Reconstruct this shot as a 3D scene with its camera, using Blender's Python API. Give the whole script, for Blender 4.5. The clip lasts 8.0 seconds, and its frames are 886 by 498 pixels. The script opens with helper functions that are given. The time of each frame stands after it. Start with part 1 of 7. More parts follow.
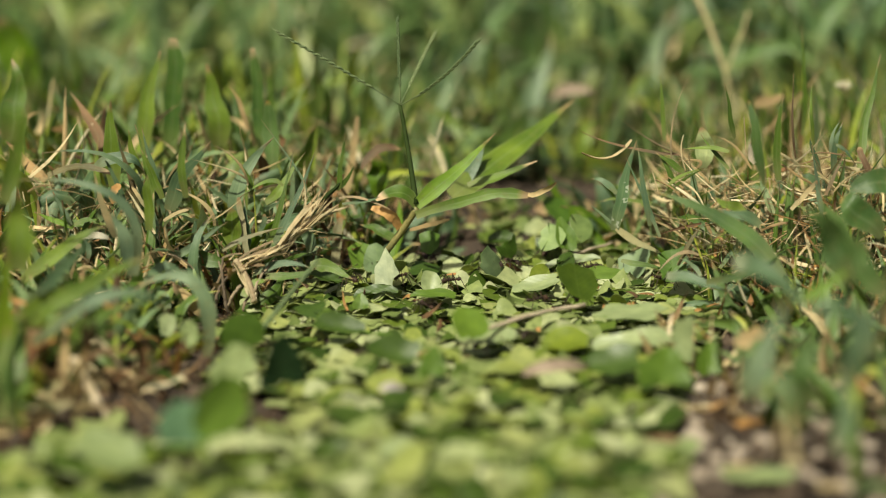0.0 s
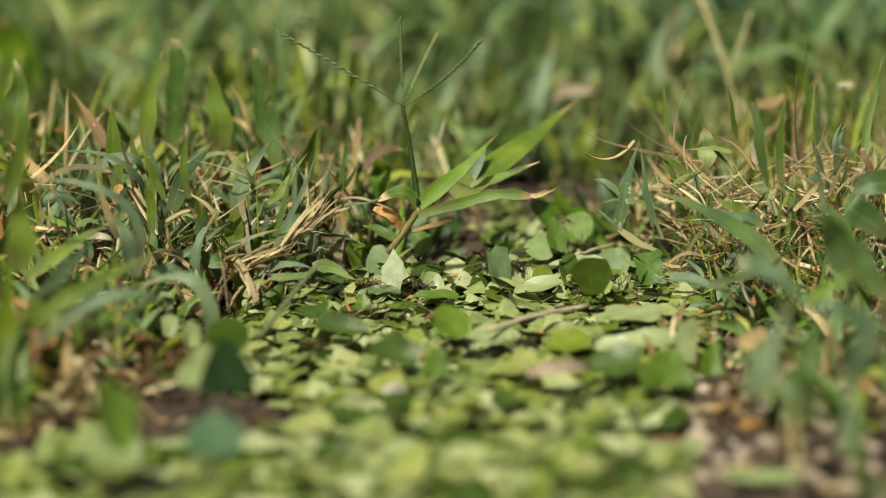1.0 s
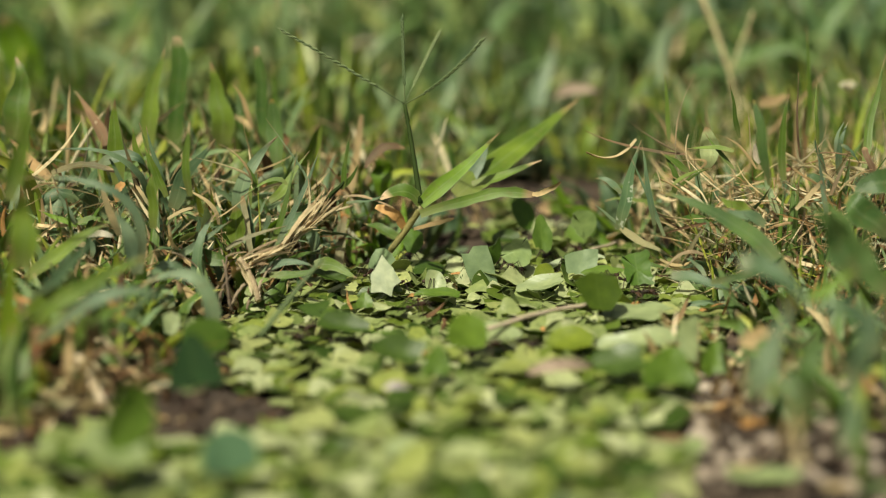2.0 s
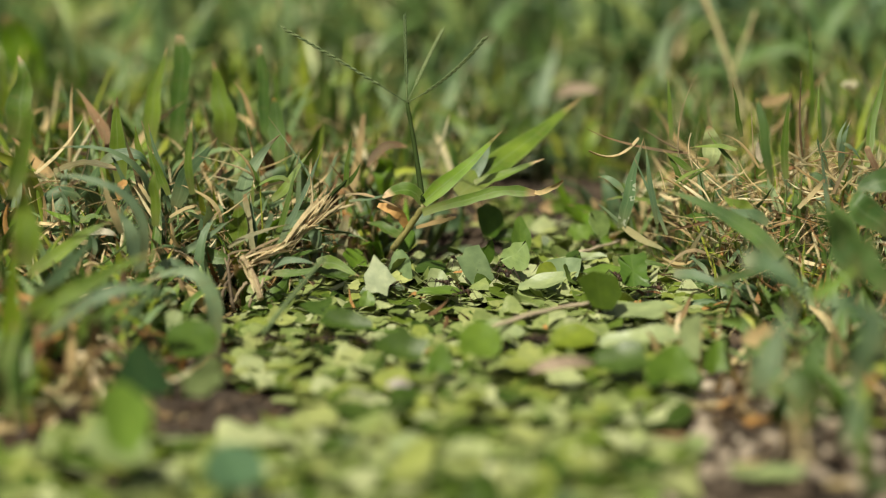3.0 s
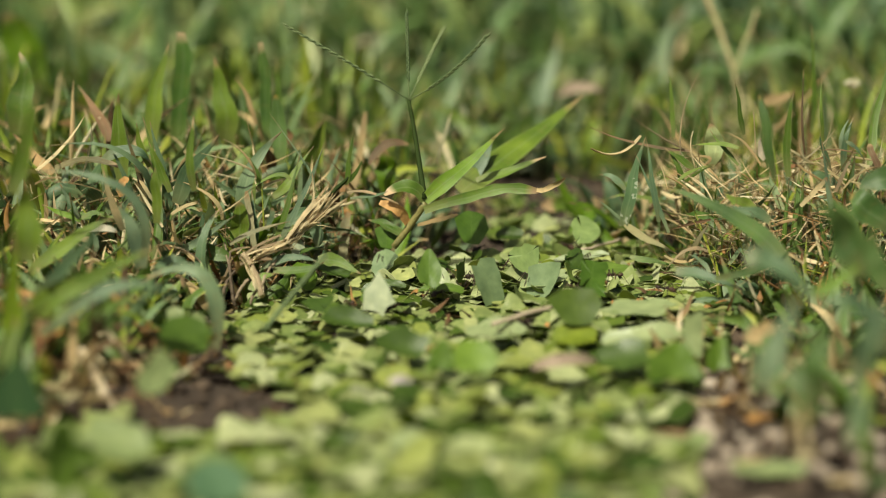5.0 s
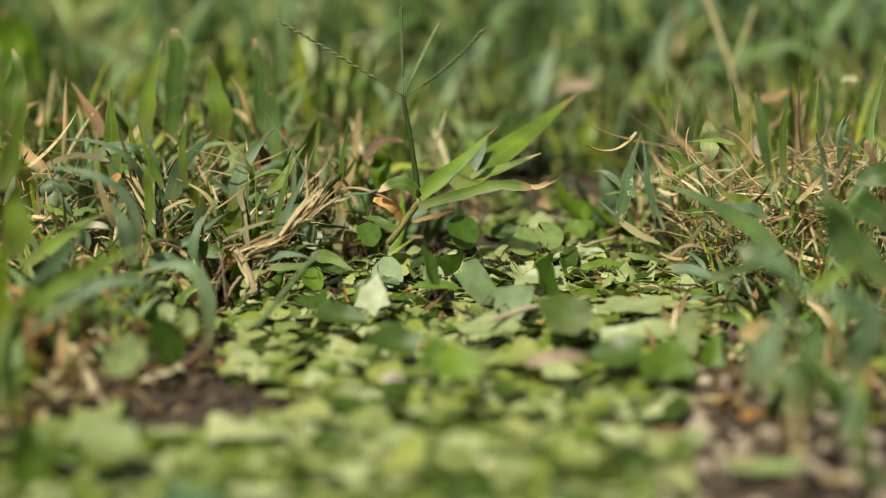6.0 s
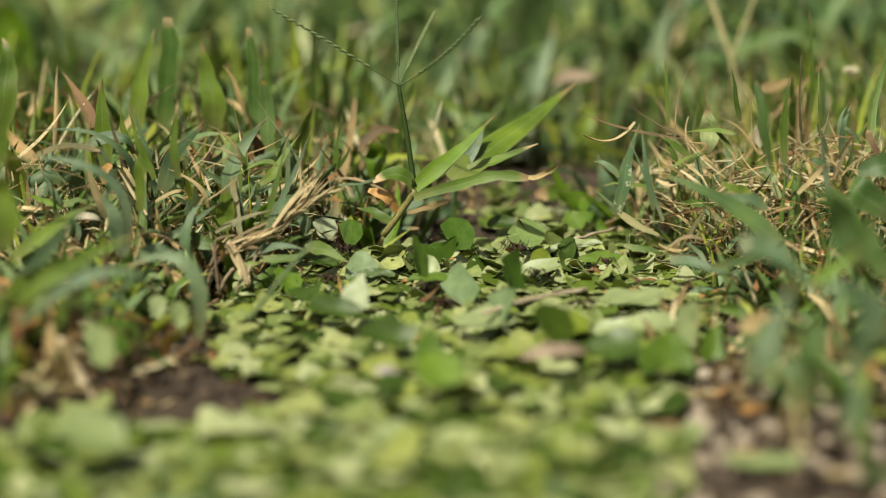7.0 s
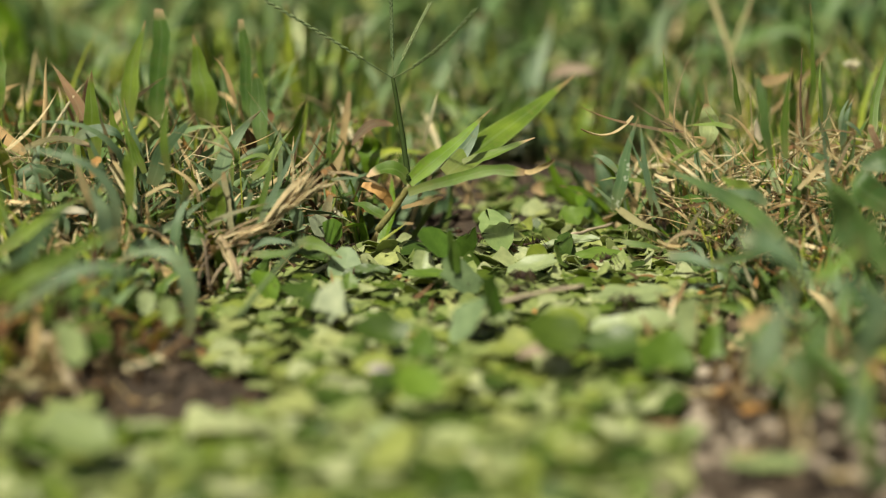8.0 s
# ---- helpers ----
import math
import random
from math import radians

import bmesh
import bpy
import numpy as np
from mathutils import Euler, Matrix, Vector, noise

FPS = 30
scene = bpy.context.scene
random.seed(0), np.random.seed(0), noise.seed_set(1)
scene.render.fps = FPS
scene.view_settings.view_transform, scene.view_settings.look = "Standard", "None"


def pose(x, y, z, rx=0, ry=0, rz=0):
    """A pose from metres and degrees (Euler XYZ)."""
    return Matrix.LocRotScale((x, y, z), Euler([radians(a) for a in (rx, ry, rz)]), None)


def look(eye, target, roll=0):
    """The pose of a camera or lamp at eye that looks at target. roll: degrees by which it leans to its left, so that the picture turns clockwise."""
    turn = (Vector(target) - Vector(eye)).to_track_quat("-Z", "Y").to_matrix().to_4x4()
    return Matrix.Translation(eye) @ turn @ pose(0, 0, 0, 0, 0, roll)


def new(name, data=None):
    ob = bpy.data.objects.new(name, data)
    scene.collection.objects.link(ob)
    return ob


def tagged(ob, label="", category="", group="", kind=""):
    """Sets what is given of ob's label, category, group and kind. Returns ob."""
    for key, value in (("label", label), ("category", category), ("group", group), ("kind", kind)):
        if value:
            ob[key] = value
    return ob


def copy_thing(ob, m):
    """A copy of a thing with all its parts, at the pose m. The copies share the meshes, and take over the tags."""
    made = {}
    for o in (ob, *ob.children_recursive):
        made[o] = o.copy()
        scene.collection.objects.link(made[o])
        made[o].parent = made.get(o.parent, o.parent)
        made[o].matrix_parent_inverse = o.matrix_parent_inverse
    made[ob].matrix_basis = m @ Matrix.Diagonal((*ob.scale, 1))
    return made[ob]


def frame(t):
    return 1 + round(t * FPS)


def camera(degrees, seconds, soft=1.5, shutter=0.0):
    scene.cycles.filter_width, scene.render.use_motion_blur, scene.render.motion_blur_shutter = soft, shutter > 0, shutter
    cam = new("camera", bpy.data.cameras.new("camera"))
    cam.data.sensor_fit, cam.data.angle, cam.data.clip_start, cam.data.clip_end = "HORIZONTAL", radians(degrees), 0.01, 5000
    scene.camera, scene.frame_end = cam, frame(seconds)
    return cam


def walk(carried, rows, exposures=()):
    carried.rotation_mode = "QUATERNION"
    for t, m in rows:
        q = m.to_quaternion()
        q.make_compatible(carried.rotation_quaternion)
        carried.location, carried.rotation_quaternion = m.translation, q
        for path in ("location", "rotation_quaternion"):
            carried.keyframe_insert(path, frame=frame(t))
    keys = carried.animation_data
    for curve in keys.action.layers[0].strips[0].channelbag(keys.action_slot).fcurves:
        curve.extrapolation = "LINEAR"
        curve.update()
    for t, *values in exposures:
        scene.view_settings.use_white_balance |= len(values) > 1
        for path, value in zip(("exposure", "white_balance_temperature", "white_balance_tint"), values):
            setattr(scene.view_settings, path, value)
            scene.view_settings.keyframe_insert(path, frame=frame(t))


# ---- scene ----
cam = camera(30, 8.0, soft=1.1)
cam.data.dof.use_dof = True
cam.data.dof.focus_distance = 0.483
cam.data.dof.aperture_fstop = 5.6
PATH = [
    (0, look((0.0000, -0.4722, 0.1226), (0.0000, 0.0005, 0.0142), 0.00)),
    (0.5, look((-0.0004, -0.4722, 0.1233), (-0.0005, 0.0004, 0.0143), 0.04)),
    (1, look((-0.0006, -0.4717, 0.1226), (-0.0007, 0.0011, 0.0143), 0.03)),
    (1.5, look((-0.0006, -0.4717, 0.1226), (-0.0009, 0.0010, 0.0140), 0.08)),
    (3, look((-0.0015, -0.4717, 0.1212), (-0.0019, 0.0012, 0.0133), 0.19)),
    (3.5, look((-0.0010, -0.4718, 0.1209), (-0.0017, 0.0011, 0.0133), 0.22)),
    (4, look((-0.0012, -0.4718, 0.1201), (-0.0020, 0.0011, 0.0126), 0.27)),
    (4.5, look((-0.0022, -0.4716, 0.1201), (-0.0027, 0.0013, 0.0125), 0.29)),
    (6, look((0.0001, -0.4688, 0.1185), (-0.0007, 0.0042, 0.0110), 0.30)),
    (6.5, look((0.0008, -0.4657, 0.1166), (0.0002, 0.0072, 0.0089), 0.33)),
    (7, look((0.0011, -0.4624, 0.1163), (0.0005, 0.0102, 0.0071), 0.31)),
    (7.5, look((0.0009, -0.4588, 0.1153), (0.0006, 0.0136, 0.0052), 0.37)),
    (8, look((0.0017, -0.4549, 0.1145), (0.0020, 0.0174, 0.0041), 0.44)),
]
walk(cam, PATH, [(0, 0.15, 7100, -3), (8, 0.15, 7100, -3)])
# ---- daylight: a bright, hazy sky and a soft sun high behind the camera, a little to its left ----
SUN_HEIGHT, SUN_TURN = 57, 212
world = bpy.data.worlds.new("sky")
scene.world = world
world.use_nodes = True
sky_nodes = world.node_tree.nodes
sky = sky_nodes.new("ShaderNodeTexSky")
sky.sky_type, sky.sun_disc = "NISHITA", False
sky.sun_elevation, sky.sun_rotation = radians(SUN_HEIGHT), radians(SUN_TURN)
sky.dust_density, sky.air_density = 6.0, 0.8
world.node_tree.links.new(sky.outputs[0], sky_nodes["Background"].inputs[0])
sky_nodes["Background"].inputs[1].default_value = 0.058
sun = new("sun", bpy.data.lights.new("sun", "SUN"))
sun.data.energy, sun.data.angle, sun.data.color = 5.0, radians(2), (1.0, 0.95, 0.86)
sun_from = Vector((math.sin(radians(SUN_TURN)) * math.cos(radians(SUN_HEIGHT)), math.cos(radians(SUN_TURN)) * math.cos(radians(SUN_HEIGHT)), math.sin(radians(SUN_HEIGHT))))
sun.matrix_basis = look(tuple(sun_from * 5), (0, 0, 0))

# ---- materials ----
def node_setup(name):
    m = bpy.data.materials.new(name)
    m.use_nodes = True
    t = m.node_tree
    return m, t.nodes, t.links, t.nodes["Principled BSDF"]


def ramp(nodes, stops):
    r = nodes.new("ShaderNodeValToRGB")
    while len(r.color_ramp.elements) < len(stops):
        r.color_ramp.elements.new(0.5)
    for e, (at, c) in zip(r.color_ramp.elements, stops):
        e.position, e.color = at, (*c, 1)
    return r


def noise_node(nodes, links, coord, scale, detail=3.0, rough=0.55):
    n = nodes.new("ShaderNodeTexNoise")
    n.inputs["Scale"].default_value, n.inputs["Detail"].default_value, n.inputs["Roughness"].default_value = scale, detail, rough
    links.new(coord, n.inputs["Vector"])
    return n.outputs["Fac"]


def mix_colour(nodes, links, fac, a, b, mode="MIX"):
    n = nodes.new("ShaderNodeMix")
    n.data_type, n.blend_type = "RGBA", mode
    for value, slot in ((fac, 0), (a, 6), (b, 7)):
        if isinstance(value, (int, float)):
            n.inputs[slot].default_value = value
        elif isinstance(value, tuple):
            n.inputs[slot].default_value = (*value, 1)
        else:
            links.new(value, n.inputs[slot])
    return n.outputs[2]


def maths(nodes, links, op, a, b=0.0, c=0.0):
    n = nodes.new("ShaderNodeMath")
    n.operation = op
    for slot, v in enumerate((a, b, c)):
        if isinstance(v, (int, float)):
            n.inputs[slot].default_value = v
        else:
            links.new(v, n.inputs[slot])
    return n.outputs[0]


def bump(nodes, links, height, bsdf, strength, distance):
    b = nodes.new("ShaderNodeBump")
    b.inputs["Strength"].default_value, b.inputs["Distance"].default_value = strength, distance
    links.new(height, b.inputs["Height"])
    links.new(b.outputs[0], bsdf.inputs["Normal"])
    return b


def see_through(nodes, links, bsdf, colour, share):
    """Thin plant tissue: part of the light goes through it."""
    tr, mx = nodes.new("ShaderNodeBsdfTranslucent"), nodes.new("ShaderNodeMixShader")
    links.new(colour, tr.inputs[0])
    mx.inputs[0].default_value = share
    links.new(bsdf.outputs[0], mx.inputs[1])
    links.new(tr.outputs[0], mx.inputs[2])
    links.new(mx.outputs[0], nodes["Material Output"].inputs[0])


def chance(nodes, by_island):
    if by_island:
        return nodes.new("ShaderNodeNewGeometry").outputs["Random Per Island"]
    return nodes.new("ShaderNodeObjectInfo").outputs["Random"]


def leaf_material(name, stops, by_island, rough=0.5, through_share=0.43):
    """Cut green leaf: colour by piece, mottled, with side veins and a midrib along v."""
    m, nodes, links, bsdf = node_setup(name)
    where = nodes.new("ShaderNodeTexCoord")
    uv = where.outputs["UV"]
    rnd = chance(nodes, by_island)
    base = ramp(nodes, stops)
    links.new(rnd, base.inputs[0])
    mottle = noise_node(nodes, links, uv, 3.5, 4)
    dark = mix_colour(nodes, links, maths(nodes, links, "MULTIPLY_ADD", mottle, 1.6, -0.55), (0.55, 0.6, 0.5), (1.2, 1.15, 1.05))
    col = mix_colour(nodes, links, 0.8, base.outputs[0], dark, "MULTIPLY")
    split = nodes.new("ShaderNodeSeparateXYZ")
    links.new(uv, split.inputs[0])
    ax = maths(nodes, links, "ABSOLUTE", maths(nodes, links, "SUBTRACT", split.outputs[0], 0.5))
    rib = maths(nodes, links, "LESS_THAN", ax, 0.012)
    slope = maths(nodes, links, "MULTIPLY_ADD", ax, -0.9, split.outputs[1])
    vein = maths(nodes, links, "POWER", maths(nodes, links, "ABSOLUTE", maths(nodes, links, "SINE", maths(nodes, links, "MULTIPLY", slope, 24.0))), 0.35)
    lines = maths(nodes, links, "MAXIMUM", rib, maths(nodes, links, "MULTIPLY", maths(nodes, links, "SUBTRACT", 1.0, vein), 0.6))
    col = mix_colour(nodes, links, maths(nodes, links, "MULTIPLY", lines, 0.08), col, (0.4, 0.5, 0.16))
    spots = noise_node(nodes, links, uv, 9.0, 2)
    worn = maths(nodes, links, "MULTIPLY", maths(nodes, links, "GREATER_THAN", spots, 0.72), 0.6)
    col = mix_colour(nodes, links, worn, col, (0.2, 0.13, 0.05))
    links.new(col, bsdf.inputs["Base Color"])
    bsdf.inputs["Roughness"].default_value = rough
    bump(nodes, links, maths(nodes, links, "ADD", maths(nodes, links, "MULTIPLY", lines, -1.0), noise_node(nodes, links, uv, 14.0, 3)), bsdf, 0.18, 0.0003)
    see_through(nodes, links, bsdf, col, through_share)
    return m


def blade_material(name, stops, by_island, tip=(0.35, 0.24, 0.12), tip_from=0.93, rough=0.4, through_share=0.3, blotch=0.22, scar=(0.2, 0.17, 0.06), sheath=0.35):
    """Grass: fibres run along v; pale margins and keel, a yellowish foot, a withering tip, brown and pale blotches."""
    m, nodes, links, bsdf = node_setup(name)
    where = nodes.new("ShaderNodeTexCoord")
    split = nodes.new("ShaderNodeSeparateXYZ")
    links.new(where.outputs["UV"], split.inputs[0])
    u, v = split.outputs[0], split.outputs[1]
    rnd = chance(nodes, by_island)
    base = ramp(nodes, stops)
    links.new(rnd, base.inputs[0])
    place = where.outputs["Object"]
    big = noise_node(nodes, links, place, 90.0, 4)
    fine = noise_node(nodes, links, place, 900.0, 3)
    shade = mix_colour(nodes, links, maths(nodes, links, "MULTIPLY_ADD", big, 2.2, -0.6), (0.5, 0.58, 0.55), (1.5, 1.35, 1.25))
    col = mix_colour(nodes, links, 0.85, base.outputs[0], shade, "MULTIPLY")
    along = nodes.new("ShaderNodeCombineXYZ")
    for slot, value in enumerate((maths(nodes, links, "MULTIPLY", u, 16.0), maths(nodes, links, "MULTIPLY", v, 2.5), maths(nodes, links, "MULTIPLY", rnd, 40.0))):
        links.new(value, along.inputs[slot])
    fibre = noise_node(nodes, links, along.outputs[0], 1.0, 4, 0.65)
    streak = mix_colour(nodes, links, maths(nodes, links, "MULTIPLY_ADD", fibre, 2.4, -0.7), (0.62, 0.68, 0.62), (1.3, 1.22, 1.2))
    col = mix_colour(nodes, links, 0.5, col, streak, "MULTIPLY")
    off = maths(nodes, links, "ABSOLUTE", maths(nodes, links, "MULTIPLY_ADD", u, 2.0, -1.0))
    keel = maths(nodes, links, "LESS_THAN", off, 0.1)
    margin = maths(nodes, links, "GREATER_THAN", off, 0.88)
    pale = maths(nodes, links, "MULTIPLY", maths(nodes, links, "MAXIMUM", keel, margin), 0.13)
    col = mix_colour(nodes, links, pale, col, (0.36, 0.42, 0.24))
    foot = nodes.new("ShaderNodeMapRange")
    foot.inputs[1].default_value, foot.inputs[2].default_value, foot.inputs[3].default_value, foot.inputs[4].default_value = 0.02, 0.3, sheath, 0.0
    links.new(v, foot.inputs[0])
    col = mix_colour(nodes, links, foot.outputs[0], col, (0.34, 0.3, 0.14))
    flecks = maths(nodes, links, "MULTIPLY", maths(nodes, links, "GREATER_THAN", noise_node(nodes, links, place, 420.0, 3), 0.6), blotch)
    col = mix_colour(nodes, links, flecks, col, scar)
    wither = maths(nodes, links, "MULTIPLY_ADD", big, 0.16, v)
    wither = maths(nodes, links, "MULTIPLY", maths(nodes, links, "SUBTRACT", wither, tip_from), 9.0)
    n = nodes.new("ShaderNodeClamp")
    links.new(wither, n.inputs[0])
    col = mix_colour(nodes, links, n.outputs[0], col, tip)
    links.new(col, bsdf.inputs["Base Color"])
    links.new(maths(nodes, links, "MULTIPLY_ADD", fibre, 0.3, rough - 0.12), bsdf.inputs["Roughness"])
    bump(nodes, links, maths(nodes, links, "ADD", fibre, maths(nodes, links, "MULTIPLY", fine, 0.5)), bsdf, 0.45, 0.0003)
    see_through(nodes, links, bsdf, col, through_share)
    return m


def plain_rough(name, stops, scale, rough=0.8, relief=0.0006, by_island=False, metal=0.0):
    """Bark, straw, chitin and other matter that is told by its grain."""
    m, nodes, links, bsdf = node_setup(name)
    where = nodes.new("ShaderNodeTexCoord").outputs["Object"]
    n1 = noise_node(nodes, links, where, scale, 5, 0.65)
    n2 = noise_node(nodes, links, where, scale * 5, 3)
    rnd = chance(nodes, by_island)
    mixed = maths(nodes, links, "MULTIPLY_ADD", maths(nodes, links, "SUBTRACT", rnd, 0.5), 0.4, maths(nodes, links, "MULTIPLY_ADD", n2, 0.35, maths(nodes, links, "MULTIPLY", n1, 0.65)))
    r = ramp(nodes, stops)
    links.new(mixed, r.inputs[0])
    links.new(r.outputs[0], bsdf.inputs["Base Color"])
    bsdf.inputs["Roughness"].default_value = rough
    bump(nodes, links, maths(nodes, links, "ADD", n1, n2), bsdf, 0.5, relief)
    return m


UPPER = ((0.0, (0.055, 0.105, 0.016)), (0.3, (0.13, 0.2, 0.03)), (0.58, (0.25, 0.32, 0.052)), (0.78, (0.47, 0.51, 0.14)), (1.0, (0.62, 0.63, 0.32)))
UNDER = ((0.0, (0.25, 0.32, 0.095)), (0.45, (0.45, 0.51, 0.2)), (1.0, (0.77, 0.78, 0.5)))
leaf_upper = leaf_material("leaf_upper", UPPER, False, 0.42, 0.34)
leaf_under = leaf_material("leaf_under", UNDER, False, 0.6, 0.34)
litter_upper = leaf_material("litter_upper", UPPER, True, 0.42)
litter_under = leaf_material("litter_under", UNDER, True, 0.6)
DARK = ((0.0, (0.012, 0.05, 0.008)), (1.0, (0.018, 0.065, 0.012)))
BLUISH = ((0.0, (0.3, 0.41, 0.21)), (1.0, (0.37, 0.48, 0.28)))
carried_dark = leaf_material("carried_dark_leaf", DARK, False, 0.9, 0.25)
carried_pale = leaf_material("carried_pale_leaf", ((0.0, (0.72, 0.76, 0.58)), (1.0, (0.78, 0.81, 0.66))), False, 0.6)
carried_teal = leaf_material("carried_teal_leaf", ((0.0, (0.16, 0.3, 0.17)), (1.0, (0.22, 0.37, 0.23))), False, 0.5)
carried_blue = leaf_material("carried_bluish_leaf", BLUISH, False, 0.5)
carried_green = leaf_material("carried_green_leaf", ((0.0, (0.08, 0.17, 0.02)), (1.0, (0.15, 0.27, 0.04))), False, 0.42)
blade_green = blade_material("blade_green", ((0.0, (0.065, 0.125, 0.017)), (0.5, (0.115, 0.2, 0.026)), (1.0, (0.18, 0.27, 0.035))), False)
blade_blue = blade_material("blade_bluish", ((0.0, (0.08, 0.15, 0.075)), (0.6, (0.13, 0.21, 0.115)), (1.0, (0.21, 0.3, 0.18))), False)
blade_bright = blade_material("blade_bright", ((0.0, (0.13, 0.25, 0.015)), (1.0, (0.19, 0.33, 0.025))), False, through_share=0.4, sheath=0.1)
blade_dry = blade_material("blade_dry", ((0.0, (0.34, 0.23, 0.11)), (0.5, (0.5, 0.39, 0.21)), (1.0, (0.68, 0.57, 0.36))), False, rough=0.7, blotch=0.15, sheath=0.0)
blade_tan_tip = blade_material("blade_with_tan_tip", ((0.0, (0.1, 0.18, 0.022)), (1.0, (0.15, 0.23, 0.035))), False, (0.6, 0.42, 0.24), 0.84)
turf_green = blade_material("turf_green", ((0.0, (0.047, 0.105, 0.014)), (0.3, (0.105, 0.187, 0.023)), (0.52, (0.129, 0.216, 0.076)), (0.66, (0.222, 0.322, 0.164)), (0.8, (0.234, 0.328, 0.035)), (1.0, (0.421, 0.456, 0.070))), True)
lawn_far = blade_material("lawn_far", ((0.0, (0.03, 0.075, 0.018)), (0.35, (0.098, 0.182, 0.043)), (0.65, (0.155, 0.26, 0.11)), (0.9, (0.24, 0.32, 0.08)), (1.0, (0.36, 0.4, 0.14))), True)
# green darkened in the colour itself, for the shade behind the bare gap
lawn_shaded = blade_material("lawn_shaded", ((0.0, (0.014, 0.032, 0.01)), (0.6, (0.035, 0.07, 0.02)), (1.0, (0.075, 0.12, 0.035))), True, through_share=0.15)
turf_blue = blade_material("turf_bluish", ((0.0, (0.07, 0.13, 0.055)), (0.5, (0.14, 0.22, 0.12)), (0.8, (0.24, 0.33, 0.2)), (1.0, (0.2, 0.27, 0.05))), True, blotch=0.35)
lawn_blue = blade_material("lawn_bluish", ((0.0, (0.05, 0.11, 0.05)), (0.4, (0.1, 0.21, 0.105)), (0.8, (0.18, 0.31, 0.19)), (1.0, (0.28, 0.38, 0.24))), True)
turf_dry = blade_material("turf_dry", ((0.0, (0.24, 0.15, 0.07)), (0.3, (0.5, 0.37, 0.2)), (0.65, (0.72, 0.59, 0.37)), (1.0, (0.86, 0.78, 0.6))), True, rough=0.65, sheath=0.0)
turf_brown = blade_material("turf_brown", ((0.0, (0.05, 0.026, 0.014)), (0.45, (0.16, 0.085, 0.04)), (0.75, (0.36, 0.19, 0.08)), (0.9, (0.52, 0.27, 0.09)), (1.0, (0.56, 0.4, 0.22))), True, (0.2, 0.1, 0.05), rough=0.75, blotch=0.4, scar=(0.05, 0.03, 0.02), sheath=0.0)
stem_dark = plain_rough("stem_dark", ((0.2, (0.02, 0.022, 0.008)), (0.6, (0.05, 0.05, 0.018)), (0.85, (0.13, 0.09, 0.03))), 120, 0.7)
straw = plain_rough("straw", ((0.2, (0.3, 0.2, 0.1)), (0.5, (0.48, 0.35, 0.19)), (0.85, (0.66, 0.52, 0.33))), 260, 0.65)
bark = plain_rough("bark", ((0.2, (0.05, 0.035, 0.022)), (0.5, (0.16, 0.115, 0.075)), (0.85, (0.38, 0.3, 0.2))), 240, 0.85)
twig_skin = plain_rough("twig_skin", ((0.2, (0.26, 0.19, 0.13)), (0.8, (0.52, 0.42, 0.31))), 240, 0.7)
chitin = plain_rough("chitin", ((0.2, (0.012, 0.006, 0.003)), (0.5, (0.03, 0.013, 0.006)), (0.85, (0.09, 0.036, 0.016))), 900, 0.65, 0.0001)
pebble_stone = plain_rough("pebble_stone", ((0.2, (0.14, 0.11, 0.09)), (0.5, (0.3, 0.24, 0.2)), (0.85, (0.48, 0.42, 0.36))), 260, 0.85)
dead_leaf = plain_rough("dead_leaf", ((0.2, (0.13, 0.085, 0.06)), (0.5, (0.22, 0.155, 0.115)), (0.85, (0.36, 0.28, 0.2))), 200, 0.75)
petal = plain_rough("petal", ((0.2, (0.34, 0.28, 0.29)), (0.8, (0.5, 0.44, 0.44))), 200, 0.6)
seed_green = plain_rough("seed_green", ((0.2, (0.055, 0.095, 0.03)), (0.5, (0.11, 0.155, 0.06)), (0.8, (0.2, 0.24, 0.1))), 500, 0.6)
culm_green = plain_rough("culm_green", ((0.2, (0.012, 0.024, 0.005)), (0.6, (0.03, 0.048, 0.01)), (0.85, (0.1, 0.09, 0.025))), 120, 0.8)
culm_green.node_tree.nodes["Principled BSDF"].inputs["Specular IOR Level"].default_value = 0.15
orange_wither = plain_rough("orange_wither", ((0.2, (0.35, 0.16, 0.05)), (0.8, (0.62, 0.36, 0.13))), 200, 0.65)


stem_yellow = plain_rough("stem_yellow", ((0.2, (0.16, 0.15, 0.05)), (0.6, (0.3, 0.25, 0.09)), (0.85, (0.42, 0.34, 0.15))), 160, 0.5)


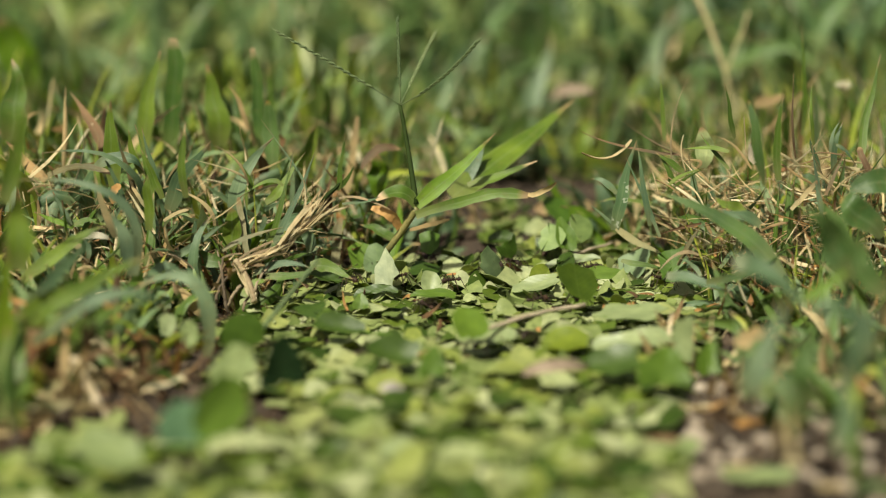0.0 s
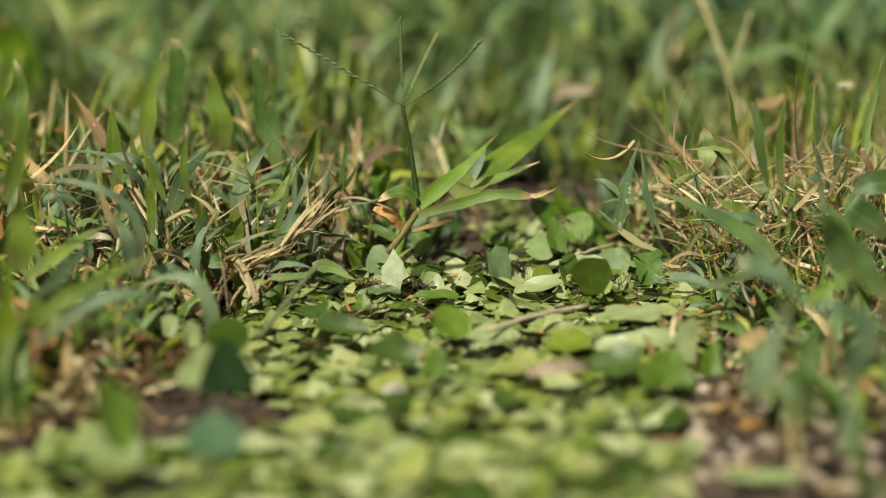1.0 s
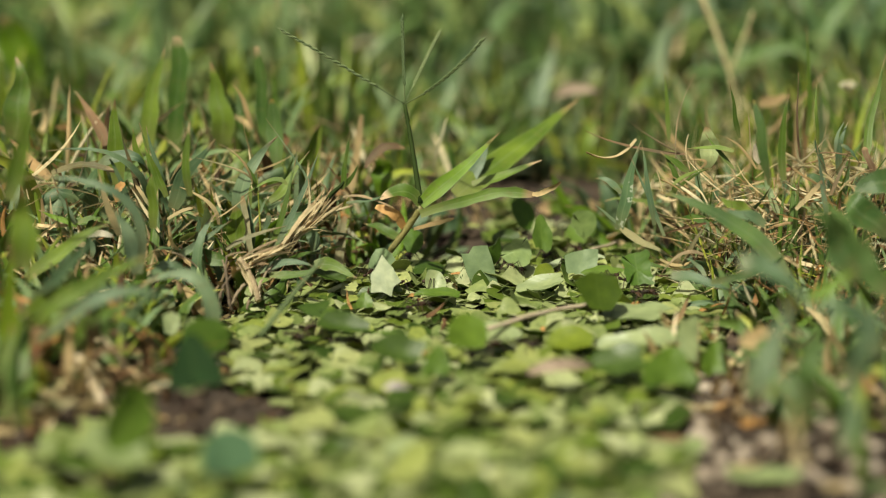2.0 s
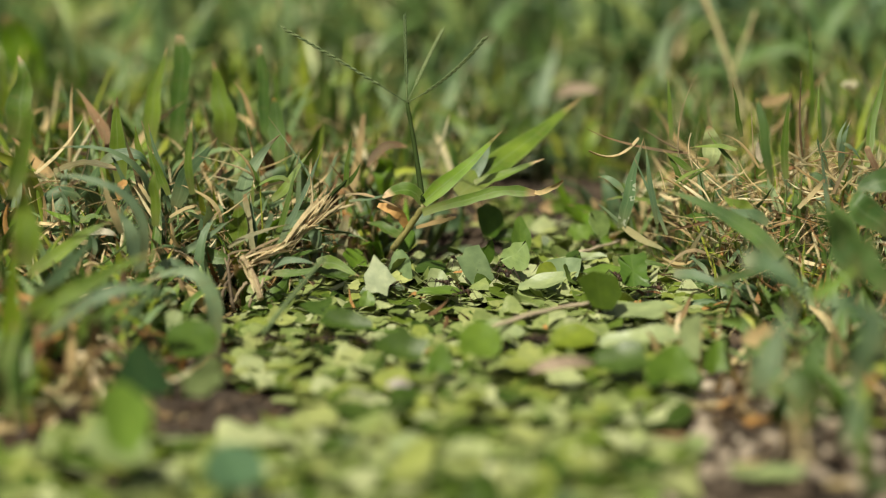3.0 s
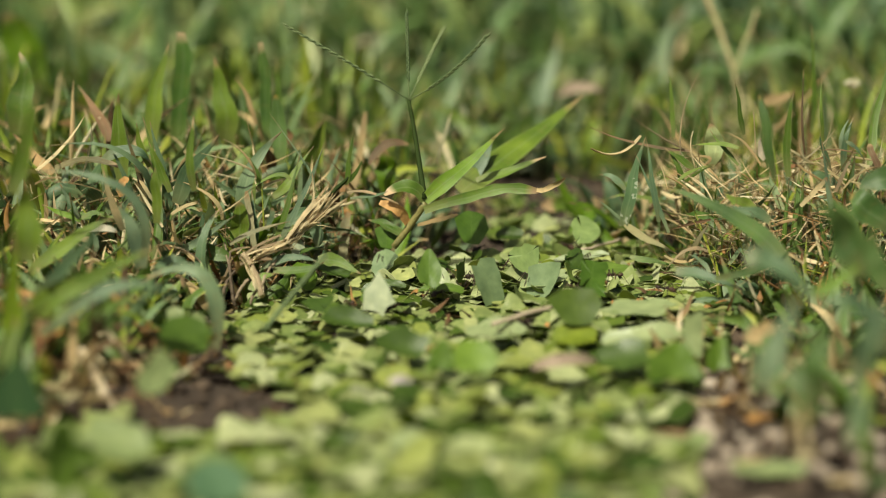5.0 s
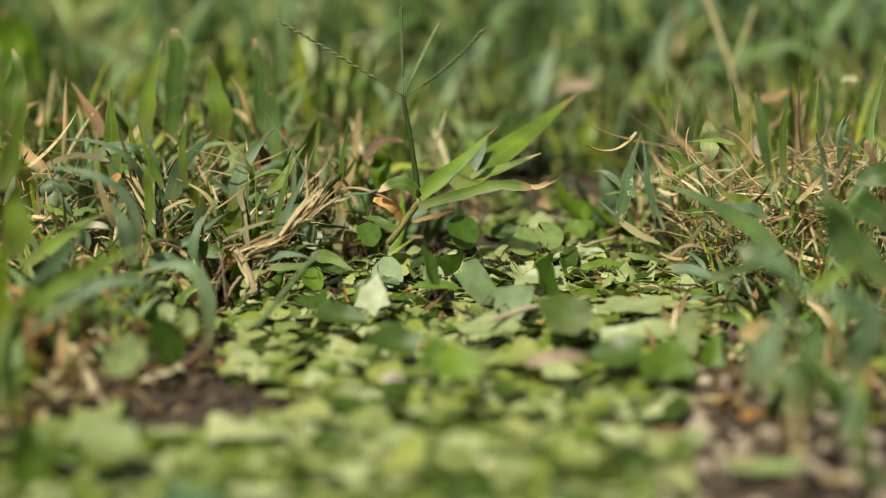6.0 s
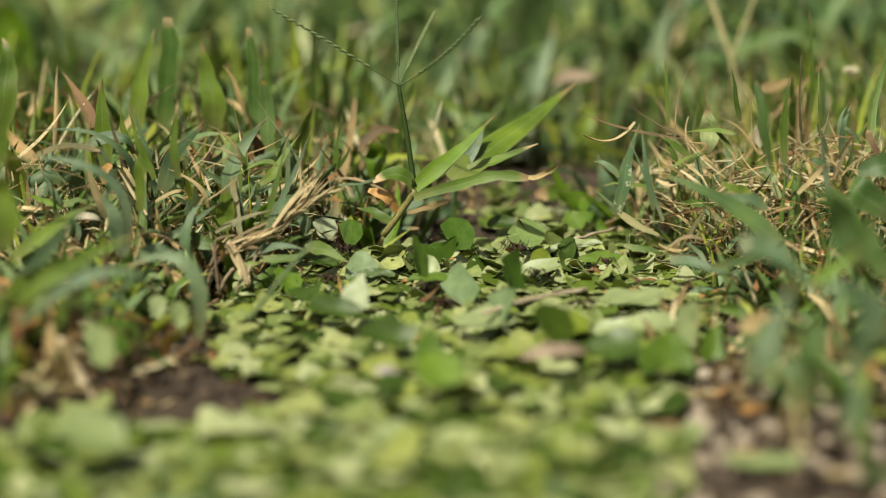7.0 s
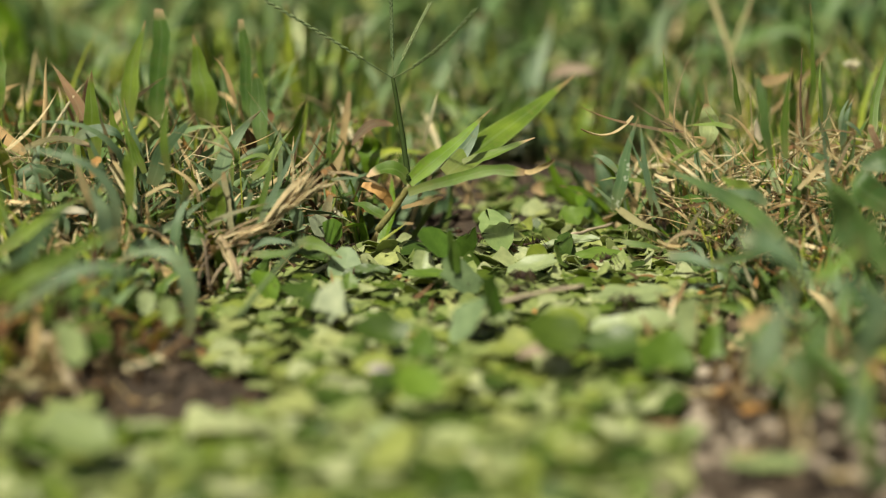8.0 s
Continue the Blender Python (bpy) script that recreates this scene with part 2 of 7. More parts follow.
def soil_material():
    m, nodes, links, bsdf = node_setup("soil")
    where = nodes.new("ShaderNodeTexCoord").outputs["Object"]
    crumbs, grit, patches = noise_node(nodes, links, where, 140, 6, 0.7), noise_node(nodes, links, where, 900, 4), maths(nodes, links, "MULTIPLY_ADD", noise_node(nodes, links, where, 1.4, 5), 0.6, maths(nodes, links, "MULTIPLY", noise_node(nodes, links, where, 17, 6, 0.7), 0.4))
    soil = ramp(nodes, ((0.25, (0.018, 0.011, 0.007)), (0.5, (0.046, 0.03, 0.02)), (0.75, (0.115, 0.078, 0.052))))
    links.new(maths(nodes, links, "MULTIPLY_ADD", grit, 0.4, maths(nodes, links, "MULTIPLY", crumbs, 0.6)), soil.inputs[0])
    turf = ramp(nodes, ((0.3, (0.035, 0.06, 0.018)), (0.55, (0.07, 0.13, 0.035)), (0.8, (0.2, 0.19, 0.08))))
    links.new(crumbs, turf.inputs[0])
    cover = maths(nodes, links, "MULTIPLY", maths(nodes, links, "SUBTRACT", patches, 0.4), 5.0)
    n = nodes.new("ShaderNodeClamp")
    links.new(cover, n.inputs[0])
    split = nodes.new("ShaderNodeSeparateXYZ")
    links.new(where, split.inputs[0])
    far = nodes.new("ShaderNodeMapRange")
    far.inputs[1].default_value, far.inputs[2].default_value = 0.35, 1.2
    reach = nodes.new("ShaderNodeVectorMath")
    reach.operation = "LENGTH"
    links.new(where, reach.inputs[0])
    links.new(reach.outputs["Value"], far.inputs[0])
    col = mix_colour(nodes, links, maths(nodes, links, "MULTIPLY", n.outputs[0], far.outputs[0]), soil.outputs[0], turf.outputs[0])
    links.new(col, bsdf.inputs["Base Color"])
    bsdf.inputs["Roughness"].default_value = 0.95
    bump(nodes, links, maths(nodes, links, "ADD", crumbs, grit), bsdf, 0.8, 0.0012)
    return m


soil = soil_material()

# ---- helpers for shapes ----
MM = 0.001


def part(name, bm, material, parent, label=""):
    """One mesh object under a thing or a part."""
    me = bpy.data.meshes.new(name)
    bm.to_mesh(me)
    bm.free()
    return mesh_part(name, me, material, parent, label)


def mesh_part(name, me, material, parent, label=""):
    if not me.materials:
        me.materials.append(material)
    ob = new(name, me)
    ob.parent = parent
    return tagged(ob, label)


def smooth(me):
    me.polygons.foreach_set("use_smooth", [True] * len(me.polygons))
    return me


def mesh_of(name, verts, faces, uvs=None, mats=None):
    me = bpy.data.meshes.new(name)
    me.from_pydata([tuple(v) for v in verts], [], [tuple(f) for f in faces])
    if uvs is not None:
        layer = me.uv_layers.new(name="UVMap")
        corner = np.empty(len(me.loops), dtype=np.int32)
        me.loops.foreach_get("vertex_index", corner)
        layer.data.foreach_set("uv", np.asarray(uvs, float)[corner].ravel())
    if mats is not None:
        me.polygons.foreach_set("material_index", mats)
    return smooth(me)


def trail_sides(y):
    """How far the strewn trail reaches to either side at a depth y, in metres."""
    ys = (-0.30, -0.16, -0.125, -0.094, -0.045, -0.003, 0.017, 0.055, 0.099, 0.14, 0.22, 0.3)
    left = (-0.12, -0.1, -0.085, -0.05, -0.058, -0.052, -0.036, 0.004, 0.014, 0.02, 0.032, 0.05)
    right = (0.04, 0.046, 0.05, 0.056, 0.069, 0.073, 0.071, 0.054, 0.05, 0.052, 0.05, 0.05)
    return np.interp(y, ys, left), np.interp(y, ys, right)


def in_hollow(x, y):
    """The shaded hollow under the seeding plant and the bare gap behind it, where nothing grows."""
    gap = ((x - 0.052 - 0.05 * (y - 0.2)) / (0.03 + 0.012 * noise.noise(Vector((x * 30, y * 30, 3.0))))) ** 2 + ((y - 0.125) / 0.06) ** 2 < 1
    return gap or ((x + 0.006) / 0.02) ** 2 + ((y - 0.06) / 0.03) ** 2 < 1


def ground_height(x, y):
    fine = noise.noise(Vector((x * 60, y * 60, 0.3))) * 0.0014 + noise.noise(Vector((x * 19, y * 19, 4.7))) * 0.003
    if x * x + y * y > 0.36:
        return noise.noise(Vector((x * 2, y * 2, 9.0))) * 0.008
    a, b = trail_sides(y)
    out = max(a - x, x - b, 0.0)
    return fine + 0.006 * min(out / 0.05, 1.0) - 0.002 - 0.006 * max(0.0, 1 - ((x + 0.006) / 0.02) ** 2 - ((y - 0.06) / 0.03) ** 2)


def ribbon(p0, p1, p2, width, face=0.0, fold=0.42, segs=9, shape="blade", thick=0.00025, twist=0.0):
    """A leaf blade along a bow from p0 by p1 to p2, with a keel and real thickness. face turns it about its length, in degrees."""
    p0, p1, p2 = Vector(p0), Vector(p1), Vector(p2)
    ctrl = p1 * 2 - (p0 + p2) * 0.5
    face = -face if p2.x > p0.x else face
    verts, uvs, faces = [], [], []
    for i in range(segs + 1):
        s = i / segs
        c = p0 * (1 - s) ** 2 + ctrl * 2 * s * (1 - s) + p2 * s * s
        sway = noise.noise_vector(Vector((s * 2.6, p0.x * 900, p2.z * 700)))
        c = c + sway * (width * 0.3 * min(s * 3, 1.0))
        d = ((ctrl - p0) * (1 - s) + (p2 - ctrl) * s).normalized()
        side = d.cross(Vector((0.0, -1.0, 0.08)))
        side = side.normalized() if side.length > 1e-5 else Vector((1, 0, 0))
        side = Matrix.Rotation(radians(face + twist * s + 22 * noise.noise(Vector((s * 1.7, p2.x * 600, 8.0)))), 3, d) @ side
        up = side.cross(d)
        if shape == "blade":
            w = 1.05 * (1 - ((s - 0.25) / 0.75) ** 1.45) if s > 0.25 else 0.65 + 1.6 * s
        elif shape == "oval":
            w = max(math.sin(math.pi * min(s * 0.94 + 0.04, 1.0)), 0.05) ** 0.65
        elif shape == "cut":
            w = (0.8 + 0.2 * math.sin(3 * s) if s < 0.88 else 0.9 - (s - 0.88) * 4) * (1 + 0.12 * math.sin(31 * s + width * 9000))
        else:
            w = 1.0 - 0.55 * s
        h = width * 0.5 * max(w, 0.03) * (1 + 0.14 * noise.noise(Vector((s * 7, p2.x * 800, 1.5))))
        lift = h * fold
        for u, q in ((0.0, -side * h + up * lift), (0.5, up * thick), (1.0, side * h + up * lift), (1.0, side * h + up * lift), (0.5, -up * thick), (0.0, -side * h + up * lift)):
            verts.append(c + q)
            uvs.append((u, s))
        if i:
            b = (i - 1) * 6
            for k in (0, 1, 3, 4):
                faces.append((b + k, b + k + 1, b + 7 + k, b + 6 + k))
    return verts, faces, uvs


def blade(parent, name, p0, p1, p2, width, material, face=0.0, shape="blade", fold=0.42, twist=0.0, label=""):
    """A leaf blade part; points and width in millimetres."""
    v, f, u = ribbon(*[[c * MM for c in p] for p in (p0, p1, p2)], width * MM, face, fold, shape=shape, twist=twist)
    return mesh_part(name, mesh_of(name, v, f, u), material, parent, label)


def tube_data(points, radii, sides=7):
    verts, faces = [], []
    n = len(points)
    for i, (p, r) in enumerate(zip(points, radii)):
        d = (Vector(points[min(i + 1, n - 1)]) - Vector(points[max(i - 1, 0)])).normalized()
        a = d.cross(Vector((0.31, 0.85, 0.42))).normalized()
        b = d.cross(a)
        for k in range(sides):
            t = 2 * math.pi * k / sides
            verts.append(Vector(p) + (a * math.cos(t) + b * math.sin(t)) * r)
        if i:
            for k in range(sides):
                k2, o = (k + 1) % sides, (i - 1) * sides
                faces.append((o + k, o + k2, o + sides + k2, o + sides + k))
    faces += [tuple(range(sides))[::-1], tuple(range((n - 1) * sides, n * sides))]
    return verts, faces


def bow_points(p0, p1, p2, n, rough=0.0, rng=random):
    p0, p1, p2 = Vector(p0), Vector(p1), Vector(p2)
    ctrl = p1 * 2 - (p0 + p2) * 0.5
    out = []
    for i in range(n + 1):
        s = i / n
        p = p0 * (1 - s) ** 2 + ctrl * 2 * s * (1 - s) + p2 * s * s
        out.append(p + Vector((rng.uniform(-1, 1), rng.uniform(-1, 1), rng.uniform(-1, 1))) * rough)
    return out


def stem(parent, name, p0, p1, p2, thick0, thick1, material, label="", rough=0.0, n=10):
    """A round stem part; points and diameters in millimetres."""
    pts = bow_points(*[[c * MM for c in p] for p in (p0, p1, p2)], n, rough * MM)
    radii = [(thick0 + (thick1 - thick0) * i / n) * 0.5 * MM * (1 + random.uniform(-0.15, 0.15) * (rough > 0)) for i in range(n + 1)]
    v, f = tube_data(pts, radii)
    return mesh_part(name, mesh_of(name, v, f), material, parent, label)


def thing(name, label, category, group="", at=(0, 0, 0)):
    ob = new(name)
    ob.empty_display_size = 0.01
    ob.location = at
    return tagged(ob, label, category, group)


# ---- ground ----
def build_ground():
    """One sheet: fine near the trail, wider and wider rows out to the horizon."""
    near = np.arange(-0.42, 0.4201, 0.004)
    rings = np.array([0.46, 0.52, 0.6, 0.72, 0.9, 1.2, 1.7, 2.6, 4.5, 8, 16, 40, 120, 400, 1500])
    axis = np.concatenate([-rings[::-1], near, rings])
    n = len(axis)
    verts = [(x, y, ground_height(x, y) if abs(x) < 20 and abs(y) < 20 else 0.0) for y in axis for x in axis]
    faces = [(j * n + i, j * n + i + 1, (j + 1) * n + i + 1, (j + 1) * n + i) for j in range(n - 1) for i in range(n - 1)]
    ob = new("ground", mesh_of("ground", verts, faces))
    ob.data.materials.append(soil)
    tagged(ob, "bare brown crumbly soil under grass and cut leaves", "ground", kind="structure")


build_ground()


# ---- turf: the grass that nobody could count ----
def turf_mesh(name, roots, lengths, widths, leans, turns, rolls, starts, material, label, segs=5):
    """Many blades in one mesh, from arrays; each leaves its root at the angle starts and bends over by leans along its turn."""
    n = len(roots)
    s = np.linspace(0, 1, segs + 1)
    bend = starts[:, None] + leans[:, None] * (s ** 1.5)[None]
    step = lengths[:, None] / segs
    dx, dz = np.sin(bend) * step, np.cos(bend) * step
    run = np.concatenate([np.zeros((n, 1)), np.cumsum(dx[:, 1:], 1)], 1)
    rise = np.concatenate([np.zeros((n, 1)), np.cumsum(dz[:, 1:], 1)], 1)
    rx, ry = np.cos(turns)[:, None], np.sin(turns)[:, None]
    centre = np.stack([roots[:, :1] + rx * run, roots[:, 1:2] + ry * run, roots[:, 2:] + rise], -1)
    half = widths[:, None] * 0.5 * np.where(s > 0.25, 1.12 * np.maximum(1 - ((s - 0.25) / 0.75) ** 1.7, 0), 0.7 + 1.68 * s)[None]
    half = np.maximum(half, 0.00006)[..., None]
    ahead = np.stack([rx * np.sin(bend), ry * np.sin(bend), np.cos(bend)], -1)
    flat = np.stack([-ry + 0 * bend, rx + 0 * bend, 0 * bend], -1)
    up = np.cross(flat, ahead)
    c, d = np.cos(rolls)[:, None, None], np.sin(rolls)[:, None, None]
    side, up = c * flat + d * up, c * up - d * flat
    wob = np.random.default_rng(n).normal(0, 1, (2, n, 1, 1))
    wave = np.sin(s * 5.0 + 0.0)[None, :, None] * s[None, :, None]
    centre = centre + wave * (side * wob[0] + up * wob[1]) * widths[:, None, None] * 0.45
    keel = np.random.default_rng(n + 1).uniform(0.15, 0.85, (n, 1, 1))
    out = np.stack([centre - side * half, centre - up * half * keel, centre + side * half], 2)
    verts = out.reshape(-1, 3)
    uv = np.empty((n, segs + 1, 3, 2))
    uv[..., 0], uv[..., 1] = np.array([0, 0.5, 1.0])[None, None], s[None, :, None]
    one = np.array([(i * 3 + k, i * 3 + k + 1, i * 3 + k + 4, i * 3 + k + 3) for i in range(segs) for k in (0, 1)])
    faces = (one[None] + (np.arange(n) * (segs + 1) * 3)[:, None, None]).reshape(-1, 4)
    me = bpy.data.meshes.new(name)
    me.vertices.add(len(verts))
    me.vertices.foreach_set("co", verts.ravel())
    me.loops.add(faces.size)
    me.loops.foreach_set("vertex_index", faces.ravel())
    me.polygons.add(len(faces))
    me.polygons.foreach_set("loop_start", np.arange(len(faces)) * 4)
    me.update(calc_edges=True)
    layer = me.uv_layers.new(name="UVMap")
    layer.data.foreach_set("uv", uv.reshape(-1, 2)[faces.ravel()].ravel())
    smooth(me)
    me.materials.append(material)
    return tagged(new(name, me), label, "grass", kind="stuff")


def turf_roots(rng, count, box, keep):
    """Root places in a box (x0, x1, y0, y1) that keep(x, y) allows, in loose tufts."""
    out = []
    while len(out) < count:
        x, y = rng.uniform(box[0], box[1]), rng.uniform(box[2], box[3])
        if not keep(x, y) or in_hollow(x, y):
            continue
        for _ in range(rng.integers(3, 8)):
            a, b = x + rng.normal(0, 0.004), y + rng.normal(0, 0.004)
            if keep(a, b) and not in_hollow(a, b):
                out.append((a, b, ground_height(a, b) - 0.001))
    return np.array(out[:count])


def beside_trail(margin):
    def keep(x, y):
        a, b = trail_sides(y)
        before_stump = -0.08 < x < -0.036 and -0.07 < y < -0.014
        return (y >= 0.19 or x < a - margin or x > b + margin) and not before_stump
    return keep


def behind_shoots(x, y):
    """Leaves the straw and dead shoots at the trail's edge open to view."""
    a, b = trail_sides(y)
    open_edge = -0.1 < x < a and y < 0.016
    return (y >= 0.19 or x < a - 0.005 or x > b + 0.005) and not open_edge


def lawn(name, seed, count, box, keep, length, width, material, label, start=(0.0, 0.7), lean=(-0.3, 1.5), lift=0.0, clip=None):
    """Blades spring from the ground and, up to the height lift, from runners and short stems."""
    rng = np.random.default_rng(seed)
    roots = turf_roots(rng, count, box, keep)
    n = len(roots)
    lengths = rng.uniform(*length, n) * rng.uniform(0.6, 1.0, n)
    raised = rng.uniform(0, lift, n) * (rng.random(n) < 0.55)
    if clip is not None:
        most = clip(roots[:, 0], roots[:, 1])
        lengths, raised = np.minimum(lengths, most), np.minimum(raised, most * 0.5)
    roots[:, 2] += raised
    return turf_mesh(name, roots, lengths, rng.uniform(*width, n), rng.uniform(*lean, n), rng.uniform(0, 2 * np.pi, n), rng.normal(0, 0.7, n), rng.uniform(*start, n), material, label)


def low_in_front(x, y):
    """Grass is short and trodden next to the trail and before it."""
    return np.interp(y, (-0.2, -0.1, -0.04, 0.02, 0.1, 0.3), (0.014, 0.016, 0.022, 0.038, 0.055, 0.08)) + np.clip((np.abs(x - 0.01) - 0.075) * 0.5, 0, 0.022)


BACK = (-0.95, 0.95, 0.28, 1.9)


def ragged(x, y):
    """Thick in the middle, thinning out with an uneven border."""
    far = math.hypot(x / 0.85, (y - 0.3) / 1.5) + 0.35 * noise.noise(Vector((x * 3, y * 3, 2.0)))
    dark_patch = ((x - 0.06) / 0.05) ** 2 + ((y - 0.3) / 0.08) ** 2 < 1
    return not dark_patch and far < 0.75 + 0.25 * noise.noise(Vector((x * 40, y * 40, 7.0)))


def around_place(x, y):
    """The lawn goes on beside and behind the viewer, clear of the trail and of the view."""
    far = math.hypot(x, y + 0.2) + 0.3 * noise.noise(Vector((x * 3, y * 3, 5.0)))
    return far < 1.15 and (abs(x) > 0.3 or y < -0.62) and (y < 0.28) and not -0.14 < x < 0.1


LEFT, RIGHT = (-0.24, 0.02, -0.012, 0.3), (0.02, 0.26, -0.012, 0.3)
lawn("turf_grass", 3, 850, LEFT, behind_shoots, (0.014, 0.038), (0.0011, 0.0042), turf_green, "short green turf grass beside the trail", (0.1, 1.5), (-0.5, 1.6), 0.02, low_in_front)
lawn("turf_grass", 13, 260, LEFT, behind_shoots, (0.024, 0.044), (0.002, 0.005), turf_green, "taller green grass blades beside the trail", (0.0, 1.0), (-0.2, 0.9), 0.01, low_in_front)
lawn("turf_grass", 4, 950, RIGHT, beside_trail(0.004), (0.014, 0.036), (0.0009, 0.0032), turf_green, "green turf grass with thin blades", (0.1, 1.5), (-0.4, 1.5), 0.02, low_in_front)
lawn("turf_grass", 14, 500, RIGHT, beside_trail(0.008), (0.03, 0.05), (0.0012, 0.003), turf_green, "upright thin grass blades", (0.0, 0.4), (-0.2, 0.6), 0.01, low_in_front)
lawn("turf_grass", 5, 9000, BACK, ragged, (0.03, 0.08), (0.004, 0.009), lawn_far, "dense green lawn grass further off", (0.0, 1.0), (-0.2, 1.6), 0.03)
lawn("turf_grass", 6, 420, (-0.17, 0.17, -0.15, -0.012), beside_trail(0.012), (0.014, 0.03), (0.002, 0.004), turf_green, "short trodden grass at the trail's edge", (0.2, 1.3), (0, 1.4), 0.006, low_in_front)
lawn("dry_grass", 7, 1250, (-0.24, 0.02, -0.04, 0.28), beside_trail(0.001), (0.008, 0.034), (0.0004, 0.0019), turf_dry, "dry straw-coloured blades between green grass", (0.3, 1.6), (-0.6, 1.2), 0.014, low_in_front)
lawn("dry_grass", 8, 1500, (0.02, 0.24, -0.04, 0.25), lambda x, y: x > 0.06 and beside_trail(0.001)(x, y), (0.008, 0.036), (0.0003, 0.0014), turf_dry, "dry straw-coloured blades between green grass", (0.3, 1.9), (-0.9, 1.2), 0.024, low_in_front)
lawn("dry_grass", 9, 600, BACK, ragged, (0.02, 0.06), (0.002, 0.006), turf_dry, "scattered dry blades in the lawn", (0.2, 1.6), (-0.4, 1.0), 0.03)
lawn("dry_grass", 10, 380, (-0.17, 0.17, -0.17, -0.02), beside_trail(0.004), (0.006, 0.022), (0.0008, 0.0028), turf_dry, "dry trodden straw on soil", (1.0, 1.7), (-0.3, 0.6), 0.003)
lawn("dry_grass", 11, 260, (-0.14, 0.14, -0.16, 0.25), lambda x, y: True, (0.005, 0.016), (0.0006, 0.002), turf_dry, "bits of straw strewn on the trail", (1.3, 1.7), (-0.2, 0.3), 0.005)

lawn("turf_grass", 16, 55, (0.066, 0.16, -0.205, -0.1), lambda x, y: x > 0.068 + 0.1 * (y + 0.14), (0.016, 0.034), (0.002, 0.0045), turf_green, "bluish green grass standing by bare soil", (0.0, 1.0), (-0.2, 1.2), 0.008)
lawn("turf_grass", 56, 110, (0.076, 0.16, -0.1, -0.02), lambda x, y: True, (0.012, 0.028), (0.002, 0.004), turf_green, "short green grass at the edge of the trail", (0.3, 1.3), (-0.2, 1.2), 0.006, low_in_front)
lawn("turf_grass", 17, 300, (-0.16, -0.06, -0.125, -0.015), lambda x, y: x < -0.066 - 0.025 * (y < -0.08), (0.014, 0.032), (0.0025, 0.005), turf_green, "broad green grass over dark soil", (0.1, 1.2), (-0.2, 1.2), 0.008, low_in_front)
lawn("dry_grass", 18, 100, (0.055, 0.16, -0.12, -0.03), lambda x, y: True, (0.01, 0.03), (0.001, 0.003), turf_dry, "dry stalks standing over bare soil", (0.0, 1.6), (-0.3, 0.8), 0.004, low_in_front)
lawn("dry_grass", 19, 90, (-0.16, -0.058, -0.13, -0.02), lambda x, y: True, (0.01, 0.024), (0.001, 0.003), turf_dry, "dry brown stalks over dark soil", (0.2, 1.6), (-0.3, 0.8), 0.004, low_in_front)

def crumbs(name, seed, count, box, keep, size, material, label, category):
    """Soil crumbs and small stones: dented lumps sunk a little into the ground."""
    rng = random.Random(seed)
    base = bmesh.new()
    bmesh.ops.create_icosphere(base, subdivisions=2, radius=1.0)
    ball = [v.co.copy() for v in base.verts]
    tris = [tuple(v.index for v in f.verts) for f in base.faces]
    base.free()
    verts, faces = [], []
    while count:
        x, y = rng.uniform(box[0], box[1]), rng.uniform(box[2], box[3])
        if not keep(x, y):
            continue
        count -= 1
        r, spin, shift = rng.uniform(*size) * rng.uniform(0.5, 1), rng.uniform(0, 6.3), rng.uniform(0, 50)
        o = len(verts)
        for c in ball:
            k = r * (1 + 0.35 * noise.noise(c * 1.3 + Vector((shift, 0, 0))))
            a, b = c.x * k, c.y * k * 0.75
            verts.append((x + a * math.cos(spin) - b * math.sin(spin), y + a * math.sin(spin) + b * math.cos(spin), ground_height(x, y) + c.z * k * 0.6 + r * 0.2))
        faces += [tuple(o + q for q in t) for t in tris]
    me = mesh_of(name, verts, faces)
    me.materials.append(material)
    tagged(new(name, me), label, category, kind="stuff")


crumb_soil = plain_rough("crumb_soil", ((0.2, (0.02, 0.012, 0.008)), (0.5, (0.05, 0.032, 0.021)), (0.85, (0.14, 0.097, 0.066))), 260, 0.95, 0.0006, True)
crumbs("soil_crumbs", 31, 2200, (-0.14, 0.14, -0.19, 0.02), lambda x, y: True, (0.0006, 0.003), crumb_soil, "crumbs of dry brown soil", "soil")
crumbs("soil_crumbs", 32, 500, (-0.02, 0.12, 0.08, 0.35), lambda x, y: True, (0.001, 0.005), crumb_soil, "crumbs of dry soil in the bare gap", "soil")
pebble_mix = plain_rough("pebble_mix", ((0.2, (0.13, 0.1, 0.075)), (0.5, (0.28, 0.22, 0.17)), (0.85, (0.5, 0.42, 0.35))), 200, 0.85, 0.0005, True)
crumbs("gravel", 33, 240, (0.04, 0.13, -0.18, -0.07), lambda x, y: True, (0.001, 0.004), pebble_mix, "small pale stones lying on soil", "gravel")

lawn("turf_grass", 20, 120, (-0.11, -0.03, -0.03, 0.016), beside_trail(0.002), (0.01, 0.026), (0.001, 0.0032), turf_green, "thin young grass blades among straw", (0.0, 1.3), (-0.5, 1.4), 0.012, low_in_front)
lawn("dry_grass", 21, 430, (-0.115, -0.028, -0.035, 0.02), beside_trail(0.0), (0.006, 0.024), (0.0003, 0.0013), turf_dry, "tangle of thin dry straw at the trail's edge", (0.5, 1.8), (-0.9, 1.2), 0.016)

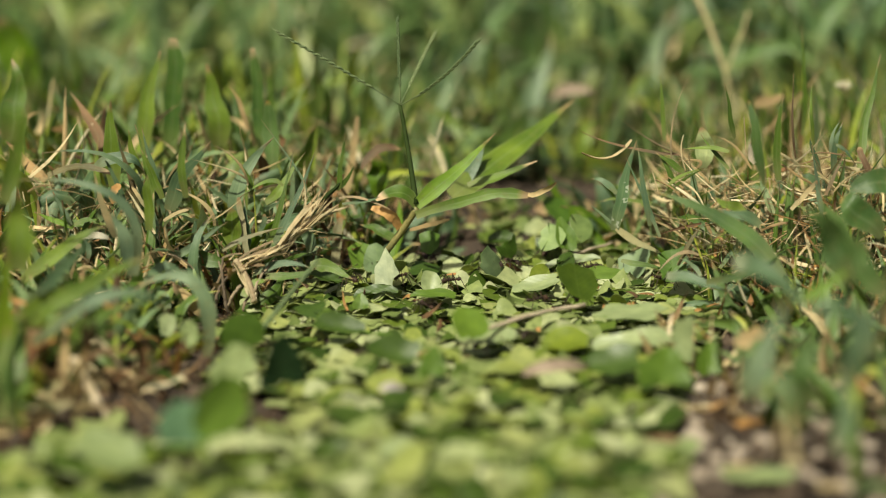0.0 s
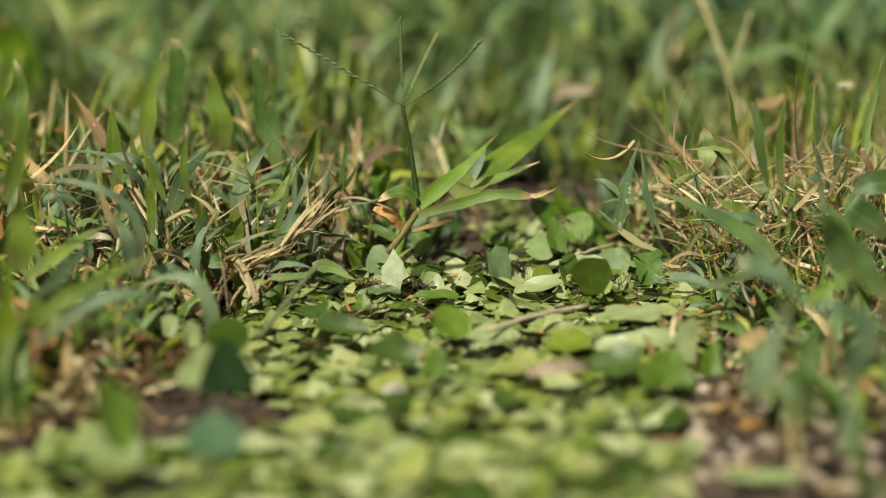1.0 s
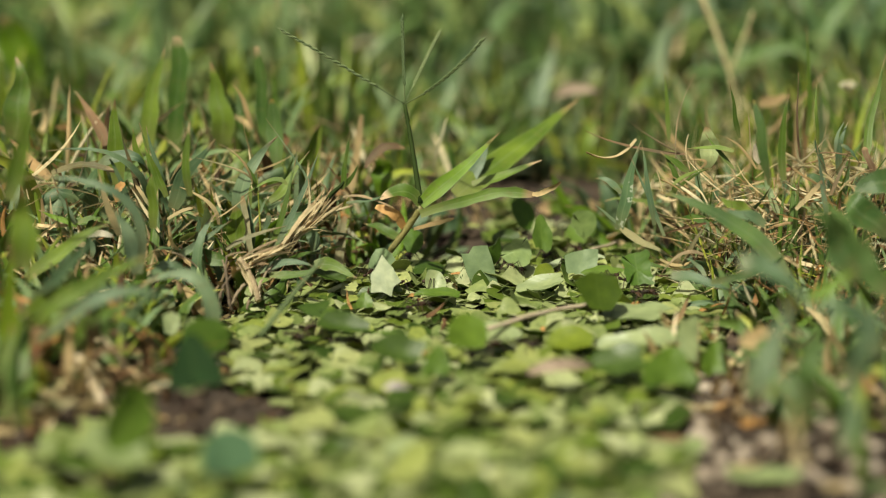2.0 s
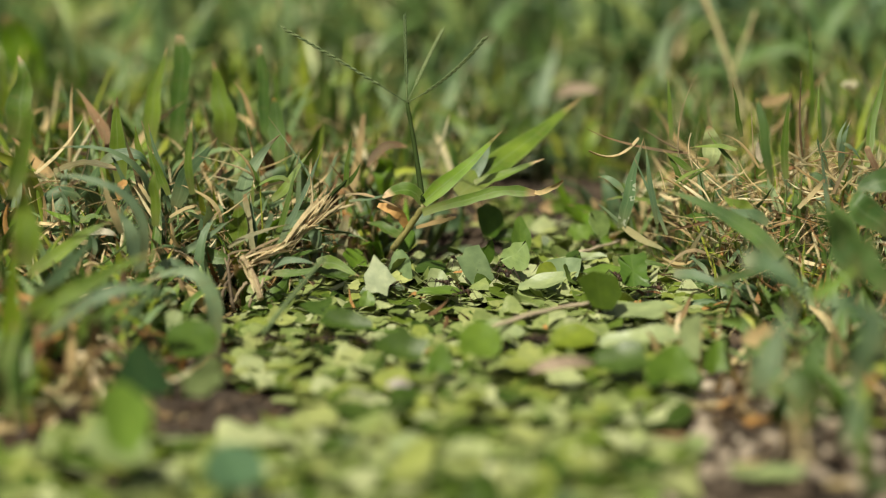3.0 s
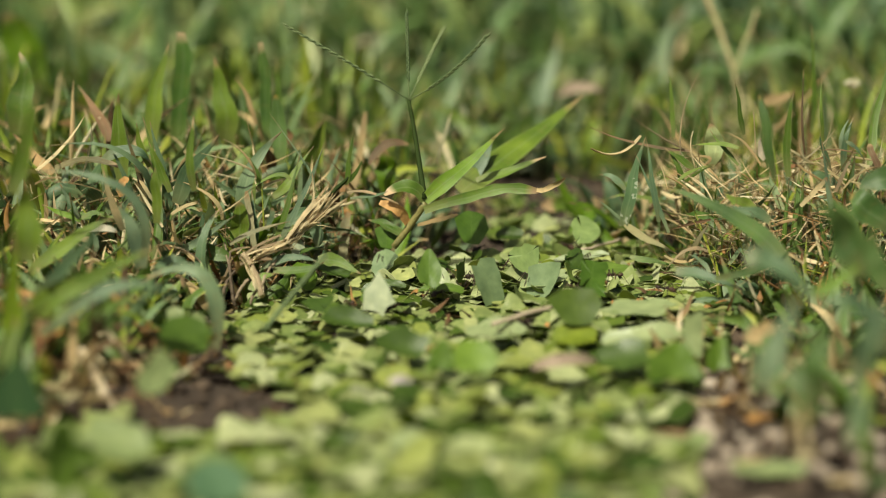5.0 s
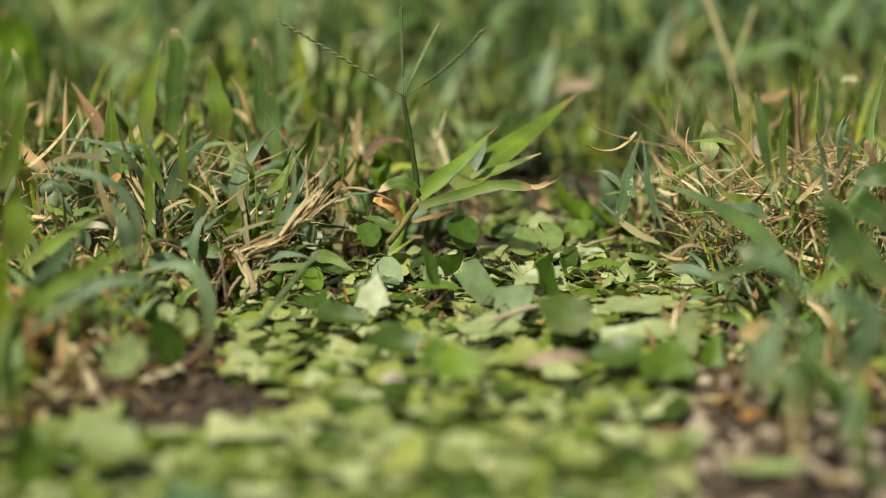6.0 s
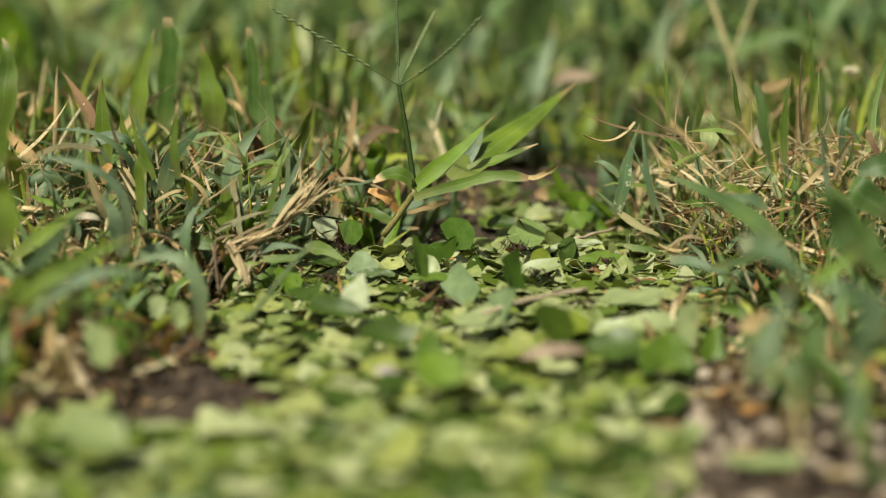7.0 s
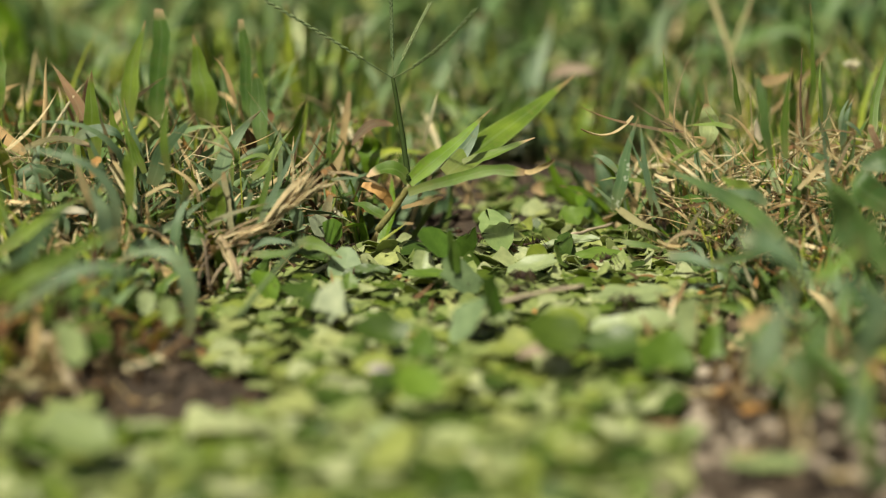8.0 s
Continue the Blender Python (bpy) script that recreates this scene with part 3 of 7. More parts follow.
lawn("turf_grass", 24, 3000, (-1.2, 1.2, -1.4, 0.28), around_place, (0.02, 0.055), (0.003, 0.007), lawn_far, "lawn grass on either side of the trail", (0.0, 1.1), (-0.2, 1.5), 0.015)
lawn("dry_grass", 25, 600, (-1.2, 1.2, -1.4, 0.28), around_place, (0.01, 0.04), (0.001, 0.004), turf_dry, "dry blades in the lawn", (0.2, 1.7), (-0.3, 0.9), 0.01)
lawn("dry_grass", 26, 220, (0.06, 0.24, 0.03, 0.22), beside_trail(0.004), (0.01, 0.04), (0.0008, 0.0026), turf_dry, "pale dry blades standing in the grass", (0.0, 1.3), (-0.5, 0.9), 0.03, low_in_front)
lawn("turf_grass", 27, 300, (-0.13, 0.0, -0.02, 0.06), beside_trail(0.003), (0.012, 0.036), (0.0005, 0.0016), turf_green, "fine thin grass among broader blades", (0.0, 1.2), (-0.5, 1.2), 0.015, low_in_front)
lawn("turf_grass", 28, 430, (0.06, 0.16, -0.03, 0.06), beside_trail(0.003), (0.012, 0.036), (0.0005, 0.0015), turf_green, "fine thin grass among dry straw", (0.0, 1.2), (-0.5, 1.2), 0.015, low_in_front)

lawn("dry_grass", 29, 620, (0.066, 0.15, -0.015, 0.035), beside_trail(0.002), (0.008, 0.026), (0.0003, 0.0011), turf_dry, "loose pale straw lying over the grass", (0.7, 1.9), (-0.6, 0.8), 0.034)
lawn("dry_grass", 30, 240, (-0.13, -0.04, -0.015, 0.05), beside_trail(0.004), (0.012, 0.034), (0.0003, 0.0012), turf_dry, "loose pale straw lying over the grass", (0.6, 1.9), (-0.6, 0.8), 0.03)


# withered brown and orange sheaths between the stems
for seed, count, box in ((41, 1500, (-0.2, -0.02, -0.02, 0.12)), (42, 700, (0.05, 0.22, -0.03, 0.12)), (43, 320, (-0.16, -0.06, -0.13, -0.05)), (44, 110, (0.05, 0.16, -0.15, -0.04))):
    lawn("dry_grass", seed, count, box, beside_trail(0.002), (0.006, 0.02), (0.0005, 0.0026), turf_brown, "withered brown and orange sheaths among the grass", (0.3, 1.8), (-1.2, 1.4), 0.016, low_in_front)
# a low tangle of dead fibres and crumbling sheaths round the broken shoots
lawn("dry_grass", 51, 420, (-0.09, -0.038, -0.03, 0.012), beside_trail(0.0), (0.005, 0.016), (0.0002, 0.0009), turf_brown, "tangled brown dead fibres on the soil", (0.7, 2.0), (-1.4, 1.4), 0.014)
lawn("dry_grass", 52, 260, (-0.09, -0.038, -0.03, 0.012), beside_trail(0.0), (0.004, 0.012), (0.0003, 0.0012), turf_dry, "pale crumbling bits of dead grass", (0.5, 2.0), (-1.4, 1.4), 0.016)
lawn("dry_grass", 53, 420, (0.066, 0.15, -0.03, 0.03), beside_trail(0.0), (0.005, 0.018), (0.0002, 0.001), turf_brown, "tangled brown dead fibres under the straw", (0.6, 2.0), (-1.4, 1.4), 0.03)
lawn("turf_grass", 54, 2600, (0.08, 1.0, 0.42, 1.9), ragged, (0.04, 0.09), (0.004, 0.009), lawn_blue, "bluish-green lawn grass further off", (0.0, 0.9), (-0.2, 1.4), 0.03)
# low grass whose dark colour stands in for shade on the ground here
lawn("turf_grass", 55, 300, (0.01, 0.12, 0.17, 0.36), lambda x, y: True, (0.012, 0.034), (0.004, 0.009), lawn_shaded, "green leafy grass behind the bare gap, coloured dark for shade", (0.3, 1.4), (0.0, 1.4), 0.012)
lawn("turf_grass", 58, 300, (-0.17, -0.012, 0.035, 0.14), beside_trail(0.004), (0.02, 0.05), (0.0016, 0.0046), turf_green, "upright green blades behind the first tufts", (0.0, 0.8), (-0.3, 0.9), 0.016)
lawn("dry_grass", 59, 200, (-0.17, -0.008, 0.03, 0.13), beside_trail(0.003), (0.008, 0.032), (0.0008, 0.003), turf_dry, "tan sheaths and cut stalks behind the first tufts", (0.0, 1.5), (-0.6, 0.9), 0.03)
lawn("dry_grass", 60, 150, (-0.17, -0.008, 0.03, 0.13), beside_trail(0.003), (0.006, 0.022), (0.001, 0.004), turf_brown, "orange and brown withered sheaths between blades", (0.0, 1.6), (-0.6, 0.9), 0.03)
lawn("dry_grass", 57, 260, (-0.06, 0.08, -0.12, 0.06), lambda x, y: True, (0.003, 0.009), (0.0006, 0.0022), turf_brown, "reddish-brown withered bits among the cut leaves", (1.0, 1.7), (-0.6, 0.8), 0.007)
lawn("turf_grass", 61, 380, (-0.24, -0.03, 0.1, 0.3), lambda x, y: True, (0.03, 0.062), (0.002, 0.0055), turf_green, "tall green blades in the lawn beyond", (0.0, 0.7), (-0.3, 1.0), 0.02)
lawn("turf_grass", 62, 220, (0.09, 0.26, 0.09, 0.3), lambda x, y: True, (0.025, 0.055), (0.0012, 0.004), turf_green, "tall thin blades in the lawn beyond", (0.0, 0.7), (-0.3, 1.0), 0.02)
lawn("turf_grass", 63, 300, (-0.135, -0.042, -0.014, 0.05), beside_trail(0.006), (0.012, 0.028), (0.0018, 0.004), turf_blue, "broad bluish-green blades bent in all directions", (0.2, 1.5), (-0.6, 1.3), 0.022)
lawn("turf_grass", 64, 150, (0.066, 0.15, -0.014, 0.05), beside_trail(0.004), (0.01, 0.026), (0.0014, 0.0034), turf_blue, "bluish-green blades bent over the straw", (0.2, 1.5), (-0.6, 1.3), 0.026)
# ---- cut leaves ----
# how far the sides bulge, and the corners, of the pieces that ants have cut out
CUTS = {
    "star": (-0.04, ((-0.02, 0.5), (0.24, 0.14), (0.42, -0.2), (0.2, -0.28), (0.08, -0.5), (-0.12, -0.36), (-0.42, -0.34), (-0.36, 0.1))),
    "notched": (0.02, ((-0.3, 0.42), (-0.14, 0.37), (0.0, 0.5), (0.3, 0.42), (0.3, -0.1), (0.26, -0.48), (-0.2, -0.5), (-0.3, -0.1))),
    "half": (0.05, ((-0.46, 0.26), (-0.1, 0.48), (0.36, 0.34), (0.46, -0.05), (0.2, -0.46), (-0.2, -0.4))),
    "fan": (0.04, ((-0.44, 0.08), (0.0, 0.4), (0.3, 0.5), (0.42, 0.1), (0.3, -0.46), (-0.12, -0.48))),
    "drop": (0.07, ((-0.36, -0.02), (-0.2, 0.46), (0.02, 0.5), (0.34, 0.16), (0.42, -0.3), (0.1, -0.5), (-0.28, -0.36))),
}


def leaf_outline(kind, rng, n=20):
    """A closed outline of about unit size, with the midrib along y: a rounded leaf, its tip, a half moon or a strip cut out of it."""
    a, b = rng.uniform(0.36, 0.5), 0.5
    if kind in CUTS:
        bow, corners = CUTS[kind]
        pts, n = [], 4 * len(corners)
        for i in range(n):
            k, u = divmod(i * len(corners) / n, 1)
            (x0, y0), (x1, y1) = corners[int(k)], corners[(int(k) + 1) % len(corners)]
            rag = rng.uniform(-0.015, 0.015) - bow * 4 * u * (1 - u) * (0.5 + 0.5 * math.hypot(x1 - x0, y1 - y0))
            pts.append([x0 + (x1 - x0) * u + (y1 - y0) * rag, y0 + (y1 - y0) * u - (x1 - x0) * rag])
        return pts[::-1]
    if kind == "shard":
        # a cut-out with four or five corners and slightly bowed sides
        sides = rng.choice((4, 5))
        turns = [2 * math.pi * (k + rng.uniform(-0.28, 0.28)) / sides for k in range(sides)]
        corners = [(rng.uniform(0.36, 0.55) * math.sin(t), -rng.uniform(0.38, 0.55) * math.cos(t)) for t in turns]
        bows = [rng.uniform(-0.05, 0.14) for _ in corners]
        pts = []
        for i in range(n):
            k, u = divmod(i * sides / n, 1)
            (x0, y0), (x1, y1) = corners[int(k)], corners[(int(k) + 1) % sides]
            bow, rag = bows[int(k)] * 4 * u * (1 - u), rng.uniform(-0.012, 0.012)
            pts.append([x0 + (x1 - x0) * u + (y1 - y0) * (bow + rag), y0 + (y1 - y0) * u - (x1 - x0) * (bow + rag)])
        return pts
    pts = []
    for i in range(n):
        t = 2 * math.pi * i / n
        x, y = a * math.sin(t), -b * math.cos(t)
        if kind == "tip":
            x *= 1.0 - 0.55 * max(y, 0) * 2 * 0.8
        pts.append([x, y])
    saw = lambda: rng.uniform(-0.035, 0.035)
    if kind in ("tip", "round"):
        cut = rng.uniform(-0.34, -0.12) if kind == "tip" else rng.uniform(-0.42, -0.3)
        slope = rng.uniform(-0.3, 0.3)
        for p in pts:
            line = cut + slope * p[0]
            if p[1] < line:
                p[1] = line + saw()
    elif kind == "moon":
        cut, bite = rng.uniform(-0.1, 0.08), rng.uniform(-0.18, 0.12)
        for p in pts:
            line = cut + bite * (1 - (p[1] / b) ** 2)
            if p[0] < line:
                p[0] = line + saw()
    elif kind == "strip":
        for p in pts:
            p[0] = max(min(p[0], 0.24 + saw()), -0.2 + saw())
            p[1] = max(min(p[1], 0.36 + 0.3 * p[0] + saw()), -0.4 + saw())
    for p in pts:
        k = 1 + rng.uniform(-0.035, 0.02)
        p[0], p[1] = p[0] * k, p[1] * k
    return pts


def leaf_piece_mesh(name, kind, size, seed, curl=0.3, mats=None, n=20, broad=1.0):
    """A dished, slightly wavy piece of leaf with an upper and an under side and a cut rim; it lies in xy, size in millimetres."""
    rng = random.Random(seed)
    ring = leaf_outline(kind, rng, n)
    n = len(ring)
    cx, cy = sum(p[0] for p in ring) / n, sum(p[1] for p in ring) / n
    bend_x, bend_y, wave = rng.uniform(-0.6, 1.0) * curl, rng.uniform(-1.0, 1.0) * curl, rng.uniform(0, 6)
    flat = [(cx, cy)] + [(cx + (p[0] - cx) * 0.55, cy + (p[1] - cy) * 0.55) for p in ring] + [tuple(p) for p in ring]
    verts, uvs, thick = [], [], 0.06 * MM
    for sign in (1, -1):
        for k, (x, y) in enumerate(flat):
            edge = 1.0 if k > n else 0.0
            z = bend_x * x * x * 1.6 + bend_y * y * y + 0.1 * abs(x) + 0.018 * edge * math.sin(wave + 5 * math.atan2(y - cy, x - cx))
            verts.append((x * broad * size * MM, y * size * MM, z * size * MM + sign * thick))
            uvs.append((x + 0.5, y + 0.5))
    m = len(flat)
    # the cut rim has corners of its own, so that its edge stays crisp
    for first in (n + 1, m + n + 1):
        verts += verts[first:first + n]
        uvs += uvs[first:first + n]
    faces, slots = [], []
    for k in range(n):
        k2 = (k + 1) % n
        for f in ((0, 1 + k, 1 + k2), (1 + k, 1 + n + k, 1 + n + k2, 1 + k2)):
            faces.append(f)
            slots.append(0)
            faces.append(tuple(m + q for q in f[::-1]))
            slots.append(1)
        faces.append((2 * m + k, 2 * m + n + k, 2 * m + n + k2, 2 * m + k2))
        slots.append(1)
    me = mesh_of(name, verts, faces, uvs, slots)
    for material in mats or (leaf_upper, leaf_under):
        me.materials.append(material)
    return me


KINDS = ("round", "tip", "moon", "shard", "shard", "moon", "shard", "strip")
LABELS = {
    "round": "rounded green leaf piece lying on the strewn trail",
    "tip": "pointed tip cut off a green leaf",
    "moon": "half-moon piece cut from a green leaf",
    "shard": "angular piece cut out of a green leaf",
    "strip": "narrow strip cut from a green leaf",
}
piece_meshes = [(k, leaf_piece_mesh("leaf_piece", k, size * 0.78, 40 + i, 0.2 + 0.75 * (i % 5) / 4)) for i, (k, size) in enumerate(zip(KINDS * 4, (11, 12, 11, 10, 15, 13, 9, 12, 13, 10, 15, 14, 11, 10, 13, 11, 8, 9, 9, 9, 13, 13, 14, 15, 12, 14, 16, 13, 10, 17, 11, 14)))]


def lying_pose(rng, x, y, layer, tilt_most=30):
    tilt = abs(rng.gauss(0, 0.62)) * tilt_most * (1.6 if y > -0.005 else 1.0)
    turn_over = 180 if rng.random() < (0.66 if -0.055 < y < 0.05 else 0.52) else 0
    up = ground_height(x, y) + (0.9 + 1.15 * layer + 0.04 * tilt) * MM
    swing = rng.uniform(0, 360)
    m = Matrix.Rotation(radians(swing), 4, "Z") @ Matrix.Rotation(radians(tilt), 4, "X") @ Matrix.Rotation(radians(rng.uniform(0, 360)), 4, "Z") @ Matrix.Rotation(radians(turn_over), 4, "Y")
    return Matrix.Translation((x, y, up)) @ m


def on_trail(rng, y0, y1, spread=0.0):
    while True:
        y = rng.uniform(y0, y1)
        a, b = trail_sides(y)
        x = rng.uniform(a - spread, b + spread)
        dark_hollow = (x / 0.02) ** 2 + ((y - 0.055) / 0.026) ** 2 < 1
        if not dark_hollow and ((x + 0.054) / 0.022) ** 2 + ((y + 0.108) / 0.019) ** 2 > 1 and not (y < -0.1 and x > 0.03 + rng.random() * 0.04):
            return x, y


def strewn_pieces():
    """The pieces nearest to the crossing ants, each a thing of its own."""
    rng = random.Random(11)
    for i in range(340):
        kind, me = piece_meshes[rng.randrange(len(piece_meshes))]
        x, y = on_trail(rng, -0.055, 0.05)
        ob = new("leaf_piece", me)
        ob.matrix_basis = lying_pose(rng, x, y, i * 3.6 / 340) @ Matrix.Scale(rng.uniform(0.68, 1.04), 4)
        tagged(ob, LABELS[kind], "leaf piece", "leaf pieces on the trail")


def strewn_rest(name, seed, count, y0, y1, layers, label, spread=0.0, tilt=24, grow=1.0):
    """The rest of the strewn pieces, too many to count."""
    rng = random.Random(seed)
    verts, faces, uvs, slots = [], [], [], []
    for i in range(count):
        kind, me = piece_meshes[rng.randrange(len(piece_meshes))]
        x, y = on_trail(rng, y0, y1, spread)
        m = lying_pose(rng, x, y, layers * i / count, tilt) @ Matrix.Scale(grow, 4)
        o = len(verts)
        verts += [m @ v.co for v in me.vertices]
        faces += [tuple(o + q for q in p.vertices) for p in me.polygons]
        slots += [p.material_index for p in me.polygons]
        flat = [None] * len(me.vertices)
        for loop, uv in zip(me.loops, me.uv_layers[0].data):
            flat[loop.vertex_index] = tuple(uv.uv)
        uvs += flat
    me = mesh_of(name, verts, faces, uvs, slots)
    me.materials.append(litter_upper)
    me.materials.append(litter_under)
    tagged(new(name, me), label, "leaf litter", kind="stuff")


strewn_rest("leaf_litter", 21, 1300, -0.2, -0.055, 3.0, "green cut leaf pieces strewn thickly on soil", 0.0, 24, 1.15)
strewn_rest("leaf_litter", 22, 70, 0.05, 0.15, 1.6, "green cut leaf pieces strewn along the trail")
strewn_rest("leaf_litter", 23, 1200, -0.055, 0.05, 2.2, "bottom layer of green cut leaf pieces on soil", 0.004, 26, 0.85)
strewn_rest("leaf_litter", 25, 260, -0.34, -0.2, 2.0, "green cut leaf pieces strewn on soil", 0.0, 20, 1.35)
strewn_rest("leaf_litter", 24, 90, -0.18, 0.09, 0.3, "stray green leaf pieces beside the trail", 0.02)
strewn_pieces()


def laid(label, kind, at, length, broad, turn, tilt, lean, upper, under, seed, curl=0.3):
    """A piece that stands out from the rest; its middle and length in millimetres, its turn, tilt and lean in degrees."""
    ob = new("leaf_piece", leaf_piece_mesh("leaf_piece", kind, length, seed, curl, (upper, under), 28, broad))
    m = Matrix.Rotation(radians(lean), 4, "Y") @ Matrix.Rotation(radians(tilt), 4, "X") @ Matrix.Rotation(radians(turn), 4, "Z")
    ob.matrix_basis = Matrix.Translation([c * MM for c in at]) @ m
    return tagged(ob, label, "leaf piece", "leaf pieces on the trail")


pale_side = leaf_material("pale_leaf_side", ((0.0, (0.4, 0.48, 0.22)), (1.0, (0.54, 0.6, 0.34))), False, 0.4)
yellow_side = leaf_material("yellow_leaf_side", ((0.0, (0.3, 0.37, 0.04)), (1.0, (0.36, 0.42, 0.06))), False, 0.45)
deep_side = leaf_material("deep_leaf_side", ((0.0, (0.07, 0.13, 0.02)), (1.0, (0.11, 0.18, 0.035))), False, 0.4)
fresh_side = leaf_material("fresh_leaf_side", ((0.0, (0.16, 0.27, 0.035)), (1.0, (0.22, 0.33, 0.06))), False, 0.4)
# ---- grasses that stand out ----
blade_spotted = blade_material("blade_spotted", ((0.0, (0.08, 0.16, 0.07)), (1.0, (0.12, 0.21, 0.1))), False, blotch=0.6, scar=(0.6, 0.62, 0.5))
blade_pale = blade_material("blade_pale", ((0.0, (0.44, 0.52, 0.26)), (1.0, (0.54, 0.6, 0.34))), False)
straw_blade = blade_material("blade_straw_green", ((0.0, (0.5, 0.46, 0.26)), (1.0, (0.62, 0.55, 0.34))), False, rough=0.65, sheath=0.0)
straw_pale = blade_material("blade_straw_pale", ((0.0, (0.56, 0.44, 0.26)), (1.0, (0.82, 0.7, 0.48))), False, rough=0.6, blotch=0.2, scar=(0.3, 0.2, 0.1), sheath=0.0)
blade_cut_tip = blade_material("blade_cut_tip", ((0.0, (0.08, 0.17, 0.03)), (1.0, (0.12, 0.22, 0.05))), False, (0.62, 0.46, 0.28), 0.97)
blade_lime = blade_material("blade_lime", ((0.0, (0.2, 0.31, 0.02)), (1.0, (0.28, 0.4, 0.03))), False, through_share=0.45)
blade_olive = blade_material("blade_olive", ((0.0, (0.15, 0.24, 0.03)), (1.0, (0.2, 0.29, 0.045))), False, through_share=0.4)
blade_grey = blade_material("blade_grey_green", ((0.0, (0.15, 0.23, 0.14)), (1.0, (0.24, 0.33, 0.22))), False)
blade_white = blade_material("blade_whitish", ((0.0, (0.55, 0.5, 0.42)), (1.0, (0.66, 0.62, 0.54))), False, rough=0.6)
blade_straw_stem = blade_material("blade_straw_stem", ((0.0, (0.3, 0.27, 0.16)), (1.0, (0.42, 0.4, 0.26))), False, rough=0.5)
stem_tone = blade_material("blade_olive_brown", ((0.0, (0.12, 0.11, 0.045)), (1.0, (0.18, 0.15, 0.07))), False, rough=0.5)
flake = blade_material("bark_flake", ((0.0, (0.22, 0.15, 0.09)), (1.0, (0.56, 0.44, 0.29))), False, rough=0.75, blotch=0.25, scar=(0.06, 0.04, 0.03), sheath=0.0)
pale_stalk = plain_rough("pale_stalk", ((0.2, (0.26, 0.18, 0.1)), (0.5, (0.48, 0.37, 0.24)), (0.85, (0.68, 0.57, 0.42))), 320, 0.75, 0.001)
blade_deep = blade_material("blade_deep", ((0.0, (0.08, 0.155, 0.04)), (1.0, (0.11, 0.195, 0.055))), False, (0.5, 0.28, 0.07), 1.0, through_share=0.35)
dark_dry = blade_material("blade_dark_dry", ((0.0, (0.12, 0.07, 0.04)), (1.0, (0.26, 0.16, 0.09))), False, rough=0.7, sheath=0.0)
orange_rust = blade_material("blade_rust", ((0.0, (0.2, 0.085, 0.035)), (1.0, (0.34, 0.16, 0.07))), False, rough=0.7, sheath=0.0)


def seed_spike(parent, p0, p1, p2):
    """A thin rachis with two rows of small overlapping spikelets."""
    pts = bow_points(*[[c * MM for c in p] for p in (p0, p1, p2)], 34)
    v, f = tube_data(pts, [0.00019] * len(pts), 5)
    spike = mesh_part("seed_spike", mesh_of("seed_spike", v, f), seed_green, parent)
    verts, faces = [], []
    for i in range(7, len(pts) - 1):
        d = (pts[i + 1] - pts[i]).normalized()
        side = d.cross(Vector((0, -1, 0.1))).normalized() * (1 if i % 2 else -1)
        a, b = pts[i] + side * 0.0001, pts[i] + d * 0.0026 + side * 0.00022
        vv, ff = tube_data([a, a.lerp(b, 0.4) + side * 0.0001, b], [0.0001, 0.00036, 0.00006], 5)
        faces += [tuple(len(verts) + q for q in g) for g in ff]
        verts += vv
    mesh_part("husk_chain", mesh_of("husk_chain", verts, faces), seed_green, spike)


pale_bud = plain_rough("pale_bud", ((0.2, (0.4, 0.36, 0.24)), (0.8, (0.66, 0.6, 0.44))), 300, 0.7)
stalk_pale = plain_rough("stalk_pale", ((0.2, (0.36, 0.31, 0.15)), (0.5, (0.52, 0.44, 0.24)), (0.85, (0.66, 0.56, 0.34))), 90, 0.7)


def bud_head(parent, at):
    bm = bmesh.new()
    for i in range(9):
        t = i * 2.4
        m = Matrix.Translation([c * MM for c in at]) @ Matrix.Rotation(t, 4, "Z") @ Matrix.Rotation(0.5 + 0.07 * i, 4, "X")
        got = bmesh.ops.create_icosphere(bm, subdivisions=1, radius=0.0019, matrix=m @ Matrix.Translation((0, 0, 0.0017)) @ Matrix.Diagonal((0.5, 0.35, 1.3, 1)))
    part("head", bm, pale_bud, parent)


# ---- the seeding grass plant by the trail ----

seeding = thing("grass_plant", "green seeding grass with four thin seed spikes and broad leaves", "grass plant")
stem(seeding, "stem", (-17.1, 10.0, 11.0), (-12.1, 10.0, 17.8), (-7.7, 9.0, 24.9), 2.03, 2.18, stem_yellow, label="thick yellow-green lower stem")
stem(seeding, "stem", (-8.0, 9.0, 25.9), (-10.4, 16.5, 40.6), (-12.9, 21.9, 53.6), 1.8, 1.15, culm_green, label="thin dark green flower stem")
seed_spike(seeding, (-12.9, 21.9, 53.6), (-31.6, 18.0, 65.8), (-48.8, 15.1, 76.2))
seed_spike(seeding, (-12.9, 21.9, 53.6), (-13.2, 22.9, 66.2), (-13.6, 23.9, 78.6))
seed_spike(seeding, (-12.9, 21.9, 53.6), (-7.5, 29.8, 64.4), (-2.7, 35.6, 73.4))
seed_spike(seeding, (-12.9, 21.9, 53.6), (-0.7, 10.2, 63.0), (10.0, 2.3, 74.9))
blade(seeding, "leaf", (-7.9, 9.0, 25.5), (2.7, 14.0, 33.5), (16.1, 23.0, 44.7), 4.6, blade_bright, face=20, fold=0.35, label="bright green pointed leaf")
blade(seeding, "leaf", (2.8, 28.0, 24.2), (20.9, 48.0, 34.6), (44.6, 78.0, 47.5), 8.6, blade_green, face=25, fold=0.15, label="broad green leaf with an orange-tinged tip")
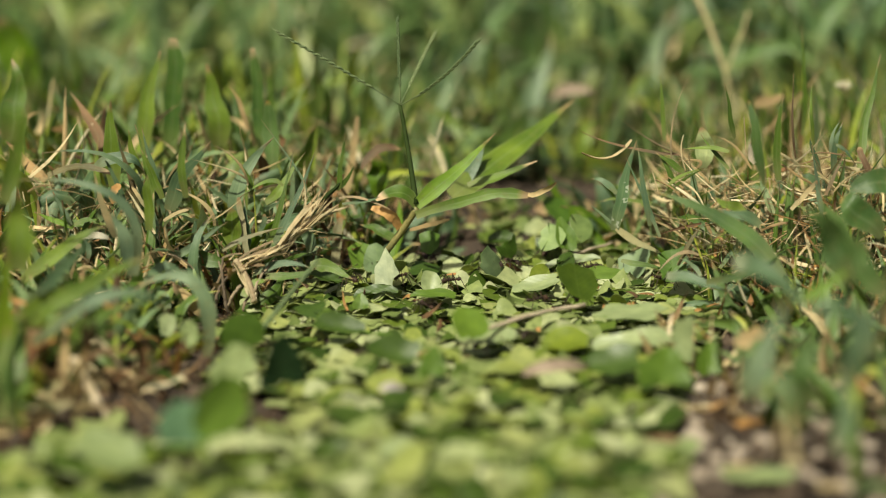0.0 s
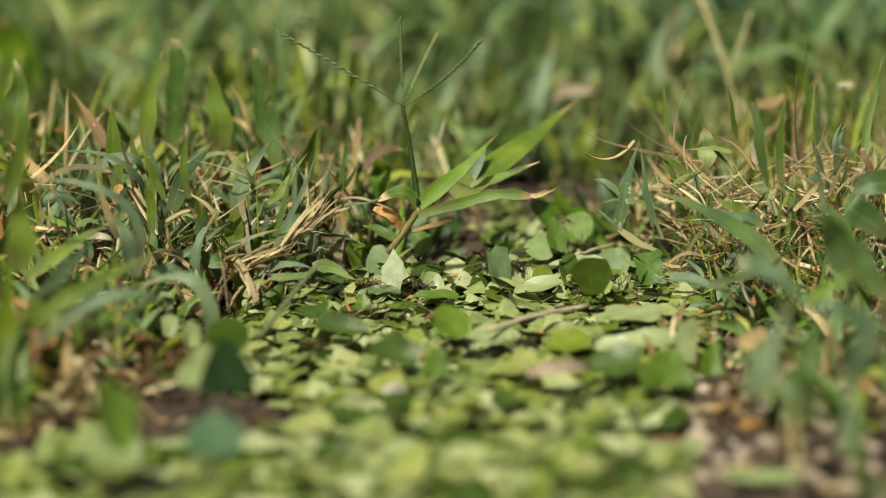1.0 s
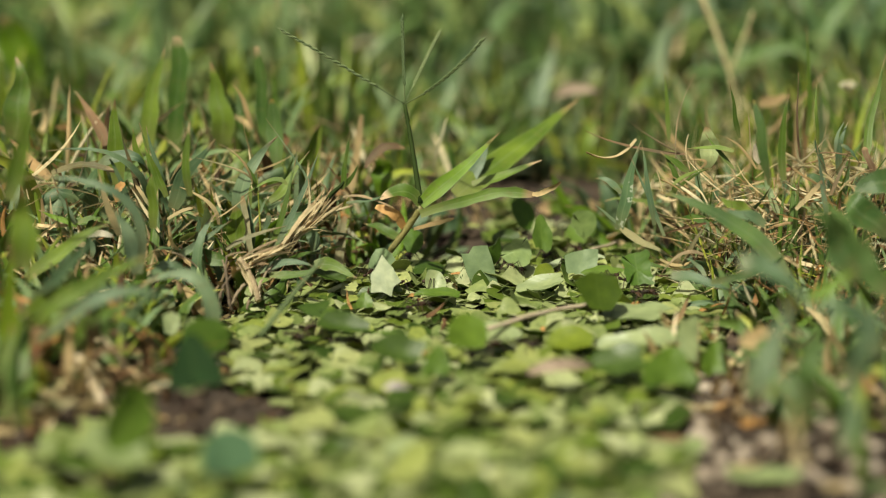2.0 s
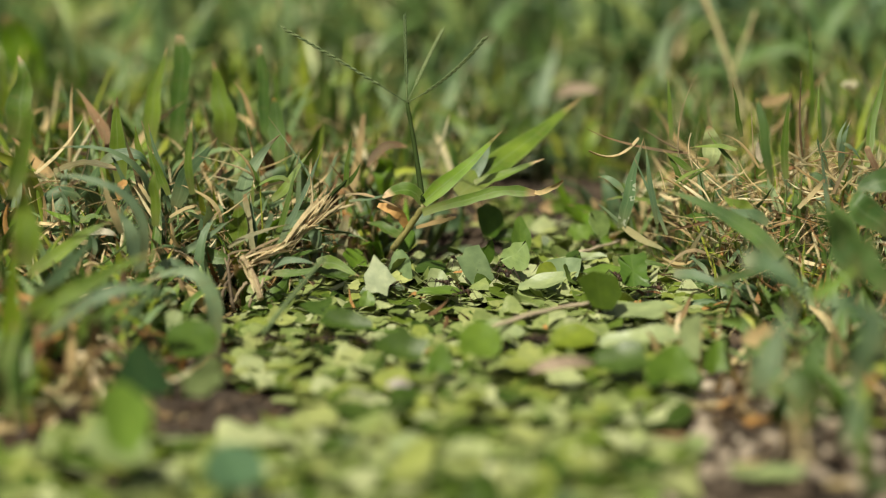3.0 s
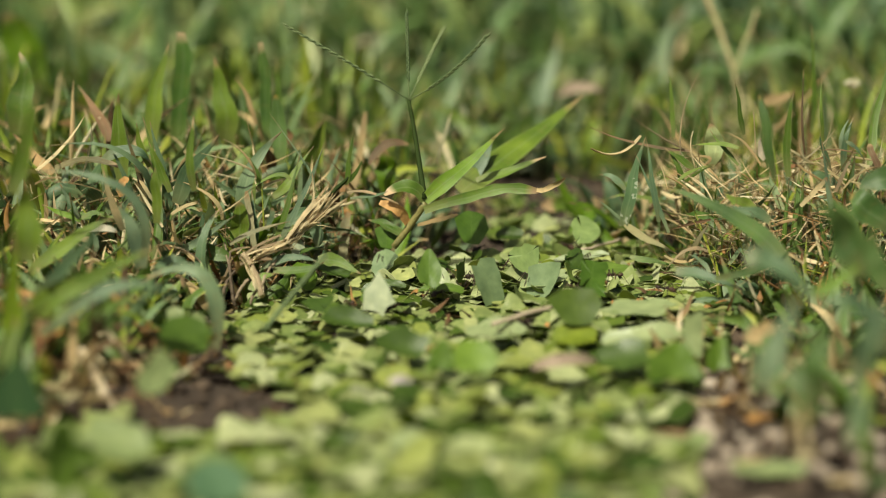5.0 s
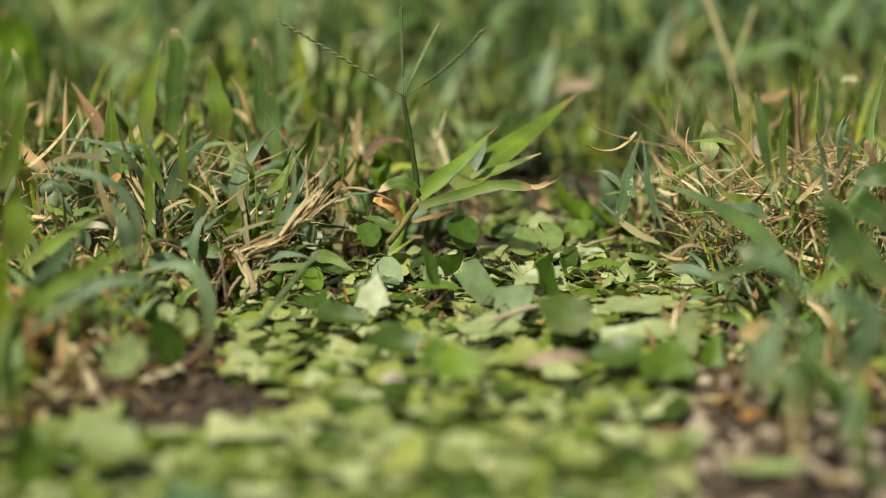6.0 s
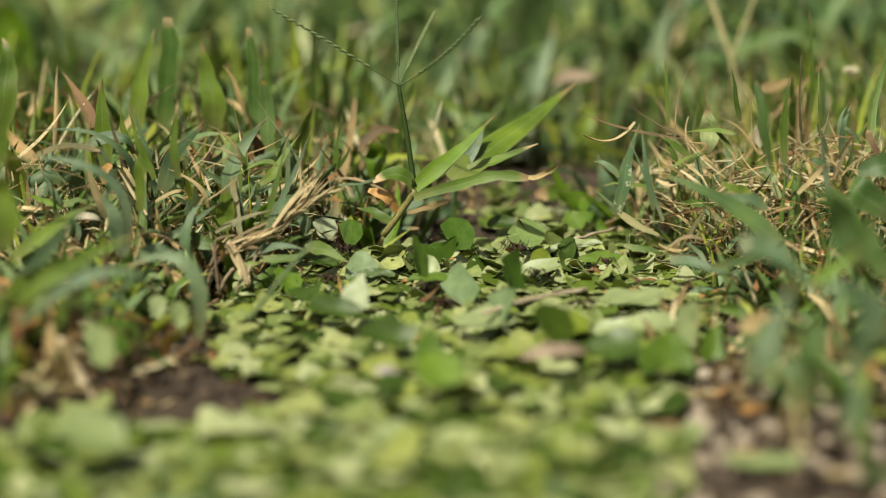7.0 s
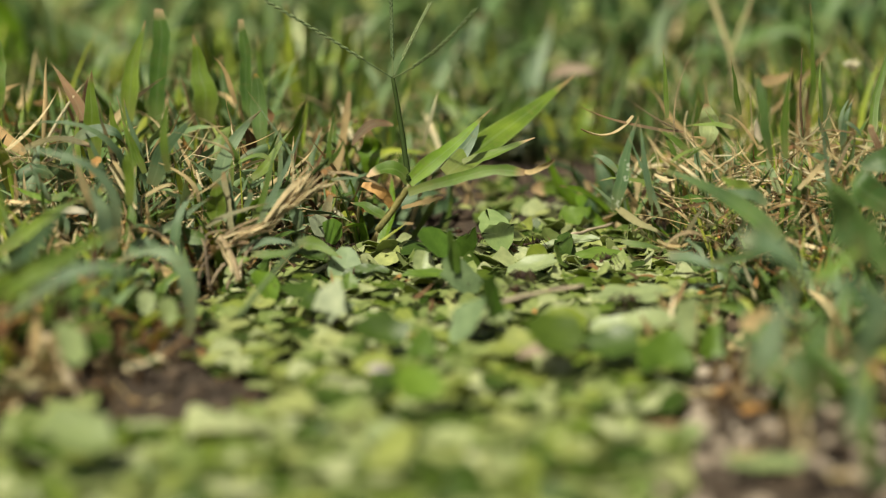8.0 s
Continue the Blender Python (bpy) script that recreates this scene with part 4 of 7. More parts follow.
blade(seeding, "leaf", (-7.9, 8.0, 22.7), (10.9, 4.0, 29.1), (25.7, 2.0, 30.0), 3.1, blade_green, face=25, shape="cut", label="green leaf with a torn brown tip")
blade(seeding, "leaf_tip", (24.8, 2.0, 30.0), (28.3, 1.5, 30.8), (32.9, 1.0, 34.2), 1.6, blade_dry, face=30, shape="cut", fold=0.8, twist=50, label="withered tan leaf tip")
blade(seeding, "leaf", (-7.7, 9.0, 24.2), (-13.0, 8.0, 29.8), (-19.3, 6.0, 27.5), 5.0, blade_tan_tip, face=40, shape="oval", label="short leaf with brown margins")
blade(seeding, "leaf", (-13.1, 10.0, 18.5), (-15.8, 8.0, 22.3), (-20.8, 8.0, 25.1), 3.0, orange_wither, face=25, shape="cut", label="withered orange leaf")
blade(seeding, "leaf", (7.6, 22.0, 28.9), (18.3, 24.0, 32.0), (28.6, 26.0, 35.8), 3.4, blade_tan_tip, face=50)
blade(seeding, "leaf", (3.9, 32.0, 25.2), (8.1, 36.0, 31.6), (12.7, 40.0, 39.5), 5.3, blade_blue, face=10)
blade(seeding, "leaf", (-9.8, 9.0, 18.0), (-4.0, 6.0, 20.4), (1.8, 6.0, 22.1), 1.3, blade_dry, face=30, shape="cut", twist=50)
blade(seeding, "leaf", (-14.3, 14.0, 12.7), (-19.3, 20.0, 15.3), (-25.0, 24.0, 16.5), 3.8, blade_green, face=40)

# ---- tufts beside the trail: the blades that stand out ----

tuft = thing("grass_tuft", "tuft of broad green and bluish grass blades", "grass tuft", "grass tufts beside the trail")
blade(tuft, "blade", (-98.2, 14.0, 30.4), (-98.6, 14.0, 44.1), (-98.4, 14.0, 56.6), 4.9, blade_green, fold=0.3)
blade(tuft, "sheath", (-88.1, 0.0, 22.1), (-91.1, 0.0, 36.4), (-93.9, 0.0, 47.5), 1.9, stem_dark, label="dark brown withered sheath")
blade(tuft, "blade", (-88.1, 2.0, 22.2), (-92.3, -4.0, 40.4), (-113.7, -8.0, 44.0), 2.4, blade_blue, face=35)
blade(tuft, "blade", (-80.4, 4.0, 25.2), (-75.4, 2.0, 35.7), (-67.5, 0.0, 46.3), 4.8, blade_blue, face=10, fold=0.2)
blade(tuft, "blade", (-80.7, -49.8, 21.3), (-85.2, -49.8, 39.2), (-110.2, -49.8, 44.5), 3.0, blade_grey, face=30)
blade(tuft, "blade", (-108.8, -4.0, 18.8), (-110.1, -4.0, 26.3), (-112.1, -4.0, 32.2), 2.0, blade_blue)
blade(tuft, "blade", (-95.2, -6.0, 22.3), (-106.1, -8.0, 23.7), (-116.9, -8.0, 27.0), 2.6, blade_green, face=30)
blade(tuft, "blade", (-86.4, 10.0, 26.0), (-87.7, 12.0, 35.9), (-91.5, 14.0, 49.1), 2.0, blade_green)
blade(tuft, "blade", (-82.2, 6.0, 28.5), (-85.5, 6.0, 38.7), (-88.1, 8.0, 49.1), 1.7, blade_blue)
blade(tuft, "blade", (-71.5, -20.0, 33.6), (-72.3, -20.0, 44.8), (-71.0, -18.0, 54.8), 2.3, blade_tan_tip, label="olive blade with a brown tip")
blade(tuft, "blade", (-91.7, -20.0, 22.4), (-94.0, -22.0, 30.8), (-96.6, -22.0, 42.0), 2.2, blade_dry)

tuft_b = thing("grass_tuft", "tuft of narrow green blades with dry straw", "grass tuft", "grass tufts beside the trail")
blade(tuft_b, "blade", (-59.3, 4.0, 20.4), (-58.9, 4.0, 34.3), (-49.1, 8.0, 46.7), 5.0, blade_blue, face=20, twist=40)
blade(tuft_b, "blade", (-50.5, -14.0, 16.4), (-46.4, -10.0, 28.4), (-42.8, -4.0, 42.9), 1.8, blade_green)
blade(tuft_b, "blade", (-48.8, -14.0, 17.7), (-42.5, -10.0, 30.0), (-35.9, -4.0, 45.0), 1.8, blade_blue)
blade(tuft_b, "blade", (-39.9, -2.0, 30.9), (-42.2, -2.0, 38.4), (-52.4, 0.0, 52.6), 0.8, blade_blue)
blade(tuft_b, "blade", (-46.8, 2.0, 32.7), (-51.7, 2.0, 34.0), (-59.8, 0.0, 29.4), 1.5, blade_green, face=40)
blade(tuft_b, "blade", (-55.9, 2.0, 30.2), (-56.7, 2.0, 34.7), (-59.0, 2.0, 39.4), 1.6, blade_green)
blade(tuft_b, "blade", (-56.5, 0.0, 33.4), (-59.3, -2.0, 40.9), (-65.7, -2.0, 45.3), 0.7, blade_dry)
blade(tuft_b, "blade", (-56.7, 0.0, 34.7), (-61.8, -2.0, 38.4), (-73.1, -2.0, 41.4), 0.7, blade_dry)
blade(tuft_b, "blade", (-60.9, -8.0, 16.0), (-60.2, -8.0, 21.7), (-61.8, -8.0, 27.7), 5.5, blade_olive, shape="oval")
blade(tuft_b, "blade", (-71.4, -14.0, 15.8), (-66.7, -16.0, 14.6), (-61.6, -16.0, 13.6), 4.2, blade_green, face=20, shape="oval")
blade(tuft_b, "blade", (-79.5, -14.0, 13.4), (-70.2, -16.0, 19.5), (-60.3, -18.0, 26.3), 2.1, blade_grey, fold=0.6)
blade(tuft_b, "blade", (-58.0, -6.0, 12.5), (-56.7, -6.0, 20.9), (-57.7, -4.0, 30.2), 2.6, blade_blue)
blade(tuft_b, "blade", (-72.8, -4.0, 17.1), (-72.0, -4.0, 21.3), (-71.6, -4.0, 24.2), 1.5, blade_blue)
blade(tuft_b, "blade", (-66.7, 0.0, 21.3), (-69.8, 0.0, 28.0), (-80.1, 4.0, 32.3), 1.3, blade_dry)
blade(tuft_b, "blade", (-73.5, 16.0, 35.2), (-78.8, 18.0, 36.6), (-84.2, 18.0, 29.6), 1.4, blade_dry)
blade(tuft_b, "blade", (-52.3, 6.0, 26.8), (-47.4, 8.0, 31.5), (-40.9, 12.0, 41.0), 2.7, blade_green)

straws = thing("grass_stolon", "creeping grass shoot wrapped in torn dry straw sheaths", "grass shoot")
stem(straws, "stem", (-49.3, -14.0, 12.8), (-38.6, -9.0, 25.7), (-29.2, -6.0, 35.5), 1.45, 1.13, culm_green, rough=0.25)
blade(straws, "blade", (-30.2, -6.0, 32.9), (-29.3, -6.0, 39.1), (-27.9, -5.0, 49.7), 1.6, blade_green)
blade(straws, "blade", (-30.2, -6.0, 33.5), (-27.8, -6.0, 36.2), (-25.2, -6.0, 40.8), 1.5, blade_green)
blade(straws, "dry_sheath", (-46.9, -14.0, 16.4), (-42.5, -12.0, 23.1), (-35.1, -9.0, 33.1), 0.88, straw_pale, face=25, shape="cut", fold=0.7)
blade(straws, "dry_sheath", (-46.4, -13.0, 16.8), (-40.1, -12.0, 23.6), (-27.7, -10.0, 28.7), 0.88, straw_pale, face=25, shape="cut", fold=0.7)
blade(straws, "dry_sheath", (-47.6, -14.0, 17.7), (-42.1, -12.0, 24.5), (-36.8, -9.0, 31.2), 0.75, straw_pale, face=25, shape="cut", fold=0.7)
blade(straws, "dry_sheath", (-45.0, -12.0, 17.3), (-38.5, -11.0, 23.7), (-31.0, -9.0, 31.2), 0.62, straw_pale, face=25, shape="cut", fold=0.7)
blade(straws, "dry_sheath", (-42.7, -10.0, 20.1), (-39.4, -10.0, 25.9), (-39.7, -8.0, 36.5), 0.50, straw_pale, face=25, shape="cut", fold=0.7)
blade(straws, "dry_sheath", (-36.2, -9.0, 26.5), (-32.1, -10.0, 28.1), (-32.1, -11.0, 24.0), 0.50, straw_pale, face=25, shape="cut", fold=0.7)
blade(straws, "dry_sheath", (-45.6, -14.0, 19.4), (-40.6, -14.0, 26.3), (-33.5, -12.0, 32.9), 0.62, straw_pale, face=25, shape="cut", fold=0.7)
blade(straws, "dry_sheath", (-47.8, -15.0, 16.0), (-43.2, -13.0, 23.8), (-37.9, -11.0, 29.9), 0.75, straw_pale, face=25, shape="cut", fold=0.7)
blade(straws, "dry_sheath", (-46.1, -13.0, 16.2), (-39.3, -12.0, 22.6), (-29.6, -11.0, 29.9), 0.75, straw_pale, face=25, shape="cut", fold=0.7)
blade(straws, "dry_sheath", (-44.3, -11.0, 19.5), (-40.0, -11.0, 25.0), (-36.1, -10.0, 29.7), 0.88, straw_pale, face=25, shape="cut", fold=0.7)
blade(straws, "dry_sheath", (-42.1, -10.0, 20.5), (-36.7, -11.0, 26.3), (-33.6, -11.0, 31.5), 0.50, straw_pale, face=25, shape="cut", fold=0.7)
blade(straws, "dry_sheath", (-40.1, -10.0, 22.6), (-34.4, -11.0, 26.6), (-26.7, -11.0, 29.3), 0.50, straw_pale, face=25, shape="cut", fold=0.7)
blade(straws, "dry_sheath", (-29.8, -7.0, 30.8), (-23.3, -8.0, 31.0), (-15.2, -8.0, 27.7), 0.72, flake, face=30, shape="cut")
blade(straws, "blade", (-28.9, -7.0, 29.1), (-21.7, -8.0, 30.3), (-18.1, -9.0, 31.5), 1.1, blade_blue, face=30)

stub = thing("withered_shoot", "broken pale brown dead stem with flaking bark", "dead stem")
stem(stub, "stem", (-52.8, -25.0, 4.9), (-54.9, -22.0, 10.6), (-58.4, -20.0, 15.9), 2.05, 1.43, pale_stalk, rough=0.18)
stem(stub, "stem", (-53.1, -24.0, 7.0), (-50.2, -18.0, 12.4), (-45.9, -12.0, 15.3), 0.95, 0.53, bark, rough=0.14)
stem(stub, "stem", (-60.3, -22.0, 2.4), (-62.0, -20.0, 9.3), (-64.3, -14.0, 17.7), 0.76, 0.44, bark, rough=0.14)
stem(stub, "stem", (-65.2, -20.0, 1.9), (-69.8, -20.0, 12.6), (-77.1, -22.0, 17.9), 0.58, 0.35, bark, rough=0.11)
blade(stub, "bark_flake", (-59.4, -20.0, 14.2), (-53.2, -18.0, 16.7), (-45.6, -14.0, 18.4), 0.85, flake, face=30, shape="cut")
blade(stub, "bark_flake", (-58.1, -18.0, 15.1), (-52.6, -16.0, 18.2), (-47.1, -12.0, 19.8), 0.72, flake, face=30, shape="cut")
blade(stub, "bark_flake", (-59.2, -20.0, 12.6), (-54.7, -20.0, 14.2), (-50.2, -20.0, 14.2), 0.91, flake, face=30, shape="cut")
blade(stub, "bark_flake", (-65.1, -14.0, 12.8), (-61.8, -14.0, 15.3), (-56.7, -16.0, 16.6), 0.65, flake, face=30, shape="cut")
blade(stub, "bark_flake", (-66.3, -18.0, 5.5), (-63.8, -18.0, 8.8), (-61.9, -18.0, 13.7), 0.72, flake, face=30, shape="cut")

tuft_c = thing("grass_tuft", "tall upright blades with cut tan tips", "grass tuft", "grass tufts beside the trail")
blade(tuft_c, "blade", (-96.4, 58.1, 35.1), (-95.0, 58.1, 51.7), (-91.1, 61.7, 66.7), 5.3, blade_green)
blade(tuft_c, "blade", (-91.6, 74.3, 28.5), (-89.7, 74.3, 49.5), (-88.3, 74.3, 68.2), 5.8, blade_cut_tip, shape="cut", label="cut blade with a tan tip")
blade(tuft_c, "blade", (-73.6, 65.3, 33.9), (-74.2, 65.3, 48.8), (-76.3, 67.1, 61.2), 7.4, blade_green)
blade(tuft_c, "blade", (-59.9, 65.3, 32.0), (-60.2, 65.3, 47.0), (-61.6, 65.3, 66.2), 3.7, blade_cut_tip, shape="cut", label="cut blade with a tan tip")
blade(tuft_c, "blade", (-53.9, 47.3, 27.7), (-54.4, 49.1, 40.2), (-55.7, 50.9, 50.8), 5.6, blade_deep, shape="oval")
blade(tuft_c, "blade", (-61.7, 155.0, 14.7), (-63.8, 165.0, 41.7), (-66.6, 175.0, 77.8), 7.0, blade_green)
blade(tuft_c, "blade", (-59.5, 260.0, 17.0), (-61.4, 270.0, 38.6), (-64.8, 280.0, 64.2), 6.1, blade_pale)
blade(tuft_c, "blade", (-62.7, 56.3, 40.9), (-65.2, 56.3, 49.2), (-69.2, 56.3, 55.5), 1.6, blade_dry)
blade(tuft_c, "blade", (-107.7, 43.7, 37.1), (-111.7, 47.3, 44.1), (-119.2, 52.7, 53.3), 3.6, dark_dry, face=20)
blade(tuft_c, "blade", (-104.4, 57.1, 29.7), (-98.2, 60.9, 38.3), (-86.3, 66.6, 47.9), 2.3, blade_dry)
blade(tuft_c, "blade", (-49.3, 165.0, 21.9), (-47.2, 170.0, 34.5), (-40.7, 175.0, 51.6), 4.4, blade_green)
blade(tuft_c, "blade", (-21.3, 56.3, 18.6), (-20.9, 56.3, 26.1), (-21.4, 56.3, 33.1), 6.9, blade_bright, shape="oval", label="short rounded green blade")
blade(tuft_c, "blade", (-35.6, 57.1, 3.4), (-32.2, 66.6, 18.5), (-28.7, 76.1, 42.0), 2.6, blade_dry, shape="cut")
blade(tuft_c, "blade", (-25.9, 47.3, 29.5), (-21.0, 50.9, 34.8), (-13.4, 52.7, 35.6), 3.2, dark_dry, face=30, shape="oval")
blade(tuft_c, "blade", (-4.6, 65.3, 26.4), (-2.0, 65.3, 36.6), (0.8, 70.0, 43.8), 1.3, blade_straw_stem)
blade(tuft_c, "blade", (-134.4, 175.0, 31.5), (-131.6, 185.0, 39.2), (-123.6, 195.0, 58.4), 4.1, blade_green)
blade(tuft_c, "blade", (-139.5, 56.3, 37.2), (-136.8, 56.3, 51.9), (-139.4, 61.7, 62.2), 8.9, blade_green)
blade(tuft_c, "blade", (-175.7, 235.0, 30.4), (-182.0, 235.0, 47.4), (-188.3, 235.0, 61.8), 16.9, blade_bright, shape="oval")
blade(tuft_c, "blade", (-145.8, 66.6, 37.5), (-139.6, 68.5, 41.8), (-132.5, 70.4, 45.2), 2.0, blade_dry)
blade(tuft_c, "blade", (-103.0, -10.0, 11.8), (-102.7, -10.0, 16.8), (-109.2, -10.0, 16.8), 2.6, blade_dry)

tuft_d = thing("grass_tuft", "low tuft of broad blades at the trail edge", "grass tuft", "grass tufts beside the trail")
blade(tuft_d, "blade", (-105.0, -90.0, 12.9), (-89.1, -92.0, 24.6), (-66.9, -94.0, 34.4), 5.6, blade_olive, face=20, label="broad yellow-green blade")
blade(tuft_d, "blade", (-100.9, -83.0, 19.4), (-92.0, -84.0, 28.2), (-81.8, -86.0, 40.5), 3.5, blade_blue)
blade(tuft_d, "blade", (-100.8, -108.0, 9.9), (-99.5, -108.0, 23.4), (-99.2, -108.0, 40.8), 4.9, blade_lime)
blade(tuft_d, "blade", (-99.5, -96.0, 31.1), (-98.6, -96.0, 41.9), (-98.6, -96.0, 51.3), 6.6, blade_green)
blade(tuft_d, "blade", (-106.0, -80.0, 44.1), (-103.1, -80.0, 55.1), (-99.5, -80.0, 68.1), 4.6, blade_green)
blade(tuft_d, "blade", (-60.6, -64.9, 0.8), (-63.3, -62.8, 20.1), (-81.2, -60.7, 16.5), 4.1, blade_blue, face=20, label="arched bluish blade")
blade(tuft_d, "blade", (-89.8, -98.0, 9.6), (-81.4, -98.0, 19.3), (-71.9, -98.0, 23.4), 4.8, blade_green, face=20)
blade(tuft_d, "blade", (-81.4, -40.0, 11.2), (-75.0, -40.0, 19.0), (-69.1, -40.0, 14.3), 3.0, blade_blue, face=30)
blade(tuft_d, "blade", (-95.0, -103.0, 15.2), (-74.8, -103.0, 27.4), (-64.1, -98.0, 20.7), 3.1, blade_blue, face=30)
stem(tuft_d, "stem", (-47.5, -68.8, 6.8), (-39.6, -63.0, 16.3), (-32.5, -55.4, 23.9), 1.35, 1.0, seed_green, label="thin olive stalk")
blade(tuft_d, "blade", (-80.8, -128.0, 5.8), (-76.8, -128.0, 12.3), (-78.9, -128.0, 20.0), 1.0, blade_dry)

husk = thing("dry_stalk", "peeled pale dry grass stalk standing in soil", "dry stalk")
stem(husk, "stem", (-77.5, -112.0, -2.3), (-80.3, -108.0, 4.5), (-85.7, -104.0, 12.5), 2.85, 1.70, pale_stalk, rough=0.5)
blade(husk, "sheath", (-83.2, -104.0, 10.1), (-79.1, -104.0, 13.5), (-74.6, -104.0, 11.4), 2.1, dark_dry, face=30)

rust_stalk = thing("dry_stalk", "reddish-brown withered grass stalk", "dry stalk")
blade(rust_stalk, "stalk", (-96.0, -100.0, -3.7), (-96.7, -98.0, 6.8), (-95.5, -94.0, 16.8), 5.9, orange_rust, shape="cut")
blade(rust_stalk, "stalk", (-99.8, -98.0, -1.6), (-95.2, -98.0, 9.6), (-90.4, -94.0, 15.4), 2.4, orange_rust)

fallen_straw = thing("straw_stalk", "fallen dry straw lying on the soil", "straw")
stem(fallen_straw, "straw", (-101.9, -120.0, -1.2), (-94.7, -118.0, 0.8), (-88.0, -116.0, 2.3), 3.04, 2.30, straw, rough=0.3)

tuft_e = thing("grass_tuft", "low tangle of short blades and withered leaves", "grass tuft", "grass tufts beside the trail")
blade(tuft_e, "blade", (-115.0, 2.0, 35.7), (-105.5, 0.0, 38.4), (-95.7, -2.0, 36.8), 2.1, stem_tone, face=35, shape="cut", label="curled brown dead blade")
blade(tuft_e, "blade", (-94.4, -6.0, 29.3), (-94.6, -6.0, 32.3), (-92.1, -6.0, 34.3), 2.1, orange_wither, shape="cut", label="withered yellow-orange sliver")
blade(tuft_e, "blade", (-105.7, -10.0, 22.8), (-110.8, -10.0, 25.1), (-116.8, -10.0, 27.4), 1.9, blade_bright, face=20)
blade(tuft_e, "blade", (-106.3, -10.0, 23.5), (-108.7, -10.0, 28.4), (-111.0, -10.0, 33.3), 1.5, blade_grey, face=20)
blade(tuft_e, "blade", (-105.3, -10.0, 23.5), (-100.8, -10.0, 25.0), (-96.3, -10.0, 22.7), 1.6, blade_green, face=30)
blade(tuft_e, "blade", (-102.1, -18.0, 21.1), (-97.5, -20.0, 23.0), (-93.5, -20.0, 21.4), 2.4, blade_white, face=40, shape="oval", label="whitish withered blade")
blade(tuft_e, "blade", (-113.2, -40.0, 14.5), (-100.9, -40.0, 24.2), (-90.8, -38.0, 29.1), 3.9, blade_olive, face=20)
blade(tuft_e, "blade", (-103.2, -34.0, 11.5), (-104.3, -34.0, 19.4), (-103.1, -34.0, 24.9), 4.0, blade_grey)
blade(tuft_e, "blade", (-81.5, -50.0, 18.6), (-83.2, -50.0, 27.7), (-86.7, -50.0, 36.5), 4.4, blade_grey, face=20)
blade(tuft_e, "blade", (-99.9, -20.0, 16.2), (-99.2, -20.0, 19.5), (-100.7, -20.0, 21.9), 1.6, blade_grey)
blade(tuft_e, "blade", (-89.1, 10.0, 35.0), (-91.5, 10.0, 41.5), (-92.9, 10.0, 48.2), 2.2, blade_green)
blade(tuft_e, "blade", (-82.3, 4.0, 28.6), (-85.0, 4.0, 36.1), (-88.4, 4.0, 43.6), 2.1, blade_green)
blade(tuft_e, "blade", (-81.4, -24.0, 25.2), (-81.5, -24.0, 34.8), (-81.9, -24.0, 41.1), 3.1, blade_olive)
blade(tuft_e, "blade", (-89.1, -4.0, 20.9), (-95.0, -4.0, 37.5), (-97.1, -4.0, 40.8), 1.3, blade_blue)
blade(tuft_e, "blade", (-102.3, 8.0, 36.7), (-93.9, 8.0, 40.4), (-88.1, 10.0, 35.1), 4.0, blade_blue, face=30)
blade(tuft_e, "straw", (-90.9, 0.0, 34.8), (-88.7, -2.0, 31.2), (-85.3, -4.0, 26.6), 1.1, blade_dry, face=30, shape="cut")
blade(tuft_e, "straw", (-99.6, -22.0, 13.4), (-101.8, -22.0, 15.4), (-104.6, -22.0, 16.3), 1.1, blade_dry, face=30, shape="cut")
blade(tuft_e, "straw", (-102.0, -22.0, 11.8), (-101.9, -22.0, 14.7), (-100.8, -22.0, 17.0), 1.1, blade_dry, face=30, shape="cut")
blade(tuft_e, "straw", (-100.6, -22.0, 14.7), (-102.6, -22.0, 13.4), (-103.6, -22.0, 11.1), 1.1, blade_dry, face=30, shape="cut")
blade(tuft_e, "straw", (-80.8, -4.0, 23.5), (-76.7, -4.0, 26.0), (-73.4, -4.0, 26.7), 1.1, blade_dry, face=30, shape="cut")
blade(tuft_e, "straw", (-119.3, -6.0, 22.2), (-112.6, -8.0, 22.4), (-106.8, -8.0, 23.0), 1.1, blade_dry, face=30, shape="cut")
blade(tuft_e, "straw", (-79.4, -14.0, 16.6), (-74.4, -16.0, 14.4), (-69.1, -18.0, 10.0), 1.1, blade_dry, face=30, shape="cut")
blade(tuft_e, "straw", (-81.2, -8.0, 13.5), (-79.7, -8.0, 18.5), (-80.2, -8.0, 22.7), 1.1, blade_dry, face=30, shape="cut")
blade(tuft_e, "blade", (-56.2, -10.0, 14.7), (-57.5, -8.0, 22.3), (-58.5, -6.0, 31.1), 1.9, blade_straw_stem, shape="cut")
blade(tuft_e, "blade", (-62.7, -14.0, 17.0), (-55.6, -14.0, 20.9), (-45.3, -14.0, 23.9), 1.4, blade_straw_stem, face=20)
blade(tuft_e, "blade", (-53.3, -16.0, 10.9), (-45.1, -18.0, 14.0), (-36.9, -20.0, 13.2), 2.4, blade_grey, face=30)
blade(tuft_e, "blade", (-50.2, -18.0, 10.4), (-42.1, -20.0, 11.2), (-35.4, -20.0, 13.2), 2.5, blade_green, face=30)
blade(tuft_e, "blade", (-37.7, -14.0, 12.4), (-31.9, -14.0, 12.1), (-25.7, -16.0, 9.0), 3.9, blade_green, face=35)
blade(tuft_e, "blade", (-55.7, -24.0, 6.0), (-53.0, -22.0, 9.1), (-49.1, -20.0, 10.5), 3.2, blade_green, face=20)
